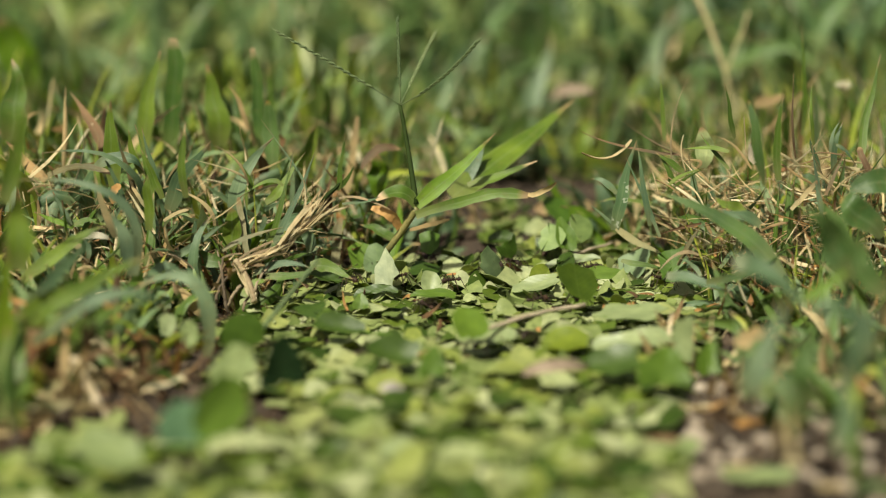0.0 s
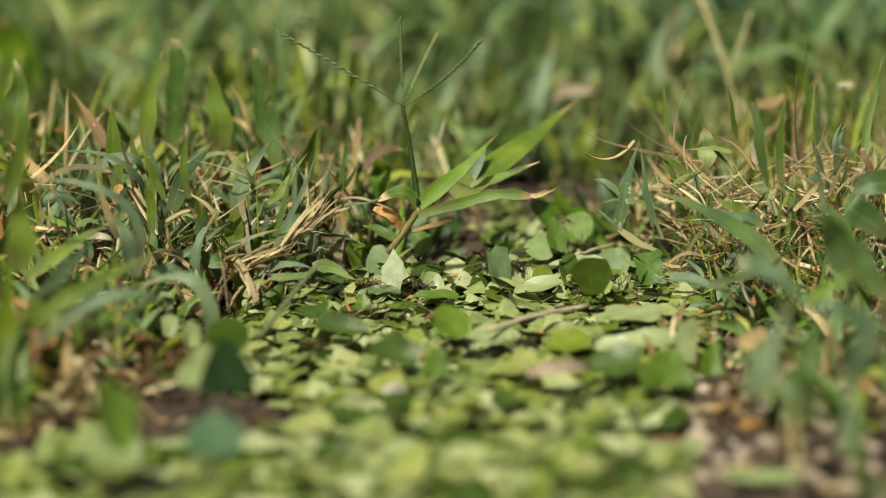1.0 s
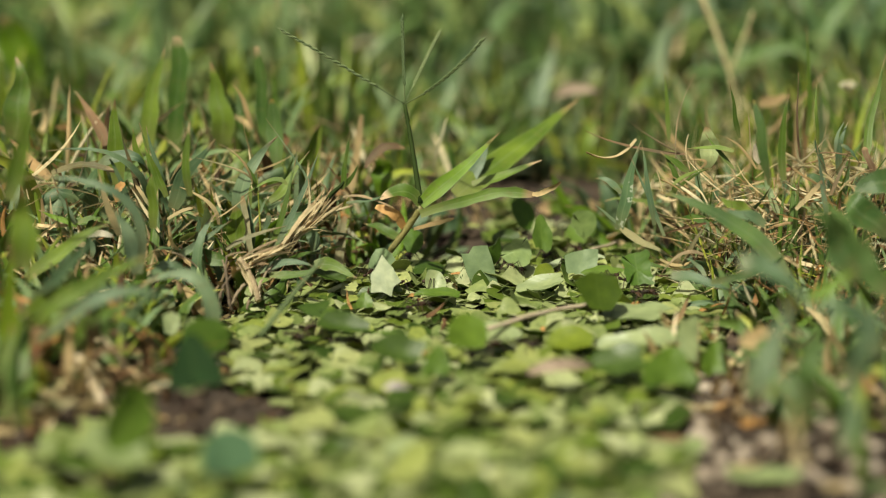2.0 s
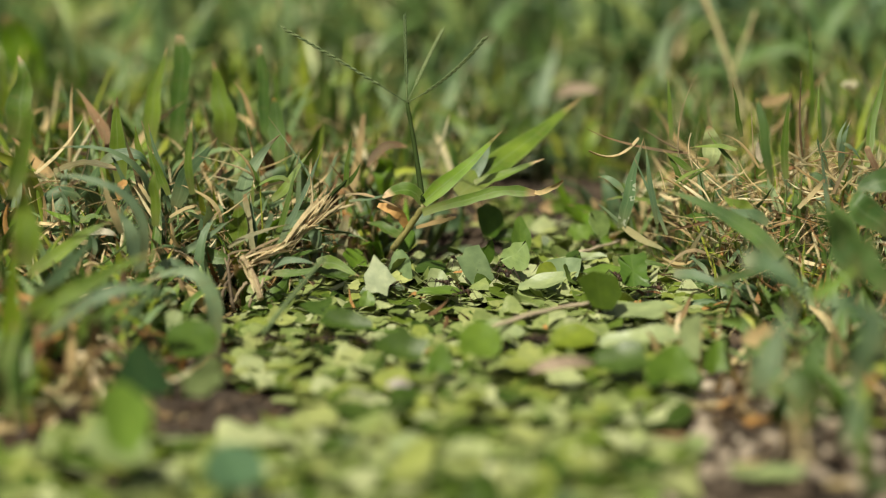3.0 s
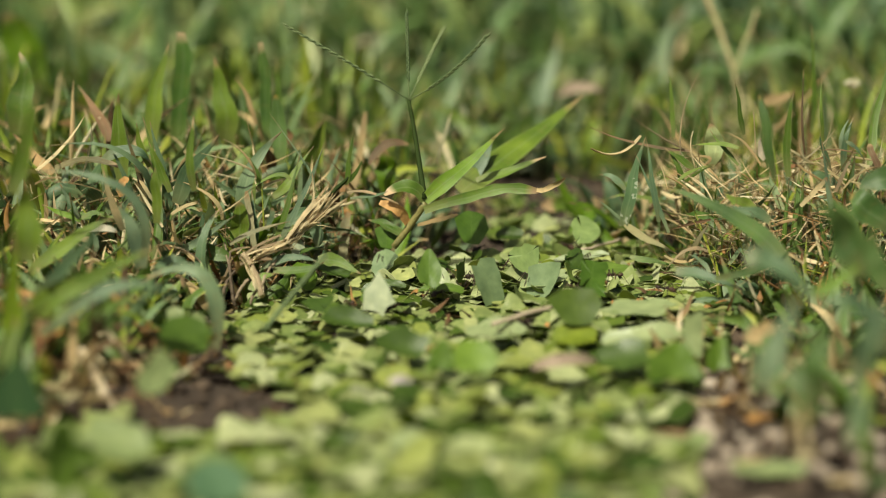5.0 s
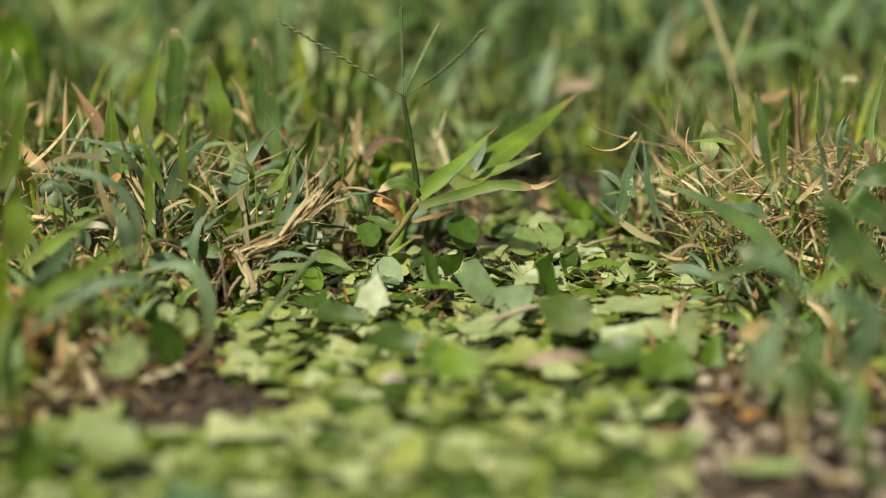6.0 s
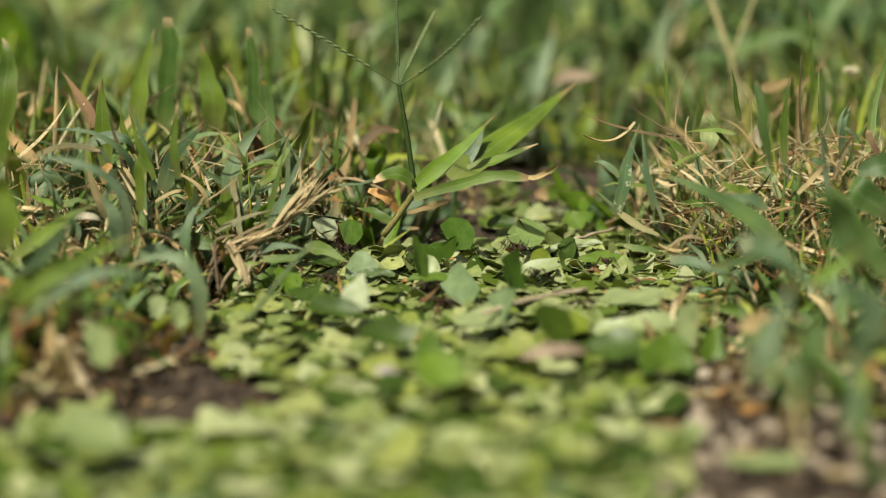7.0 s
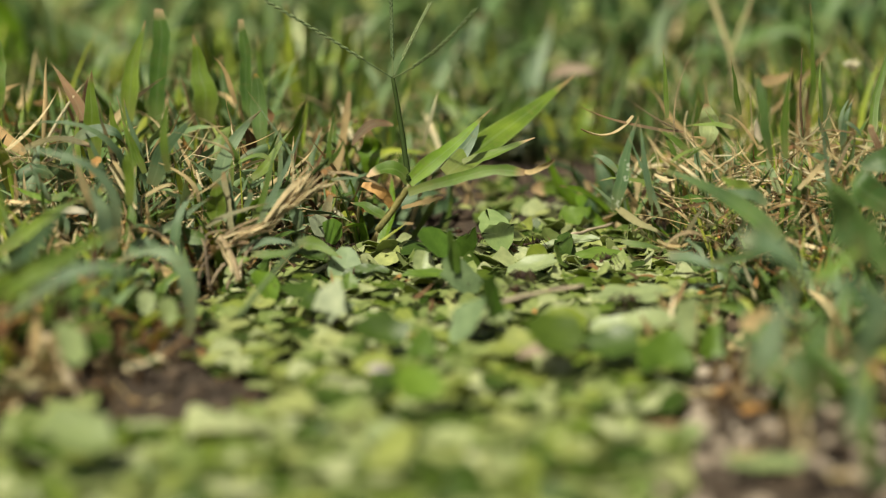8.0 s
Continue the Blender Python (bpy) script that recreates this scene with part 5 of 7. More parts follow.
blade(tuft_e, "blade", (-52.7, -8.0, 20.0), (-51.7, -8.0, 23.3), (-51.3, -8.0, 26.3), 1.5, blade_grey, shape="cut")
blade(tuft_e, "blade", (-33.3, 22.0, 2.5), (-32.7, 24.0, 9.9), (-31.4, 26.0, 18.4), 3.0, blade_straw_stem, shape="cut")
blade(tuft_e, "blade", (-48.4, -2.0, 20.7), (-43.4, -2.0, 23.4), (-37.3, 0.0, 23.3), 4.6, blade_blue, face=20, shape="oval")
blade(tuft_e, "blade", (-39.1, -4.0, 14.4), (-38.4, -4.0, 18.6), (-40.8, -4.0, 21.5), 3.9, blade_grey, shape="oval")
blade(tuft_e, "blade", (-45.5, -16.0, 14.7), (-47.1, -16.0, 17.1), (-48.5, -14.0, 20.0), 2.2, blade_green)
stem(tuft_e, "stem", (-60.5, -24.0, 1.9), (-62.1, -20.0, 9.8), (-62.5, -16.0, 15.4), 1.04, 0.58, bark, label="dark brown old stem", rough=0.18)
stem(tuft_e, "stem", (-63.7, -24.0, 1.4), (-63.2, -22.0, 7.1), (-60.1, -18.0, 11.0), 1.14, 0.63, bark, label="dark brown old stem", rough=0.18)
stem(tuft_e, "stem", (-57.1, -20.0, 8.2), (-59.4, -22.0, 5.4), (-60.8, -24.0, 1.9), 1.15, 0.63, bark, label="dark brown old stem", rough=0.18)
stem(tuft_e, "stem", (-51.8, -18.0, 9.4), (-55.0, -22.0, 5.5), (-56.1, -24.0, 1.9), 1.25, 0.68, bark, label="dark brown old stem", rough=0.18)


def straw_fibres(parent, count, foot, head, spread, seed, material=straw_pale):
    """Splintered straw: thin flat fibres that part towards their ragged ends; points in millimetres."""
    rng = random.Random(seed)
    foot, head = Vector(foot), Vector(head)
    for _ in range(count):
        a = foot.lerp(head, rng.uniform(0, 0.45)) + Vector([rng.gauss(0, 0.7) for _ in range(3)])
        off = Vector([rng.gauss(0, spread) for _ in range(3)])
        b = a.lerp(head, rng.uniform(0.5, 1.08)) + off
        mid = a.lerp(b, 0.5) - off * rng.uniform(-0.1, 0.35) + Vector([rng.gauss(0, 0.4) for _ in range(3)])
        blade(parent, "dry_fibre", a, mid, b, rng.uniform(0.22, 0.75), material, rng.uniform(-40, 50), rng.choice(("cut", "blade", "cut")), 0.5, rng.uniform(-90, 90))


straw_fibres(straws, 13, (-47.0, -14.0, 15.5), (-30.5, -9.0, 33.0), 2.4, 5)
straw_fibres(stub, 11, (-58.0, -22.0, 14.0), (-44.0, -15.0, 18.0), 1.3, 6)
straw_fibres(stub, 10, (-52.5, -25.0, 4.5), (-58.0, -20.0, 16.0), 0.8, 7)

# ---- the dry, spiky bank across the trail ----

bank = thing("grass_tuft", "spiky tuft of thin green blades among straw", "grass tuft", "grass tufts beside the trail")
blade(bank, "blade", (50.2, 0.0, 20.0), (52.4, 2.0, 31.8), (56.5, 6.0, 46.0), 3.60, blade_spotted, fold=0.3, label="bluish blade with white insect scars")
blade(bank, "blade", (62.4, -8.0, 19.7), (58.0, -4.0, 30.5), (52.6, 0.0, 42.0), 1.25, blade_blue)
blade(bank, "blade", (59.6, -6.0, 22.6), (57.9, -4.0, 33.8), (55.8, 0.0, 45.5), 1.72, blade_blue)
blade(bank, "blade", (50.9, 0.0, 20.5), (46.8, 0.0, 24.3), (42.1, 0.0, 28.0), 0.90, blade_blue)
blade(bank, "blade", (50.5, 0.0, 20.5), (57.2, 0.0, 16.2), (66.6, 0.0, 11.8), 2.3, straw_blade, face=25, label="pale straw sheath lying on the leaves")
blade(bank, "blade", (70.6, 12.0, 40.2), (54.8, 14.0, 42.0), (40.9, 14.0, 46.9), 1.1, dark_dry, face=40)
blade(bank, "blade", (56.1, 14.0, 44.4), (49.5, 14.0, 39.0), (41.1, 14.0, 40.3), 1.2, straw_pale, face=40, shape="cut", twist=60)
blade(bank, "blade", (68.9, 12.0, 40.7), (61.2, 12.0, 44.7), (52.4, 12.0, 51.0), 0.50, flake)
blade(bank, "blade", (68.0, 30.0, 41.5), (67.3, 32.0, 51.7), (66.5, 34.0, 62.5), 1.42, blade_green)
blade(bank, "blade", (68.2, 12.0, 35.9), (68.0, 12.0, 51.1), (73.2, 14.0, 64.1), 0.43, flake)
blade(bank, "blade", (87.0, 16.0, 44.6), (85.3, 16.0, 52.2), (83.7, 16.0, 61.3), 1.50, blade_green)
blade(bank, "blade", (77.5, 16.0, 35.2), (78.0, 16.0, 41.7), (76.8, 16.0, 47.5), 5.70, blade_pale, shape="oval", label="pale green leaf")
blade(bank, "blade", (65.1, 0.0, 29.7), (65.9, 0.0, 36.4), (61.7, 2.0, 42.7), 1.95, blade_green)
blade(bank, "blade", (82.7, 0.0, 43.0), (76.7, 4.0, 43.7), (69.6, 6.0, 42.7), 1.50, blade_green, face=40)
blade(bank, "blade", (71.1, -4.0, 29.7), (68.8, -2.0, 33.4), (60.8, 0.0, 38.1), 0.68, blade_dry)
blade(bank, "blade", (62.9, -4.0, 30.5), (70.1, -4.0, 36.3), (76.0, -2.0, 38.7), 0.98, blade_green)
blade(bank, "blade", (50.9, 6.0, 29.4), (47.7, 8.0, 32.4), (43.7, 10.0, 33.2), 2.25, blade_blue, face=40)
blade(bank, "blade", (61.0, -10.0, 13.5), (67.3, -12.0, 12.3), (73.0, -12.0, 16.0), 0.99, blade_dry, face=30)
blade(bank, "blade", (51.7, -6.0, 12.2), (58.1, -8.0, 11.3), (66.3, -8.0, 10.0), 1.72, blade_green, face=30)

bank_b = thing("grass_tuft", "tuft of broad green blades over brown straw", "grass tuft", "grass tufts beside the trail")
blade(bank_b, "blade", (86.0, -36.9, 40.0), (83.6, -36.9, 52.3), (81.1, -35.0, 62.9), 2.78, blade_deep, shape="oval")
blade(bank_b, "blade", (94.5, -14.0, 37.3), (94.0, -12.0, 49.9), (95.5, -10.0, 61.1), 2.40, blade_green)
blade(bank_b, "blade", (110.0, 4.0, 37.3), (108.1, 4.0, 42.4), (106.9, 4.0, 46.5), 1.50, blade_blue)
blade(bank_b, "blade", (114.2, 4.0, 35.7), (114.3, 4.0, 44.0), (116.6, 6.0, 51.4), 2.10, blade_blue)
blade(bank_b, "blade", (123.1, 10.0, 36.3), (127.2, 20.0, 51.7), (133.4, 30.0, 68.2), 2.55, blade_green)
blade(bank_b, "blade", (116.8, 60.0, 38.5), (116.8, 60.0, 55.1), (115.1, 60.0, 74.0), 1.80, blade_green)
blade(bank_b, "blade", (106.3, 20.0, 37.9), (104.8, 20.0, 50.0), (105.3, 24.0, 63.1), 0.74, dark_dry)
blade(bank_b, "blade", (111.6, 20.0, 41.4), (110.4, 20.0, 51.7), (111.2, 24.0, 59.6), 1.12, blade_green)
blade(bank_b, "blade", (74.6, 10.0, 36.3), (75.5, 10.0, 38.8), (66.2, 10.0, 38.0), 0.93, blade_dry)
blade(bank_b, "blade", (128.8, 0.0, 31.4), (118.0, 2.0, 32.7), (105.0, 4.0, 37.3), 0.74, blade_dry)
blade(bank_b, "blade", (125.3, 6.0, 38.7), (115.7, 8.0, 39.7), (102.0, 10.0, 42.7), 0.62, blade_dry)
blade(bank_b, "blade", (120.0, 12.0, 41.0), (106.3, 10.0, 38.0), (101.3, 10.0, 36.3), 0.62, blade_dry)
blade(bank_b, "blade", (127.2, 0.0, 35.6), (116.6, 4.0, 38.0), (108.9, 6.0, 35.3), 0.81, blade_dry)
blade(bank_b, "blade", (89.4, 0.0, 38.1), (85.0, 4.0, 44.0), (79.2, 8.0, 46.7), 0.81, blade_dry)
blade(bank_b, "blade", (123.9, -4.0, 33.8), (121.0, -4.0, 40.4), (120.2, 0.0, 44.3), 1.98, dark_dry, shape="cut")

bank_d = thing("grass_tuft", "brown straw and orange sheaths among green blades", "grass tuft", "grass tufts beside the trail")
blade(bank_d, "blade", (110.0, -6.0, 31.6), (112.3, -6.0, 37.8), (115.1, -4.0, 42.7), 1.12, flake, face=25)
blade(bank_d, "straw", (99.3, -10.0, 28.1), (103.0, -10.0, 32.3), (106.3, -10.0, 36.3), 1.43, blade_dry, face=25, shape="cut", twist=40)
blade(bank_d, "blade", (95.6, -4.0, 36.8), (98.4, -4.0, 38.8), (101.4, -4.0, 37.1), 1.20, orange_rust, face=25)
blade(bank_d, "straw", (96.6, -2.0, 43.4), (100.3, -2.0, 41.1), (104.3, -2.0, 38.7), 0.68, blade_dry, face=25, shape="cut", twist=40)
blade(bank_d, "straw", (96.3, -6.0, 40.8), (100.9, -8.0, 37.9), (106.2, -8.0, 34.6), 0.62, blade_dry, face=25, shape="cut", twist=40)
blade(bank_d, "straw", (98.8, -2.0, 38.7), (102.8, -2.0, 39.4), (107.3, -2.0, 38.7), 0.43, straw_pale, face=25, shape="cut")
blade(bank_d, "blade", (107.5, 0.0, 42.7), (112.1, 0.0, 42.7), (117.4, 0.0, 41.7), 0.43, dark_dry, face=25, shape="cut")
blade(bank_d, "straw", (112.2, -6.0, 32.5), (115.9, -6.0, 36.5), (121.4, -6.0, 39.1), 0.62, blade_dry, face=25, shape="cut", twist=40)
blade(bank_d, "blade", (113.6, 0.0, 45.0), (116.3, 0.0, 43.4), (119.1, 0.0, 39.7), 1.12, blade_grey, face=25)
blade(bank_d, "straw", (68.7, -10.0, 28.4), (66.2, -10.0, 33.3), (60.6, -8.0, 36.5), 0.62, blade_dry, face=25, shape="cut", twist=40)
blade(bank_d, "straw", (74.3, -10.0, 29.2), (71.3, -8.0, 33.8), (67.1, -8.0, 36.2), 0.50, straw_pale, face=25, shape="cut")
blade(bank_d, "straw", (69.7, 2.0, 47.7), (68.9, 0.0, 43.0), (70.8, 0.0, 36.4), 0.43, straw_pale, face=25, shape="cut")
blade(bank_d, "straw", (61.8, -6.0, 32.2), (60.6, -6.0, 36.2), (59.5, -6.0, 39.1), 0.37, straw_pale, face=25, shape="cut")
blade(bank_d, "straw", (88.4, 4.0, 40.7), (87.7, 4.0, 49.0), (87.2, 4.0, 53.1), 0.43, straw_pale, face=25, shape="cut")
blade(bank_d, "blade", (72.7, -14.0, 15.8), (66.0, -16.0, 16.2), (60.1, -18.0, 10.1), 0.99, flake, face=25)
blade(bank_d, "blade", (72.9, -18.0, 10.5), (70.5, -16.0, 13.3), (66.6, -16.0, 15.7), 1.42, blade_grey, face=25)
blade(bank_d, "blade", (67.0, -14.0, 12.8), (70.3, -14.0, 19.4), (73.3, -12.0, 23.9), 1.35, stem_tone, face=25)
blade(bank_d, "blade", (83.2, 2.0, 37.7), (78.7, 4.0, 42.7), (75.3, 6.0, 47.4), 1.35, blade_green, face=25)
blade(bank_d, "blade", (69.8, 0.0, 37.2), (65.8, 0.0, 39.7), (61.4, 0.0, 42.7), 2.10, blade_green, face=25)
blade(bank_d, "blade", (63.9, -8.0, 34.2), (68.6, -8.0, 37.9), (74.4, -8.0, 39.8), 1.05, blade_olive, face=25)
blade(bank_d, "blade", (89.4, -4.0, 40.4), (87.8, -4.0, 44.0), (88.3, -4.0, 47.0), 1.95, blade_white, face=25)
blade(bank_d, "blade", (108.0, -12.0, 25.5), (106.4, -10.0, 35.0), (104.6, -8.0, 46.6), 1.80, blade_grey, face=25)
blade(bank_d, "blade", (113.0, 4.0, 42.4), (113.4, 4.0, 47.3), (115.5, 4.0, 52.0), 1.12, blade_grey, face=25)
blade(bank_d, "blade", (83.5, -26.0, 30.1), (78.7, -26.0, 32.5), (74.6, -26.0, 34.8), 3.40, blade_olive, face=25)
blade(bank_d, "blade", (86.7, -30.0, 27.7), (81.2, -30.0, 30.1), (74.6, -30.0, 32.5), 3.40, blade_blue, face=25)
blade(bank_d, "blade", (103.7, -60.0, 23.8), (100.1, -60.0, 32.7), (96.3, -58.0, 40.8), 5.80, blade_deep, face=25)
blade(bank_d, "blade", (123.9, -30.0, 38.7), (116.2, -30.0, 38.7), (110.2, -30.0, 35.6), 7.70, blade_deep, face=25)

stalk = thing("seed_stalk", "tall pale dry seed stalk of grass", "seed stalk")
stem(stalk, "stalk", (117.1, 180.0, 19.5), (111.9, 184.0, 43.8), (99.5, 190.0, 76.8), 1.7, 2.0, stalk_pale, rough=0.4)
stem(stalk, "stalk", (112.3, 184.0, 43.8), (115.9, 186.0, 52.6), (121.6, 190.0, 67.9), 1.1, 0.9, stalk_pale, rough=0.3)

bank_c = thing("grass_tuft", "low tuft of broad bluish blades before the trail edge", "grass tuft", "grass tufts beside the trail")
blade(bank_c, "blade", (90.1, -44.0, 16.6), (76.8, -38.0, 29.8), (57.3, -32.0, 36.6), 5.2, blade_deep, face=15, label="broad green blade leaning over the trail")
blade(bank_c, "blade", (92.4, -108.6, 31.5), (88.3, -108.6, 42.0), (80.6, -108.6, 49.0), 8.0, blade_deep)
blade(bank_c, "blade", (117.4, -40.0, 26.8), (110.9, -40.0, 34.5), (106.7, -38.0, 37.2), 8.4, blade_deep, face=20, shape="oval")
blade(bank_c, "blade", (80.2, -115.1, 29.2), (85.7, -115.1, 32.4), (91.4, -115.1, 36.5), 3.0, blade_bright, face=20)
blade(bank_c, "blade", (65.1, -113.2, 36.6), (72.4, -115.1, 34.5), (80.8, -118.7, 26.3), 6.0, blade_blue, face=30)
blade(bank_c, "blade", (60.2, -40.0, 15.9), (67.6, -42.0, 14.8), (78.0, -44.0, 12.2), 3.6, blade_blue, face=40)
blade(bank_c, "blade", (60.9, -160.7, 21.5), (62.5, -159.0, 30.3), (69.2, -153.8, 40.6), 5.2, blade_blue)
blade(bank_c, "blade", (71.3, -164.1, 20.4), (69.7, -164.1, 29.6), (73.0, -162.4, 38.2), 5.6, blade_deep)
blade(bank_c, "blade", (79.7, -160.7, 22.8), (80.3, -160.7, 33.2), (86.8, -159.0, 39.6), 5.1, blade_blue)
blade(bank_c, "blade", (65.6, -176.2, 18.8), (64.6, -174.5, 26.0), (61.7, -171.0, 31.7), 3.7, blade_deep)
blade(bank_c, "blade", (85.7, -153.8, 26.5), (81.1, -152.1, 35.4), (72.3, -150.4, 36.7), 4.7, blade_blue, face=30)
blade(bank_c, "blade", (73.0, -181.3, 17.3), (75.2, -179.6, 24.4), (73.4, -176.2, 32.1), 3.7, blade_blue)
blade(bank_c, "blade", (66.0, -184.8, 16.4), (63.8, -184.8, 19.7), (63.6, -181.3, 28.3), 1.2, blade_dry)
blade(bank_c, "blade", (62.5, -181.3, 17.3), (62.8, -181.3, 21.7), (64.7, -179.6, 27.7), 1.1, blade_dry)
blade(bank_c, "blade", (70.1, -45.0, 15.6), (82.0, -45.0, 18.7), (93.3, -40.0, 23.7), 2.1, blade_deep)
blade(bank_c, "blade", (69.0, -96.0, 13.2), (72.9, -96.0, 14.6), (75.5, -96.0, 16.0), 5.3, blade_dry, face=30, shape="oval")
blade(bank_c, "blade", (71.4, -98.0, 11.0), (73.9, -98.0, 13.5), (75.5, -98.0, 15.2), 2.7, blade_bright, face=20, shape="oval")
blade(bank_c, "blade", (99.3, -113.2, 30.0), (94.6, -111.4, 36.1), (93.9, -109.5, 44.8), 5.5, blade_deep)

# ---- small tufts along both edges of the trail ----
def blade_variant(seed, material):
    rng = random.Random(seed)
    long, side = rng.uniform(14, 36), rng.uniform(-12, 12)
    v, f, u = ribbon((0, 0, 0), (side * 0.25 * MM, rng.uniform(-4, 4) * MM, long * rng.uniform(0.5, 0.62) * MM), (side * MM, rng.uniform(-10, 10) * MM, long * rng.uniform(0.75, 1.0) * MM), rng.uniform(1.8, 5.8) * MM, rng.uniform(-50, 50), 0.5, 8, rng.choice(("blade", "blade", "cut")), twist=rng.uniform(-70, 70))
    me = mesh_of("blade", v, f, u)
    me.materials.append(material)
    return me


VARIANTS = [blade_variant(700 + i, (blade_green, blade_blue, blade_blue, blade_dry, blade_tan_tip, blade_bright)[i % 6]) for i in range(24)]


def small_tuft(seed, x, y):
    rng = random.Random(seed)
    tuft = thing("grass_tuft", "small tuft of mixed green and dry grass blades", "grass tuft", "grass tufts beside the trail", (x, y, ground_height(x, y) - 0.001))
    for _ in range(rng.randint(6, 11)):
        ob = new("blade", rng.choice(VARIANTS))
        ob.parent = tuft
        ob.matrix_basis = pose(rng.gauss(0, 0.003), rng.gauss(0, 0.003), 0, rng.gauss(0, 32), rng.gauss(0, 36), rng.uniform(0, 360)) @ Matrix.Scale(rng.uniform(0.7, 1.05), 4)


def small_tufts():
    rng = random.Random(77)
    for i in range(84):
        y = rng.uniform(-0.02, 0.1)
        a, b = trail_sides(y)
        x = a - rng.uniform(0.006, 0.11) if i % 3 < 2 else b + rng.uniform(0.004, 0.07)
        small_tuft(i, x, y)


small_tufts()


# ---- far clumps behind the gap ----

far_tuft = thing("grass_tuft", "lush dark green tuft behind the bare gap", "grass tuft", "grass tufts beside the trail")
blade(far_tuft, "blade", (10.3, 170.0, -1.5), (22.0, 190.0, 15.6), (42.5, 230.0, 23.8), 9.2, blade_green)
blade(far_tuft, "blade", (28.7, 240.0, -4.9), (38.7, 250.0, 23.5), (48.9, 260.0, 52.2), 10.9, blade_blue)
blade(far_tuft, "blade", (59.8, 200.0, -4.9), (59.5, 200.0, 11.7), (62.4, 210.0, 24.3), 9.3, blade_green)
blade(far_tuft, "blade", (17.2, 180.0, -1.1), (8.2, 190.0, 17.9), (-10.2, 200.0, 28.0), 8.2, blade_green)
blade(far_tuft, "blade", (54.9, 260.0, -13.7), (45.0, 270.0, 10.4), (17.1, 280.0, 14.2), 10.2, blade_blue)
blade(far_tuft, "blade", (76.6, 250.0, -4.2), (79.1, 255.0, 17.8), (94.2, 260.0, 37.2), 9.0, blade_green)
blade(far_tuft, "blade", (105.7, 300.0, -4.9), (101.9, 320.0, 30.2), (114.7, 340.0, 55.5), 10.8, blade_blue)
blade(far_tuft, "blade", (-6.4, 300.0, -10.3), (1.6, 310.0, 23.3), (20.8, 330.0, 45.4), 11.8, blade_blue)

dead_far = thing("dead_leaf", "crumpled tan dead leaf in the grass", "dead leaf")
blade(dead_far, "leaf", (45.3, 218.5, 29.0), (53.2, 214.4, 33.5), (62.2, 210.2, 33.6), 5.0, dead_leaf, face=30, shape="oval")

dead_far_b = thing("dead_leaf", "pale crumpled dead leaf in the dry grass", "dead leaf")
blade(dead_far_b, "leaf", (110.3, 110.0, 41.1), (115.2, 110.0, 42.7), (120.2, 110.0, 44.3), 4.0, blade_dry, face=30, shape="oval")

bud = thing("flower_bud", "small pale dried flower head", "flower head")
stem(bud, "stem", (143.3, 112.0, 35.4), (142.8, 112.0, 40.4), (142.5, 112.0, 44.0), 0.5, 0.5, culm_green)
bud_head(bud, (142.1, 112.0, 46.4))

# ---- loose things on the trail ----

twig = thing("twig", "thin bare brown twig lying across the cut leaves", "twig")
stem(twig, "stick", (10.7, -64.7, 8.0), (24.7, -51.1, 8.5), (38.5, -39.9, 8.0), 1.30, 1.07, twig_skin, rough=0.25)

twig_b = thing("twig", "short brown twig on the leaves", "twig")
stem(twig_b, "stick", (39.3, 23.5, 7.0), (46.1, 31.3, 7.0), (54.6, 45.4, 6.0), 1.22, 0.91, twig_skin, rough=0.2)

brown_leaf = thing("dead_leaf", "folded pinkish-brown dead leaf on green pieces", "dead leaf")
blade(brown_leaf, "leaf", (18.8, -99.4, 7.0), (26.7, -99.6, 9.0), (33.9, -94.9, 7.0), 3.5, dead_leaf, face=35, shape="oval", fold=0.5)

fallen_petal = thing("petal", "pale pinkish fallen petal on the leaves", "petal")
blade(fallen_petal, "leaf", (-14.4, -112.4, 7.0), (-11.8, -112.2, 8.0), (-8.8, -111.6, 7.0), 1.8, petal, face=30, shape="oval", fold=0.4)

# ---- leaf pieces that stand out ----
laid("pale crumpled leaf piece propped up on the trail", "shard", (-3.6, -6.8, 6.0), 6.9, 1.21, 0, 58, 8, pale_side, pale_side, 901, 0.6)
laid("long pale leaf piece lying on green pieces", "round", (27.8, -11.5, 6.0), 16.3, 0.43, 90, 22, -14, pale_side, fresh_side, 902, 0.2)
laid("cupped yellow-green leaf piece", "round", (28.2, -4.0, 7.0), 7.3, 1.15, 0, 62, 12, yellow_side, yellow_side, 903, 0.7)
laid("lens-shaped green leaf lying curled", "round", (-1.4, -18.6, 5.0), 16.0, 0.37, 90, 12, 4, fresh_side, pale_side, 904, 0.7)
laid("broad pale leaf piece lying flat", "shard", (50.4, -41.9, 6.0), 23.6, 0.47, 90, 14, -2, pale_side, fresh_side, 905, 0.15)
laid("long pale leaf piece with a lifted edge", "strip", (47.7, -72.7, 7.0), 24.6, 0.60, 90, 20, -10, pale_side, pale_side, 906, 0.4)
laid("rounded yellow-green leaf piece", "round", (31.4, -69.2, 6.0), 12.5, 0.91, 90, 20, -4, yellow_side, yellow_side, 907, 0.25)
laid("dark green leaf lying with its edge raised", "tip", (-31.9, -4.8, 6.0), 15.0, 0.47, 90, 30, 12, deep_side, fresh_side, 908, 0.5)
laid("dark green toothed leaf piece", "moon", (-19.2, -16.1, 5.0), 13.2, 0.60, 90, 24, -6, deep_side, fresh_side, 909, 0.4)
laid("small pointed pale green piece", "tip", (-22.9, -27.4, 5.0), 6.3, 0.83, 0, 60, 0, fresh_side, fresh_side, 910, 0.2)
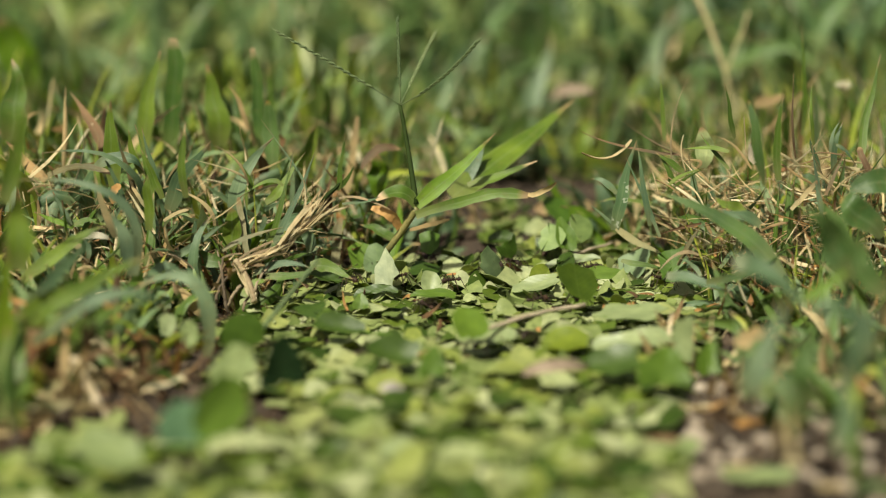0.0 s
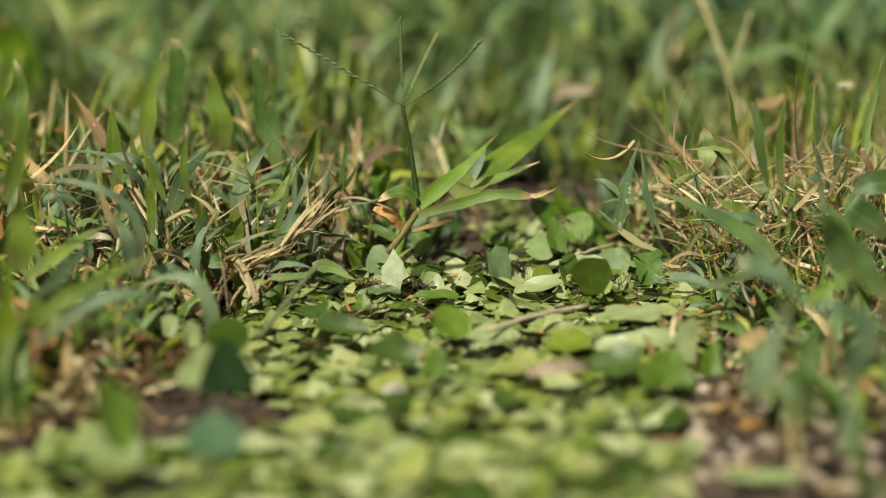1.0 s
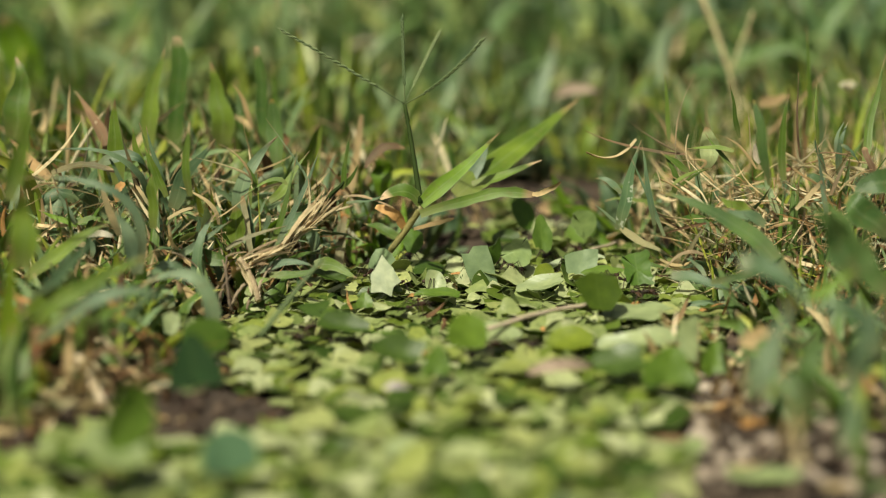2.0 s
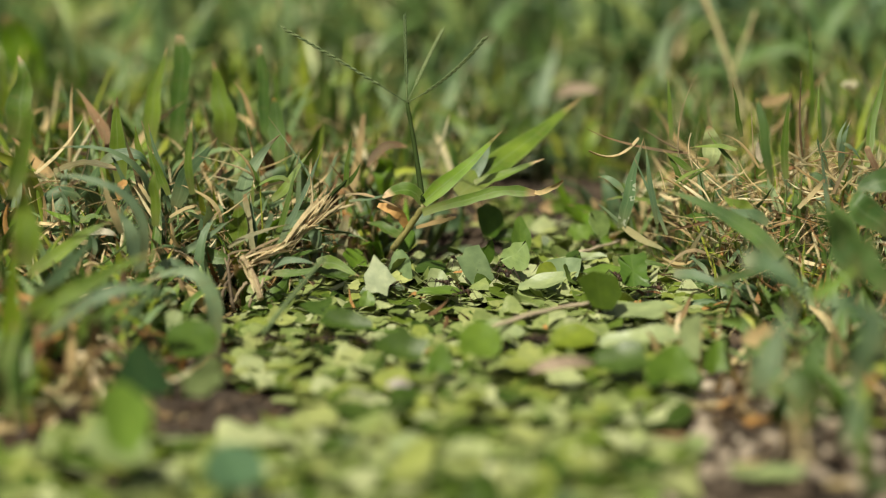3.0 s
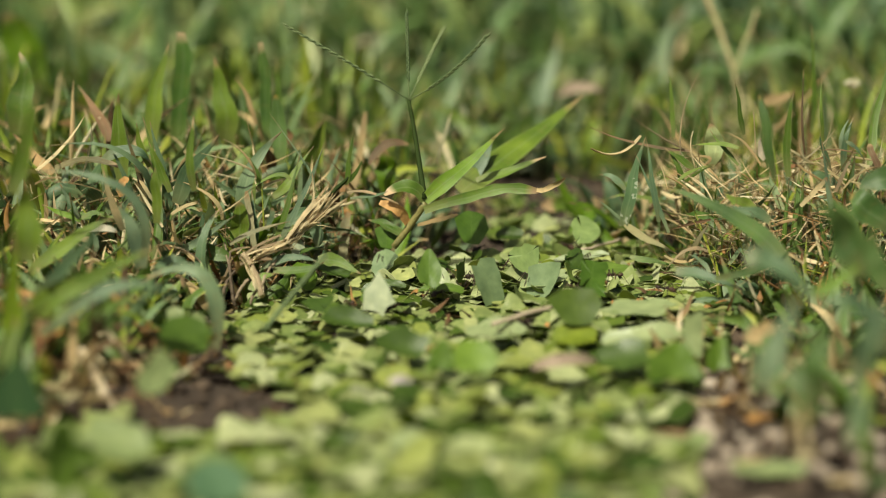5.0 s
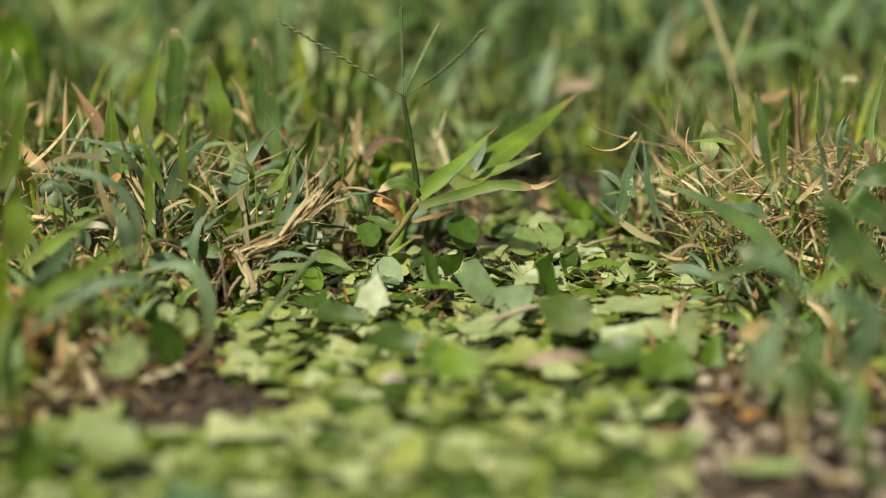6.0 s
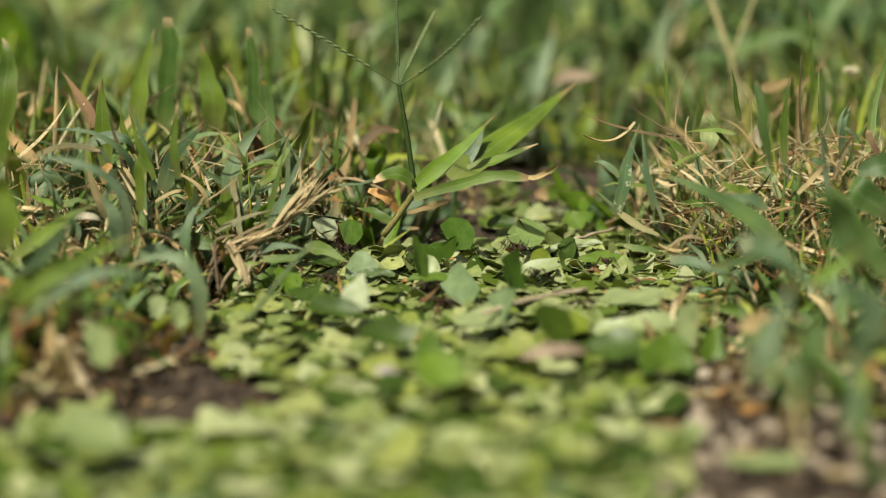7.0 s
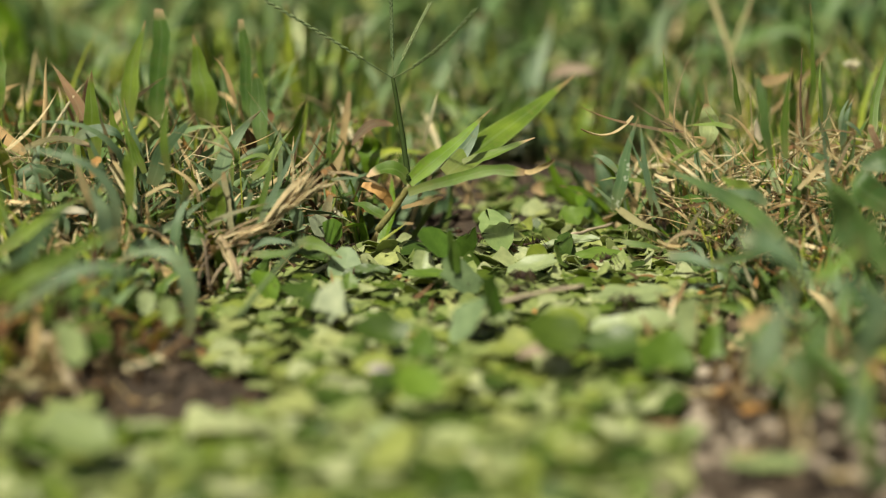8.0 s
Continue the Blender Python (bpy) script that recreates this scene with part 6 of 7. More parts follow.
laid("greyish round leaf piece", "round", (-30.1, -51.0, 6.0), 7.6, 1.09, 0, 55, 10, fresh_side, pale_side, 911, 0.4)
laid("dark green leaf piece bent over", "round", (-11.5, -86.9, 7.0), 15.0, 0.78, 90, 26, 12, deep_side, deep_side, 912, 0.6)
laid("green pointed leaf piece standing up", "tip", (-2.5, -97.2, 8.0), 10.4, 0.86, 0, 66, 6, fresh_side, fresh_side, 913, 0.3)
laid("dark olive leaf piece lying tilted", "round", (42.0, -92.6, 8.0), 14.8, 0.84, 90, 34, -12, deep_side, deep_side, 914, 0.4)
laid("upright pale folded leaf piece", "strip", (59.6, -76.5, 9.0), 14.0, 0.78, 0, 74, 4, pale_side, fresh_side, 915, 0.6)
laid("green pointed leaf piece leaning", "tip", (51.2, -105.3, 8.0), 16.0, 0.91, 0, 58, 18, fresh_side, fresh_side, 916, 0.3)
laid("narrow pale leaf piece lying flat", "strip", (-18.2, -58.4, 5.0), 12.0, 0.30, 90, 8, 3, fresh_side, pale_side, 917, 0.1)
laid("dark green leaf lying bent among the pieces", "half", (-26.8, -61.7, 7.0), 14.6, 0.61, 90, 24, 8, deep_side, fresh_side, 918, 0.5)
laid("dark green leaf lying bent among the pieces", "tip", (-34.2, -40.9, 7.0), 12.5, 0.67, 90, 22, -8, deep_side, fresh_side, 919, 0.5)
laid("pale leaf piece lying flat", "shard", (-9.9, -145.7, 5.0), 11.8, 0.79, 90, 14, 0, pale_side, pale_side, 920, 0.3)
laid("large pale folded leaf piece", "shard", (-67.2, -158.4, 9.0), 17.5, 0.63, 90, 30, 18, pale_side, pale_side, 921, 0.6)
laid("pale leaf piece in the shade of others", "shard", (11.8, -62.6, 5.0), 17.2, 0.62, 90, 16, 0, pale_side, fresh_side, 922, 0.4)
laid("green leaf piece behind others", "shard", (43.6, 55.5, 6.0), 10.3, 1.08, 0, 36, -20, fresh_side, pale_side, 923, 0.5)
laid("green leaf piece in the bare gap", "round", (19.0, 40.6, 8.0), 9.8, 0.67, 90, 34, 0, deep_side, fresh_side, 924, 0.5)
laid("cluster of folded green leaf", "shard", (47.2, 5.6, 6.0), 16.8, 0.55, 90, 24, -6, fresh_side, fresh_side, 925, 0.7)
laid("pale leaf rim in the pile", "moon", (38.6, 14.3, 6.0), 18.7, 0.39, 90, 14, -12, pale_side, fresh_side, 926, 0.3)
laid("green leaf under the plant", "half", (-6.7, 14.1, 5.0), 12.5, 0.59, 90, 24, 0, deep_side, deep_side, 927, 0.5)
laid("pale leaf piece on bare soil", "strip", (62.7, -161.0, 4.0), 18.5, 0.41, 90, 16, 0, pale_side, pale_side, 928, 0.4)
laid("pale leaf piece on bare soil", "shard", (51.4, -141.1, 4.0), 7.6, 0.86, 90, 24, 10, pale_side, fresh_side, 929, 0.4)
laid("small pale leaf piece standing up", "half", (-63.5, -74.0, 9.0), 8.5, 0.63, 0, 68, 0, pale_side, fresh_side, 930, 0.3)
laid("small pale leaf piece standing up", "half", (-70.6, -64.0, 9.0), 6.4, 0.80, 0, 66, 6, pale_side, fresh_side, 931, 0.3)
laid("bright leaf piece at the trail edge", "tip", (64.8, -86.0, 6.0), 10.7, 0.71, 0, 60, 14, fresh_side, fresh_side, 932, 0.3)

# ---- leaf-cutting ants ----
def lump(bm, at, size, turn=(0, 0, 0), cuts=2):
    m = pose(*[c * MM for c in at], *turn) @ Matrix.Diagonal((*[c * MM for c in size], 1))
    bmesh.ops.create_icosphere(bm, subdivisions=cuts, radius=0.5, matrix=m)


def limb(name, points, radii, parent, sides=5):
    v, f = tube_data([[c * MM for c in p] for p in points], [r * MM for r in radii], sides)
    return mesh_part(name, mesh_of(name, v, f), chitin, parent)


def build_ant():
    """Walks along +y; its feet stand on z = 0. About 8 mm long."""
    ant = thing("ant", "reddish-brown leafcutter ant carrying a leaf piece", "ant", "leafcutter ants")
    limb("head", ((0, 1.95, 2.62), (0, 2.1, 2.6), (0, 2.5, 2.52), (0, 3.0, 2.38), (0, 3.4, 2.22), (0, 3.6, 2.12)), (0.2, 0.62, 0.78, 0.7, 0.5, 0.2), ant, 10)
    limb("thorax", ((0, 2.0, 2.45), (0, 1.8, 2.5), (0, 1.3, 2.55), (0, 0.95, 2.45), (0, 0.5, 2.5), (0, 0.1, 2.4), (0, -0.3, 2.42), (0, -0.75, 2.25)), (0.15, 0.36, 0.46, 0.33, 0.38, 0.31, 0.36, 0.14), ant, 8)
    limb("waist", ((0, -0.7, 2.25), (0, -1.0, 2.25), (0, -1.2, 2.2), (0, -1.5, 2.3), (0, -1.8, 2.25)), (0.12, 0.22, 0.13, 0.27, 0.13), ant, 8)
    bm = bmesh.new()
    lump(bm, (0, -2.5, 2.3), (1.1, 1.6, 1.0), (-10, 0, 0), 3)
    part("gaster", bm, chitin, ant)
    for s in (-1, 1):
        for at, to in (((0.6, 2.1, 2.8), (0.8, 1.8, 3.2)), ((0.25, 1.4, 2.85), (0.5, 1.3, 3.5)), ((0.2, 0.5, 2.75), (0.4, 0.3, 3.3)), ((0.2, -0.5, 2.65), (0.35, -1.0, 3.2))):
            limb("spine", ((s * at[0], at[1], at[2] - 0.1), (s * to[0], to[1], to[2])), (0.11, 0.02), ant)
    for s in (-1, 1):
        limb("mandible", ((s * 0.4, 3.4, 2.2), (s * 0.55, 3.9, 2.15), (s * 0.1, 4.2, 2.1)), (0.16, 0.13, 0.04), ant)
        limb("antenna", ((s * 0.45, 3.2, 2.6), (s * 1.3, 3.6, 3.3), (s * 1.8, 4.8, 2.6), (s * 1.9, 5.4, 2.2)), (0.13, 0.11, 0.09, 0.11), ant)
        for y, reach, out in ((1.5, 2.2, 3.4), (0.5, 0.2, 4.0), (-0.3, -2.6, 3.8)):
            hip = Vector((s * 0.35, y, 2.2))
            leg = limb("leg", ((0, 0, 0), (s * 0.45 * out, reach * 0.35, 1.5), (s * 0.85 * out, reach * 0.85, -1.2), (s * out, reach * 1.1, -2.2)), (0.17, 0.14, 0.1, 0.06), ant)
            leg.location = hip * MM
    return ant


leaf_tone = lambda name, a, b, rough=0.5, share=0.3: leaf_material(name, ((0.0, a), (1.0, b)), False, rough, share)
carried_strip = leaf_tone("carried_strip_leaf", (0.15, 0.25, 0.03), (0.19, 0.3, 0.045), 0.5, 0.4)
carried_dark2 = leaf_tone("carried_deep_green_leaf", (0.13, 0.23, 0.03), (0.17, 0.28, 0.045), 0.5, 0.4)
carried_mid = leaf_tone("carried_mid_green_leaf", (0.28, 0.44, 0.07), (0.36, 0.52, 0.1), 0.5, 0.5)
carried_olive = leaf_tone("carried_olive_leaf", (0.09, 0.15, 0.012), (0.115, 0.18, 0.016), 0.5, 0.4)
carried_pale2 = leaf_tone("carried_light_green_leaf", (0.24, 0.36, 0.1), (0.34, 0.45, 0.17))
carried_soft = leaf_tone("carried_soft_green_leaf", (0.54, 0.63, 0.3), (0.6, 0.68, 0.37))
carried_yellow = leaf_tone("carried_yellow_green_leaf", (0.18, 0.3, 0.03), (0.25, 0.37, 0.05))
CARRIED = {
    "pale_star": ("pale green leaf piece with a torn star-like edge, held upright", leaf_piece_mesh("carried_leaf", "star", 12.4, 501, 0.14, (carried_pale, carried_pale), 28, 0.91)),
    "grey_green": ("greyish-green rounded leaf piece carried upright", leaf_piece_mesh("carried_leaf", "drop", 11.3, 502, 0.14, (carried_blue, carried_blue), 28, 1.11)),
    "green_disc": ("round green leaf disc held high", leaf_piece_mesh("carried_leaf", "half", 10.0, 503, 0.14, (carried_yellow, carried_soft), 28, 0.88)),
    "notched_strip": ("green notched leaf strip held upright", leaf_piece_mesh("carried_leaf", "notched", 13.5, 504, 0.14, (carried_blue, carried_strip), 28, 1.00)),
    "dark_round": ("large dark green rounded leaf piece", leaf_piece_mesh("carried_leaf", "half", 11.3, 505, 0.14, (carried_olive, carried_olive), 28, 1.37)),
    "shield": ("bluish-green shield-shaped leaf piece", leaf_piece_mesh("carried_leaf", "fan", 13.3, 506, 0.14, (carried_blue, carried_dark2), 28, 0.90)),
    "bright_strip": ("bright green narrow leaf piece", leaf_piece_mesh("carried_leaf", "strip", 13.2, 507, 0.14, (carried_green, carried_green), 28, 1.39)),
    "yellow_green": ("yellow-green leaf piece carried low", leaf_piece_mesh("carried_leaf", "round", 10.2, 508, 0.14, (carried_yellow, carried_yellow), 28, 1.20)),
    "bright_wing": ("light green wing-shaped leaf piece held over an ant", leaf_piece_mesh("carried_leaf", "moon", 9.8, 509, 0.14, (carried_pale2, carried_green), 28, 1.71)),
    "arched": ("arched green leaf piece carried flat over an ant", leaf_piece_mesh("carried_leaf", "moon", 11.2, 510, 0.14, (carried_green, carried_pale2), 28, 1.32)),
    "narrow_tip": ("narrow pointed green leaf tip held upright", leaf_piece_mesh("carried_leaf", "tip", 14.2, 511, 0.14, (carried_dark2, carried_green), 28, 0.64)),
    "far_pale": ("pale leaf piece moving over bare soil", leaf_piece_mesh("carried_leaf", "moon", 9.3, 512, 0.14, (carried_pale2, carried_pale), 28, 2.12)),
    "far_disc": ("round pale green leaf disc", leaf_piece_mesh("carried_leaf", "half", 11.2, 513, 0.14, (carried_green, carried_pale2), 28, 1.02)),
    "left_pale": ("pale leaf piece climbing between grass stems", leaf_piece_mesh("carried_leaf", "half", 7.0, 514, 0.14, (carried_pale, carried_pale2), 28, 1.14)),
    "left_round": ("rounded green leaf piece among grass stems", leaf_piece_mesh("carried_leaf", "half", 8.0, 515, 0.14, (carried_green, carried_pale2), 28, 1.05)),
    "fg_dark": ("dark green pointed leaf piece held upright", leaf_piece_mesh("carried_leaf", "tip", 18.3, 516, 0.14, (carried_dark, carried_dark), 28, 0.71)),
    "fg_green": ("yellow-green leaf piece with a pale end", leaf_piece_mesh("carried_leaf", "half", 15.1, 517, 0.14, (carried_mid, carried_mid), 28, 0.87)),
    "fg_blue": ("bluish-green leaf piece carried low over the pieces", leaf_piece_mesh("carried_leaf", "round", 10.8, 518, 0.14, (carried_teal, carried_teal), 28, 1.10)),
    "fg_pale_round": ("pale green rounded leaf piece", leaf_piece_mesh("carried_leaf", "half", 12.2, 519, 0.14, (carried_soft, carried_soft), 28, 0.73)),
    "fg_shade": ("green leaf piece in the shade of the grass", leaf_piece_mesh("carried_leaf", "round", 9.8, 520, 0.14, (carried_dark2, carried_dark2), 28, 1.30)),
}
carried_leaves, carriers = {}, {}
ant_model = build_ant()
for key, (label, me) in CARRIED.items():
    carried_leaves[key] = tagged(new("carried_leaf", me), label, "leaf piece", "leaf pieces carried by ants")
    carriers[key] = ant_model if not carriers else copy_thing(ant_model, pose(0, 0, 0))
bare_ants = []
for _ in range(12):
    bare_ants.append(tagged(copy_thing(ant_model, pose(0, 0, 0)), "reddish-brown leafcutter ant walking without a load"))

# ---- what moves ----
def gait(ant, places, beat):
    """Swing the six legs in two sets of three while the ant walks."""
    legs = [o for o in ant.children if o.name.startswith("leg")]
    for n, leg in enumerate(legs):
        home, rows = leg.location.copy(), []
        side = 1 if home.x > 0 else -1
        for k in range(81):
            phase = 2 * math.pi * (k * 0.1 * beat) + (math.pi if n % 2 else 0) + n * 0.2
            rows.append((k * 0.1, Matrix.Translation(home) @ pose(0, 0, 0, 6 * max(math.cos(phase), 0), 0, side * 13 * math.sin(phase))))
        walk(leg, rows)


def trail_top(x, y):
    return ground_height(x, y) + 0.0055


def carry(key, heading, tall, rows):
    """An ant and the leaf piece in its jaws. Rows: seconds, the leaf's centre in millimetres, its turn, lean and tilt in degrees."""
    leaf_rows, ant_rows = [], []
    heading = 180 + (heading - 180) * 0.4
    ahead = Vector((-math.sin(radians(heading)), math.cos(radians(heading)), 0))
    for t, x, y, z, turn, lean, tilt in rows:
        c = Vector((x, y, z)) * MM
        leaf_rows.append((t, Matrix.Translation(c) @ Matrix.Rotation(radians(turn), 4, "Z") @ Matrix.Rotation(radians(lean), 4, "Y") @ Matrix.Rotation(radians(90 - tilt), 4, "X")))
        low = c + Vector((-math.sin(radians(lean)), 0, 0)) * tall * 0.35 * MM - ahead * 5.8 * MM
        ant_rows.append((t, Matrix.Translation((low.x, low.y, trail_top(low.x, low.y))) @ pose(0, 0, 0, 0, 0, heading + turn * 0.25)))
    walk(carried_leaves[key], leaf_rows)
    walk(carriers[key], ant_rows)
    gait(carriers[key], ant_rows, 1.7 + 0.07 * (len(key) % 9))


def roam(rows):
    ant = bare_ants[roam.used]
    roam.used += 1
    out = []
    for n, (t, x, y) in enumerate(rows):
        a, b = rows[max(n - 1, 0)], rows[min(n + 1, len(rows) - 1)]
        turn = math.degrees(math.atan2(-(b[1] - a[1]), b[2] - a[2]))
        if out:
            turn = out[-1][1] + max(min((turn - out[-1][1] + 180) % 360 - 180, 80), -80)
        out.append((t, turn, x * MM, y * MM))
    walk(ant, [(t, Matrix.Translation((x, y, trail_top(x, y))) @ pose(0, 0, 0, 0, 0, turn)) for t, turn, x, y in out])
    gait(ant, out, 2.3)


roam.used = 0


def motions():
    carry("pale_star", 120, 12.4, [
        (0, -16.1, -5.5, 9.9, -33, -18, 18), (0.4, -14.5, -6.3, 10.1, -33, -12, 16), (0.8, -14.4, -6.9, 9.9, -25, -12, 18), (1.2, -14.5, -6.1, 10.1, -22, -12, 16), (1.6, -15.8, -10.8, 9.8, -15, -12, 20), (2.8, -19.6, -20.2, 10.3, -12, -15, 16), (3.2, -20.6, -23.0, 10.8, -0, -12, 16), (3.6, -23.6, -37.0, 11.2, -0, -5, 16), (4, -21.8, -33.6, 10.3, -25, -18, 16), (4.4, -21.2, -35.3, 9.9, -19, -20, 21), (4.7, -19.9, -42.0, 10.2, -21, -12, 16), (5.8, -18.7, -43.7, 9.8, -0, 10, 25), (6.2, -18.8, -41.7, 8.6, -17, 0, 43), (6.6, -22.4, -51.7, 10.2, -22, 10, 16), (7, -21.1, -54.1, 9.8, -27, 5, 25), (7.3, -23.2, -53.3, 9.4, -31, 5, 33), (7.7, -22.3, -51.9, 8.3, -17, 0, 48), (8, -24.8, -63.6, 10.2, -23, 10, 18)])
    carry("grey_green", 235, 11.3, [
        (0, -19.9, 16.4, 6.7, -15, -10, 16), (0.4, -19.7, 17.2, 6.2, -1, -5, 24), (0.8, -19.4, 17.7, 6.2, -0, 0, 24), (1.2, -20.0, 17.5, 6.2, -3, 0, 24), (1.6, -20.4, 13.5, 6.4, -8, 0, 21), (2.8, -15.0, 3.4, 7.0, -39, -12, 16), (3.2, -14.6, 5.8, 6.4, -39, -15, 23), (3.6, -16.5, -1.4, 7.0, -16, -12, 16), (4, -15.6, 4.9, 5.5, -0, -30, 40), (4.4, -19.0, 16.3, 4.8, -0, -20, 48), (4.7, -20.2, 15.4, 4.9, -7, -20, 47), (5.8, -16.7, -1.8, 5.8, -9, 8, 35), (6.2, -17.2, -6.6, 5.5, -20, 5, 42), (6.6, -20.5, -6.9, 6.2, -33, 10, 31), (7, -22.2, -12.4, 6.2, -4, 8, 33), (7.3, -22.9, -12.9, 6.1, -8, 5, 33), (7.7, -23.4, -10.3, 5.5, -8, 0, 44), (8, -25.1, -12.2, 6.1, -11, 10, 34)])
    carry("green_disc", 150, 9.6, [
        (0, -25.3, 22.3, 6.7, 0, 0, 16), (0.4, -32.7, 27.7, 5.5, 0, 5, 18), (0.8, -29.0, 21.4, 6.2, 43, 0, 16), (1.2, -27.3, 33.4, 5.5, 40, 5, 16), (1.6, -29.1, 40.2, 4.9, 4, 0, 31), (2.8, -28.5, 21.5, 5.0, 41, 0, 34), (3.2, -29.8, 18.7, 5.0, 42, 0, 34), (3.6, -32.4, 17.1, 5.0, 42, 0, 35), (4, -37.0, 11.7, 5.0, 35, 0, 35), (4.4, -43.8, 1.9, 5.2, 28, 5, 34), (4.7, -43.8, -0.7, 5.0, 37, 5, 37), (5.8, -38.4, -8.5, 5.0, 31, 5, 39), (6.6, -40.2, -13.5, 5.2, 28, 5, 37), (7.2, -43.0, -24.8, 5.2, 35, 5, 40), (8, -45.0, -31.0, 5.2, 37, 5, 42)])
    carry("notched_strip", 230, 13.3, [
        (0, 14.8, 7.7, 6.7, 66, -38, 18), (0.4, 12.0, 12.9, 6.7, 0, -22, 32), (0.8, 15.9, 7.7, 7.8, 36, 0, 16), (1.2, 15.3, 2.6, 7.7, 37, 2, 16), (1.6, 10.5, 3.7, 7.6, 0, -15, 17), (2.8, 8.8, 0.3, 7.9, 34, -18, 16), (3.2, 7.1, 1.9, 7.4, 17, -25, 22), (3.6, 8.4, 3.3, 7.4, 33, -12, 21), (4, 12.7, -0.1, 8.1, 51, 3, 16), (4.4, 10.9, -5.3, 8.4, 35, 0, 16), (4.7, 10.4, -13.2, 8.0, 32, -5, 16), (5.8, 9.5, -21.3, 7.5, 41, -18, 25), (6.2, 7.7, -23.9, 7.4, 14, -30, 27), (6.6, 6.2, -25.9, 7.7, 3, -20, 21), (7, 5.3, -33.3, 7.2, 0, -50, 50), (7.3, 7.6, -31.7, 7.1, 30, -25, 35), (7.7, 9.3, -30.8, 7.7, 50, -5, 25), (8, 6.6, -28.8, 7.4, 57, -38, 31)])
    carry("dark_round", 140, 10.9, [
        (0, 36.5, -33.5, 12.7, 32, 12, 34), (0.4, 37.7, -32.5, 13.4, 21, 8, 20), (0.8, 38.3, -31.5, 14.0, 47, -12, 16), (1.2, 40.6, -30.5, 13.7, 16, 5, 16), (1.6, 40.3, -40.2, 13.2, 20, 0, 22), (2.8, 39.4, -49.5, 13.1, 33, 12, 25), (3.2, 39.7, -45.3, 13.1, 29, 0, 24), (3.6, 41.7, -49.3, 13.5, 35, 0, 16), (4, 38.4, -49.5, 13.0, 0, 0, 25), (4.4, 35.6, -59.2, 13.2, 39, -10, 20), (4.7, 33.2, -62.8, 12.5, 24, -10, 35), (5.8, 29.6, -71.0, 12.4, 0, 0, 37), (6.2, 29.3, -82.4, 13.0, 0, 8, 22), (6.6, 22.6, -100.2, 13.6, 16, 20, 16), (7, 26.3, -90.5, 12.4, 45, 10, 34), (7.3, 27.9, -89.0, 11.9, 25, 0, 41), (7.7, 27.2, -94.2, 11.8, 28, 0, 43), (8, 27.2, -98.0, 11.6, 17, 0, 46)])
    carry("shield", 215, 13.0, [
        (0, 57.5, 14.9, 5.9, -35, 0, 42), (0.8, 50.9, 15.0, 6.0, -0, 20, 40), (1.2, 51.2, 20.0, 6.2, -9, 15, 37), (1.6, 45.7, 18.4, 6.4, -10, 15, 35), (2.8, 33.8, -3.5, 6.9, -0, 30, 31), (3.2, 31.0, 4.4, 6.0, -27, 15, 42), (3.6, 25.5, -19.4, 8.3, -43, 8, 16), (4, 22.6, -16.9, 7.6, -40, 5, 16), (4.4, 24.9, -16.4, 8.6, -65, 8, 16), (4.7, 26.0, -12.8, 7.7, -56, 12, 16), (5.8, 21.6, -32.3, 7.1, -3, 30, 31), (6.2, 14.7, -51.3, 8.2, -45, 18, 16), (6.6, 16.0, -38.0, 5.8, -23, 15, 50), (7, 14.9, -58.8, 7.9, -61, 10, 23), (7.3, 15.1, -51.2, 6.8, -64, 5, 39), (7.7, 12.2, -47.6, 7.0, -64, 0, 37), (8, 7.8, -70.6, 7.3, -53, 0, 35)])
    carry("bright_strip", 245, 10.3, [
        (0, 65.6, -12.1, 12.3, 0, 0, 38), (1.6, 54.6, -15.5, 12.3, 6, 0, 39), (4, 43.2, -22.3, 11.9, 12, 20, 45), (4.4, 37.8, -23.8, 12.2, 39, 20, 40), (4.7, 40.9, -25.5, 11.6, 0, 25, 48), (5.8, 27.2, -35.9, 13.1, 55, 5, 18), (6.2, 26.4, -36.4, 13.0, 47, 5, 19), (6.6, 21.5, -37.3, 13.0, 42, 10, 21), (7, 18.5, -41.3, 13.2, 51, 5, 16), (7.3, 19.5, -51.1, 13.3, 50, 5, 16), (7.7, 17.5, -60.0, 12.5, 40, 5, 29), (8, 13.4, -71.4, 13.2, 60, 2, 16)])
    carry("yellow_green", 120, 8.8, [
        (0, 6.5, -72.6, 11.5, 36, 0, 36), (0.4, 1.2, -68.1, 11.5, 18, 15, 39), (0.8, 1.1, -73.4, 12.0, 39, 0, 26), (1.2, 1.6, -69.1, 11.4, 19, 20, 39), (1.6, 3.1, -76.9, 12.2, 22, 10, 17), (2.8, 6.6, -91.7, 12.4, 14, 10, 16), (3.2, 7.1, -96.3, 12.5, 0, 0, 16), (3.6, 7.2, -99.7, 11.9, 0, 0, 26), (4.7, 5.8, -104.1, 11.1, 8, 0, 42), (6.5, 1.2, -117.8, 10.8, 20, 0, 45), (8, -3.0, -131.6, 10.5, 29, 0, 49)])
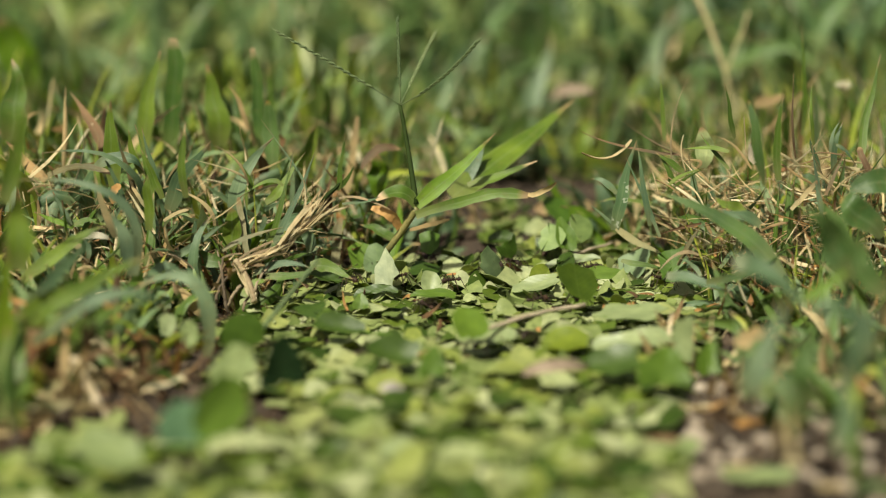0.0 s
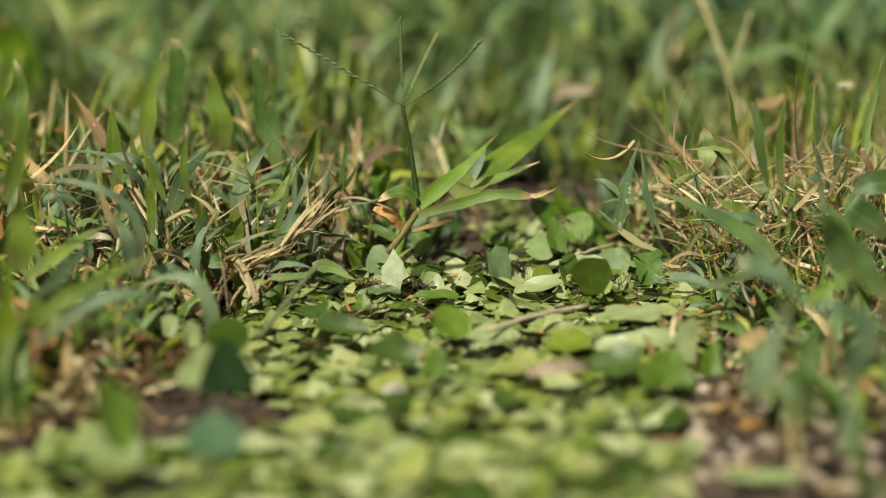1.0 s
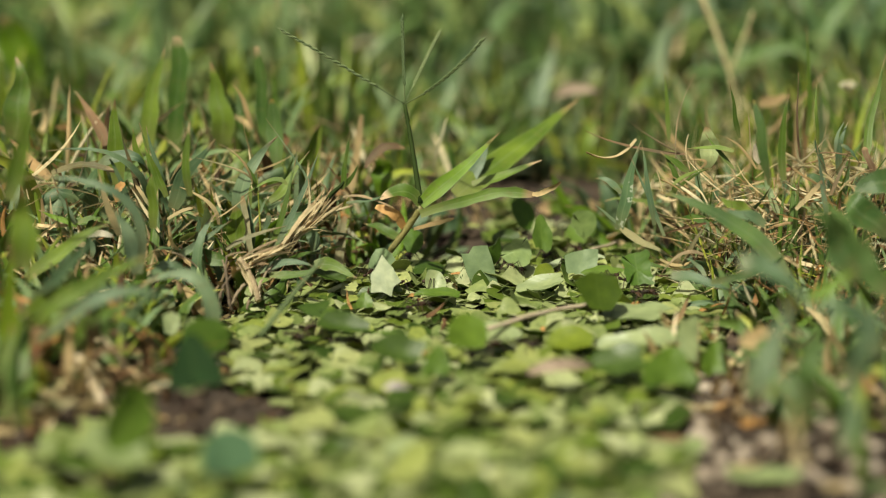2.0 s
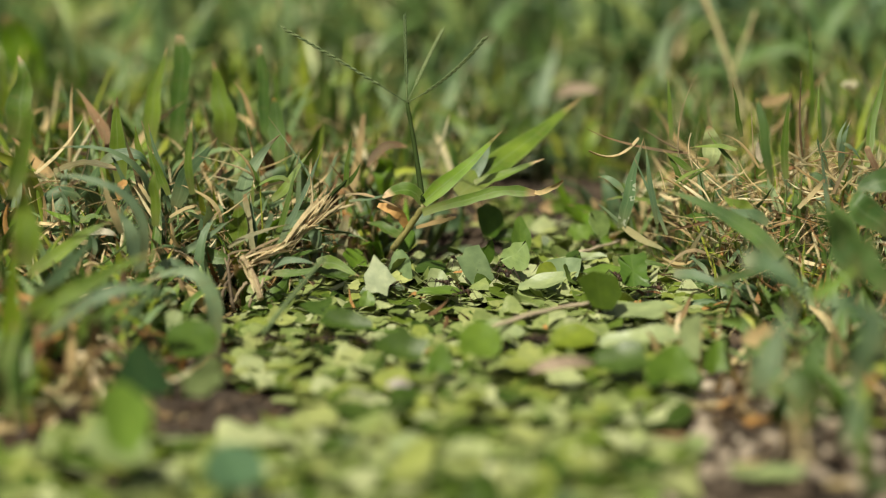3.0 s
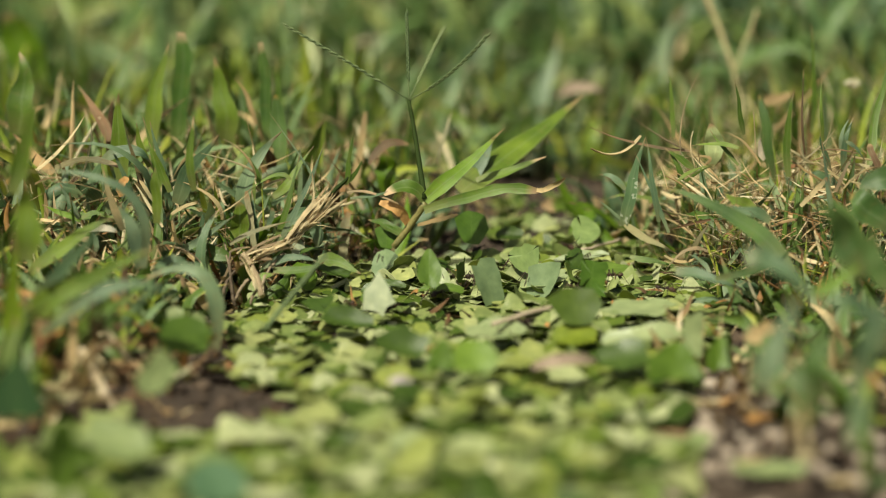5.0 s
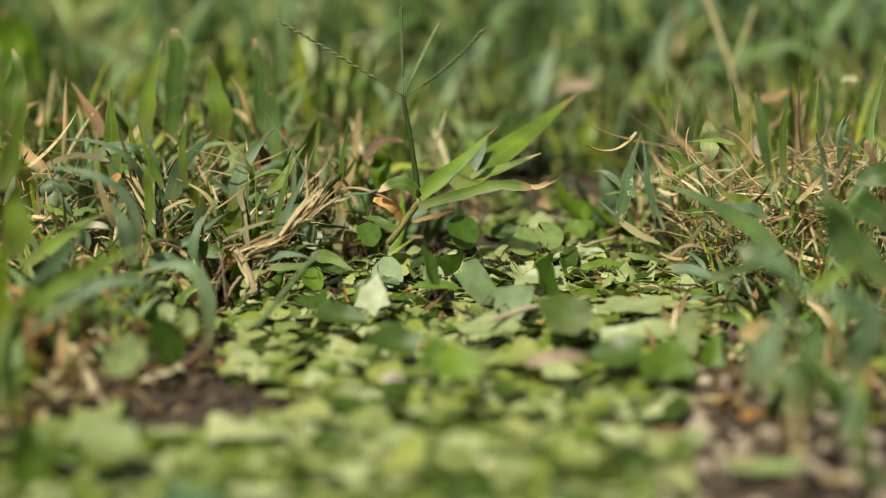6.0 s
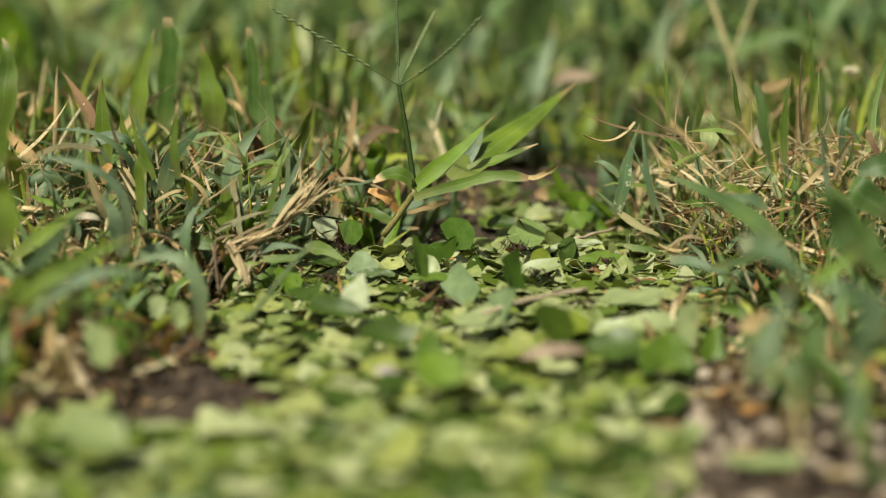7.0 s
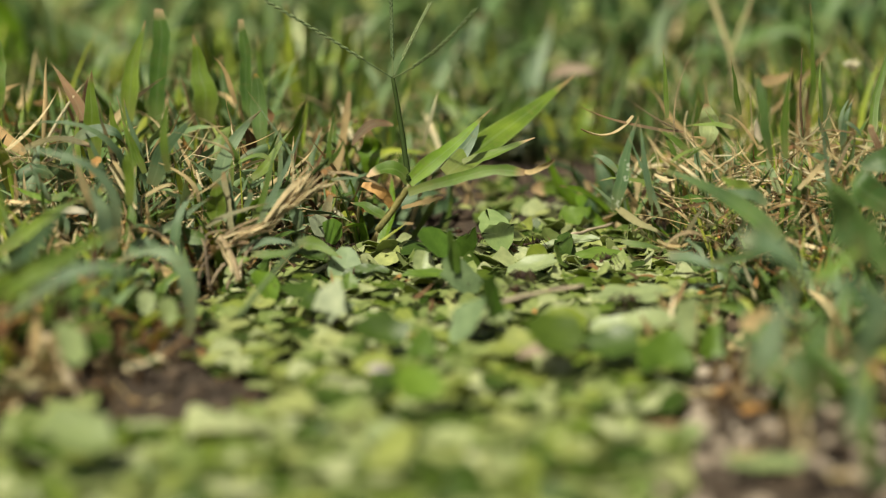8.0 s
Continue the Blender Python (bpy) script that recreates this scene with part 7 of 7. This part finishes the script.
    carry("bright_wing", 130, 9.8, [
        (0, 30.6, 24.6, 12.5, -24, 0, 35), (1.6, 23.4, 20.4, 12.4, -19, 60, 29), (2.8, 14.3, -4.5, 13.3, -31, 30, 16), (3.2, 22.1, 15.1, 12.2, -26, 70, 16), (3.6, 19.1, 9.9, 12.3, -22, 60, 22), (4, 16.8, 14.4, 12.1, -26, 65, 16), (4.4, 17.0, 10.5, 12.1, -27, 60, 16), (4.7, 21.1, 4.3, 12.0, -29, 75, 16), (5.8, 20.5, 11.3, 13.3, -0, 40, 16), (6.6, 24.1, 20.3, 12.6, -0, 60, 16), (8, 17.6, 14.0, 11.9, -30, 70, 21)])
    carry("arched", 240, 11.2, [
        (0, 19.3, 23.1, 11.9, 21, 75, 34), (1.6, 14.2, 18.9, 11.9, 22, 75, 31), (2.8, 9.3, 10.2, 11.9, 17, 70, 16), (3.6, 5.9, 6.8, 12.1, 5, 65, 16), (4, 4.8, 0.4, 12.0, 11, 60, 20), (4.4, 5.0, -6.1, 11.7, 22, 75, 26), (4.7, 4.3, -7.9, 11.4, 34, 95, 46), (5.8, 0.0, -4.2, 11.5, 28, 80, 16), (6.2, 2.3, -1.3, 11.9, 14, 95, 26), (6.6, -3.7, 1.9, 11.7, 22, 85, 16), (7, -1.0, 0.4, 12.0, 0, 80, 16), (7.3, -2.9, -10.4, 13.0, 0, 55, 48), (7.7, 0.8, -0.8, 11.9, 7, 60, 31), (8, 7.4, 3.7, 11.8, 18, 75, 24)])
    carry("narrow_tip", 110, 10.7, [
        (0, 37.4, 23.1, 12.8, 22, 0, 36), (2.8, 23.2, 18.5, 13.3, 23, 10, 26), (4, 8.9, 0.5, 13.0, 13, 10, 30), (4.4, 0.1, -9.6, 12.7, 0, 5, 35), (4.7, -6.6, -22.7, 12.3, 0, 5, 40), (5.8, -4.3, -29.2, 13.3, 63, 2, 17), (6.2, -4.4, -31.1, 13.1, 63, 2, 23), (6.6, -6.2, -26.3, 13.0, 60, 2, 26), (7, -6.0, -29.9, 13.3, 58, 5, 16), (7.3, 0.0, -34.3, 13.5, 61, 0, 16), (7.7, 2.8, -31.6, 13.5, 59, 10, 16), (8, 4.3, -29.5, 13.4, 59, 15, 16)])
    carry("far_pale", 220, 9.3, [
        (0, 42.0, 36.3, 12.6, 44, 0, 29), (1.2, 40.8, 36.9, 12.6, 34, -30, 29), (1.6, 41.0, 32.8, 13.8, 35, -25, 16), (2.8, 43.8, 35.0, 13.3, 38, -12, 16), (3.2, 47.7, 39.5, 12.6, 57, 0, 28), (3.6, 48.1, 37.3, 13.0, 44, 0, 18), (4, 46.8, 35.2, 12.9, 44, 10, 19), (4.4, 44.8, 34.9, 12.6, 0, 0, 29), (4.7, 42.6, 32.7, 12.5, 5, 10, 30), (5.8, 30.8, 20.5, 12.2, 30, 0, 36), (6.6, 26.9, 9.2, 12.0, 33, 0, 39), (8, 14.4, 17.6, 11.9, 0, 10, 39)])
    carry("far_disc", 130, 10.8, [
        (0, 37.6, 64.7, 12.8, 40, 0, 40), (1.6, 27.8, 56.4, 13.2, 38, 10, 31), (2.8, 15.3, 41.8, 14.0, 34, 15, 16), (3.2, 9.7, 34.8, 14.2, 23, 10, 16), (3.6, 5.3, 32.5, 13.8, 12, 0, 16), (4, 4.2, 28.6, 13.8, 0, 0, 16), (4.4, 7.2, 28.4, 13.7, 14, 0, 16), (4.7, 6.9, 27.1, 13.9, 0, 0, 16), (5.8, 5.1, 17.6, 13.5, 19, 0, 19), (6.6, 5.4, 10.0, 13.0, 22, 0, 30), (8, -0.3, -9.4, 12.1, 44, 0, 44)])
    carry("left_pale", 150, 6.7, [
        (0, -50.5, 11.3, 10.9, 47, 0, 41), (3, -50.7, 7.5, 10.9, 48, 0, 41), (4.7, -48.3, 6.3, 11.2, 40, 0, 32), (5.8, -41.2, 11.2, 11.7, 8, 0, 16), (6.2, -39.2, 18.8, 11.4, 0, 10, 24), (6.6, -36.3, 22.4, 11.8, 0, 10, 16), (7, -34.6, 17.6, 11.5, 9, 0, 18), (7.3, -36.6, 16.9, 11.7, 41, 0, 16), (7.7, -33.2, 18.2, 11.1, 27, 0, 33), (8, -34.2, 13.7, 11.6, 38, 10, 16)])
    carry("left_round", 220, 7.7, [
        (0, -4.1, 19.3, 11.9, -30, 0, 27), (4, -16.5, 18.9, 12.2, -18, 0, 16), (5.8, -22.2, 18.4, 12.3, -9, 0, 16), (6.6, -24.7, 12.2, 12.2, -0, 0, 16), (7, -26.3, 9.7, 12.1, -17, 0, 16), (7.3, -31.3, 12.6, 11.8, -3, 0, 26), (7.7, -31.5, -1.1, 11.1, -22, 0, 42), (8, -29.3, 4.6, 11.9, -36, 0, 16)])
    carry("fg_dark", 240, 13.7, [
        (0, -35.0, -130.5, 16.9, 39, 0, 0), (0.2, -38.1, -126.1, 16.6, 46, -8, 0), (0.4, -40.0, -120.5, 16.0, 35, -15, 24), (0.6, -42.0, -125.0, 16.7, 40, 0, 0), (0.8, -45.3, -127.5, 16.2, 23, -8, 20), (1, -47.1, -132.9, 16.4, 18, 0, 10), (1.2, -50.4, -133.8, 16.0, 7, -10, 23), (1.4, -48.7, -133.2, 15.7, 18, -15, 28), (1.6, -50.8, -127.6, 15.8, 16, 0, 27), (2.8, -61.5, -137.5, 15.9, 39, -8, 24), (3, -65.4, -137.8, 15.5, 21, 0, 30), (3.2, -69.9, -137.7, 14.9, 0, 0, 39), (3.4, -72.7, -130.1, 14.5, 0, -8, 45), (3.6, -76.3, -141.6, 15.1, 39, -15, 35), (3.8, -77.7, -145.4, 15.0, 40, -10, 36), (4, -78.8, -147.0, 15.0, 30, -10, 37), (4.4, -83.1, -149.2, 14.9, 14, 0, 37), (4.7, -85.9, -151.7, 15.2, 0, 0, 34), (5.8, -94.3, -159.5, 14.9, 10, 0, 36), (8, -108.3, -172.1, 14.2, 25, 0, 42)])
    carry("fg_green", 250, 14.5, [
        (0, -44.7, -159.6, 18.7, 24, 60, 16), (0.2, -51.1, -168.1, 18.9, 12, 20, 34), (0.4, -51.0, -161.8, 18.0, 35, 60, 16), (0.6, -52.3, -162.3, 18.0, 36, 60, 16), (0.8, -57.1, -161.9, 18.0, 36, 70, 16), (1, -64.6, -167.2, 19.5, 52, 20, 25), (1.2, -65.3, -168.6, 19.2, 37, 20, 30), (1.4, -63.4, -166.0, 17.8, 37, 60, 18), (1.6, -63.0, -164.8, 17.9, 36, 75, 16), (2.8, -61.3, -172.3, 19.3, 34, 20, 27), (3, -63.2, -170.3, 18.8, 28, 25, 35), (3.2, -62.8, -175.9, 18.6, 6, 25, 36), (3.4, -65.3, -173.0, 18.4, 24, 45, 22), (3.6, -67.5, -175.0, 18.4, 0, 40, 39), (3.8, -70.0, -178.2, 18.2, 0, 40, 40), (4, -72.3, -182.1, 18.4, 0, 40, 38), (4.2, -72.6, -186.5, 18.2, 23, 45, 35), (4.4, -71.8, -189.5, 18.1, 24, 45, 32), (4.7, -70.7, -189.1, 17.0, 42, 60, 32), (5.8, -75.0, -189.9, 16.9, 42, 60, 33), (6.4, -74.0, -196.7, 16.8, 41, 50, 36), (6.8, -75.4, -198.3, 16.6, 42, 50, 37), (7.2, -81.2, -198.4, 16.5, 43, 50, 38), (8, -94.4, -199.9, 16.2, 44, 50, 40)])
    carry("fg_blue", 250, 9.3, [
        (0, -51.5, -157.2, 13.7, 4, 0, 16), (0.2, -54.0, -155.6, 12.2, 0, 0, 16), (0.4, -50.8, -152.7, 12.3, 26, 0, 16), (0.6, -47.9, -150.9, 11.7, 32, 0, 30), (1, -46.1, -159.7, 12.2, 8, 0, 16), (1.4, -41.1, -163.9, 12.4, 35, 0, 16), (1.6, -43.1, -165.6, 12.1, 23, 0, 18), (2.8, -40.3, -177.1, 11.8, 28, 0, 24), (3.2, -41.5, -180.0, 11.2, 29, 0, 37), (3.6, -37.1, -184.8, 11.7, 24, 0, 27), (4.2, -42.8, -184.2, 11.7, 0, 0, 26), (4.7, -43.0, -185.1, 11.1, 24, 0, 39), (5.8, -43.8, -200.3, 11.3, 31, 0, 33), (8, -44.2, -218.2, 10.7, 40, 0, 42)])
    carry("fg_pale_round", 200, 11.7, [
        (0, -47.3, -118.1, 14.6, 0, 60, 16), (0.4, -50.0, -116.9, 14.4, 19, 60, 24), (0.6, -52.9, -116.4, 14.8, 0, 60, 30), (1, -55.1, -118.2, 14.6, 0, 60, 30), (1.6, -55.1, -121.4, 14.5, 6, 60, 31), (2.8, -54.2, -127.1, 14.0, 27, 75, 30), (3, -53.8, -127.9, 14.0, 27, 80, 19), (3.2, -57.5, -126.6, 14.0, 27, 80, 16), (3.4, -57.3, -127.2, 14.4, 12, 80, 16), (3.6, -59.8, -127.0, 14.4, 12, 70, 16), (4, -58.4, -127.6, 14.4, 12, 70, 19), (4.4, -62.1, -128.9, 14.1, 24, 70, 33), (4.7, -63.4, -129.2, 14.3, 14, 60, 37), (5.8, -68.3, -124.7, 14.0, 27, 80, 22), (6, -70.5, -119.4, 14.4, 16, 60, 26), (6.2, -72.7, -113.4, 14.2, 24, 60, 25), (6.4, -72.6, -115.7, 13.8, 33, 45, 50), (7, -74.1, -116.7, 14.4, 34, 30, 46), (7.4, -74.8, -119.0, 14.3, 35, 30, 47), (8, -77.1, -117.6, 14.2, 36, 30, 47)])
    carry("fg_shade", 140, 8.4, [
        (0, -49.0, -82.4, 12.1, 40, 0, 16), (1.6, -56.1, -86.9, 12.1, 41, 0, 16), (2.8, -61.6, -91.1, 12.0, 6, 0, 16), (3.2, -61.9, -91.8, 12.0, 7, 0, 16), (4.2, -64.5, -91.8, 12.0, 0, 0, 16), (4.7, -63.6, -90.3, 12.0, 6, 0, 16), (5.8, -64.1, -95.7, 11.6, 47, 60, 16), (6.4, -69.3, -99.2, 11.7, 33, 0, 21), (8, -77.0, -104.1, 11.5, 37, 0, 27)])
    roam([(0, -4.5, -30.5), (0.4, -9.8, -22.2), (0.8, -15.3, -29.8), (1.2, -21.4, -36.1), (1.6, -28.8, -42.9), (2.8, -43.2, -59.3), (4.7, -59.6, -71.5), (8, -73.3, -92.6)])
    roam([(0, 26.0, -29.3), (0.4, 29.6, -27.7), (0.8, 35.0, -26.0), (1.2, 41.6, -20.6), (1.6, 49.8, -24.4), (2.8, 56.6, -19.8), (8, 68.2, -34.7)])
    roam([(0, 43.3, 9.1), (0.4, 46.8, 10.9), (0.8, 49.8, -4.0), (1.6, 47.9, -3.6), (2.8, 48.2, -4.7), (3.2, 48.8, -5.1), (4, 47.7, -7.7), (4.7, 46.5, -10.4), (5.8, 46.7, -8.6), (8, 46.9, -8.5)])
    roam([(0, 2.6, -4.8), (0.8, -4.5, -9.5), (1.2, -6.0, -7.8), (1.6, -4.5, -5.3), (2.8, -3.7, -5.4), (3.6, 0.8, -16.6), (4.7, 6.7, -11.3), (5.8, 14.9, 0.3), (8, 27.6, 12.9)])
    roam([(0, -37.8, -33.5), (1, -27.3, -38.6), (1.6, -13.8, -35.8), (2.8, -0.8, -20.6), (3.6, 17.9, -11.7), (4.7, 35.8, 10.4), (5.8, 50.9, 31.1), (8, 65.9, 45.0)])
    roam([(0, -18.9, -74.6), (1.6, 8.6, -67.2), (2.8, 10.5, -72.8), (4, 5.8, -47.9), (4.4, 4.2, -49.2), (4.7, 10.4, -54.0), (5.8, 25.3, -50.0), (8, 47.3, -49.5)])
    roam([(0, -58.4, -42.3), (3.6, -32.4, -65.9), (4.4, -29.9, -49.9), (4.7, -27.1, -49.1), (5.8, -23.1, -30.3), (6.6, -0.2, -46.0), (7, 0.3, -41.7), (7.7, 9.2, -53.2), (8, 22.5, -27.1)])
    roam([(0, -46.9, -64.4), (2.8, -23.5, -59.1), (3.2, -25.7, -65.0), (3.6, -30.8, -68.5), (4, -26.2, -53.1), (5.8, -29.5, -27.3), (6.6, -32.5, -19.2), (7.3, -29.1, -20.2), (8, -25.7, 2.6)])
    roam([(0, 21.4, -59.1), (1.6, 19.4, -67.2), (4, 23.6, -64.1), (5.8, 13.5, -47.4), (7, 25.9, -16.5), (7.3, 27.7, -8.9), (8, 23.4, -24.0)])
    roam([(0, 53.0, -64.4), (4.4, 14.4, -64.4), (5.8, 7.5, -50.3), (6.6, 4.2, -51.6), (7, 10.3, -51.8), (8, 19.8, -39.0)])
    roam([(0, -27.0, -4.8), (0.8, -22.3, -12.2), (1.2, -24.0, -7.8), (1.6, -24.6, -5.5), (2.8, -16.1, 13.5), (4.7, -10.2, 32.2), (8, 4.7, 42.8)])
    roam([(0, 20.8, 16.4), (1.2, 23.3, 13.3), (2.8, 16.0, 5.3), (3.6, 21.7, -16.2), (4.4, 17.4, -5.1), (5.8, -1.6, -8.3), (7, -2.1, 3.1), (8, 5.5, 6.5)])


motions()
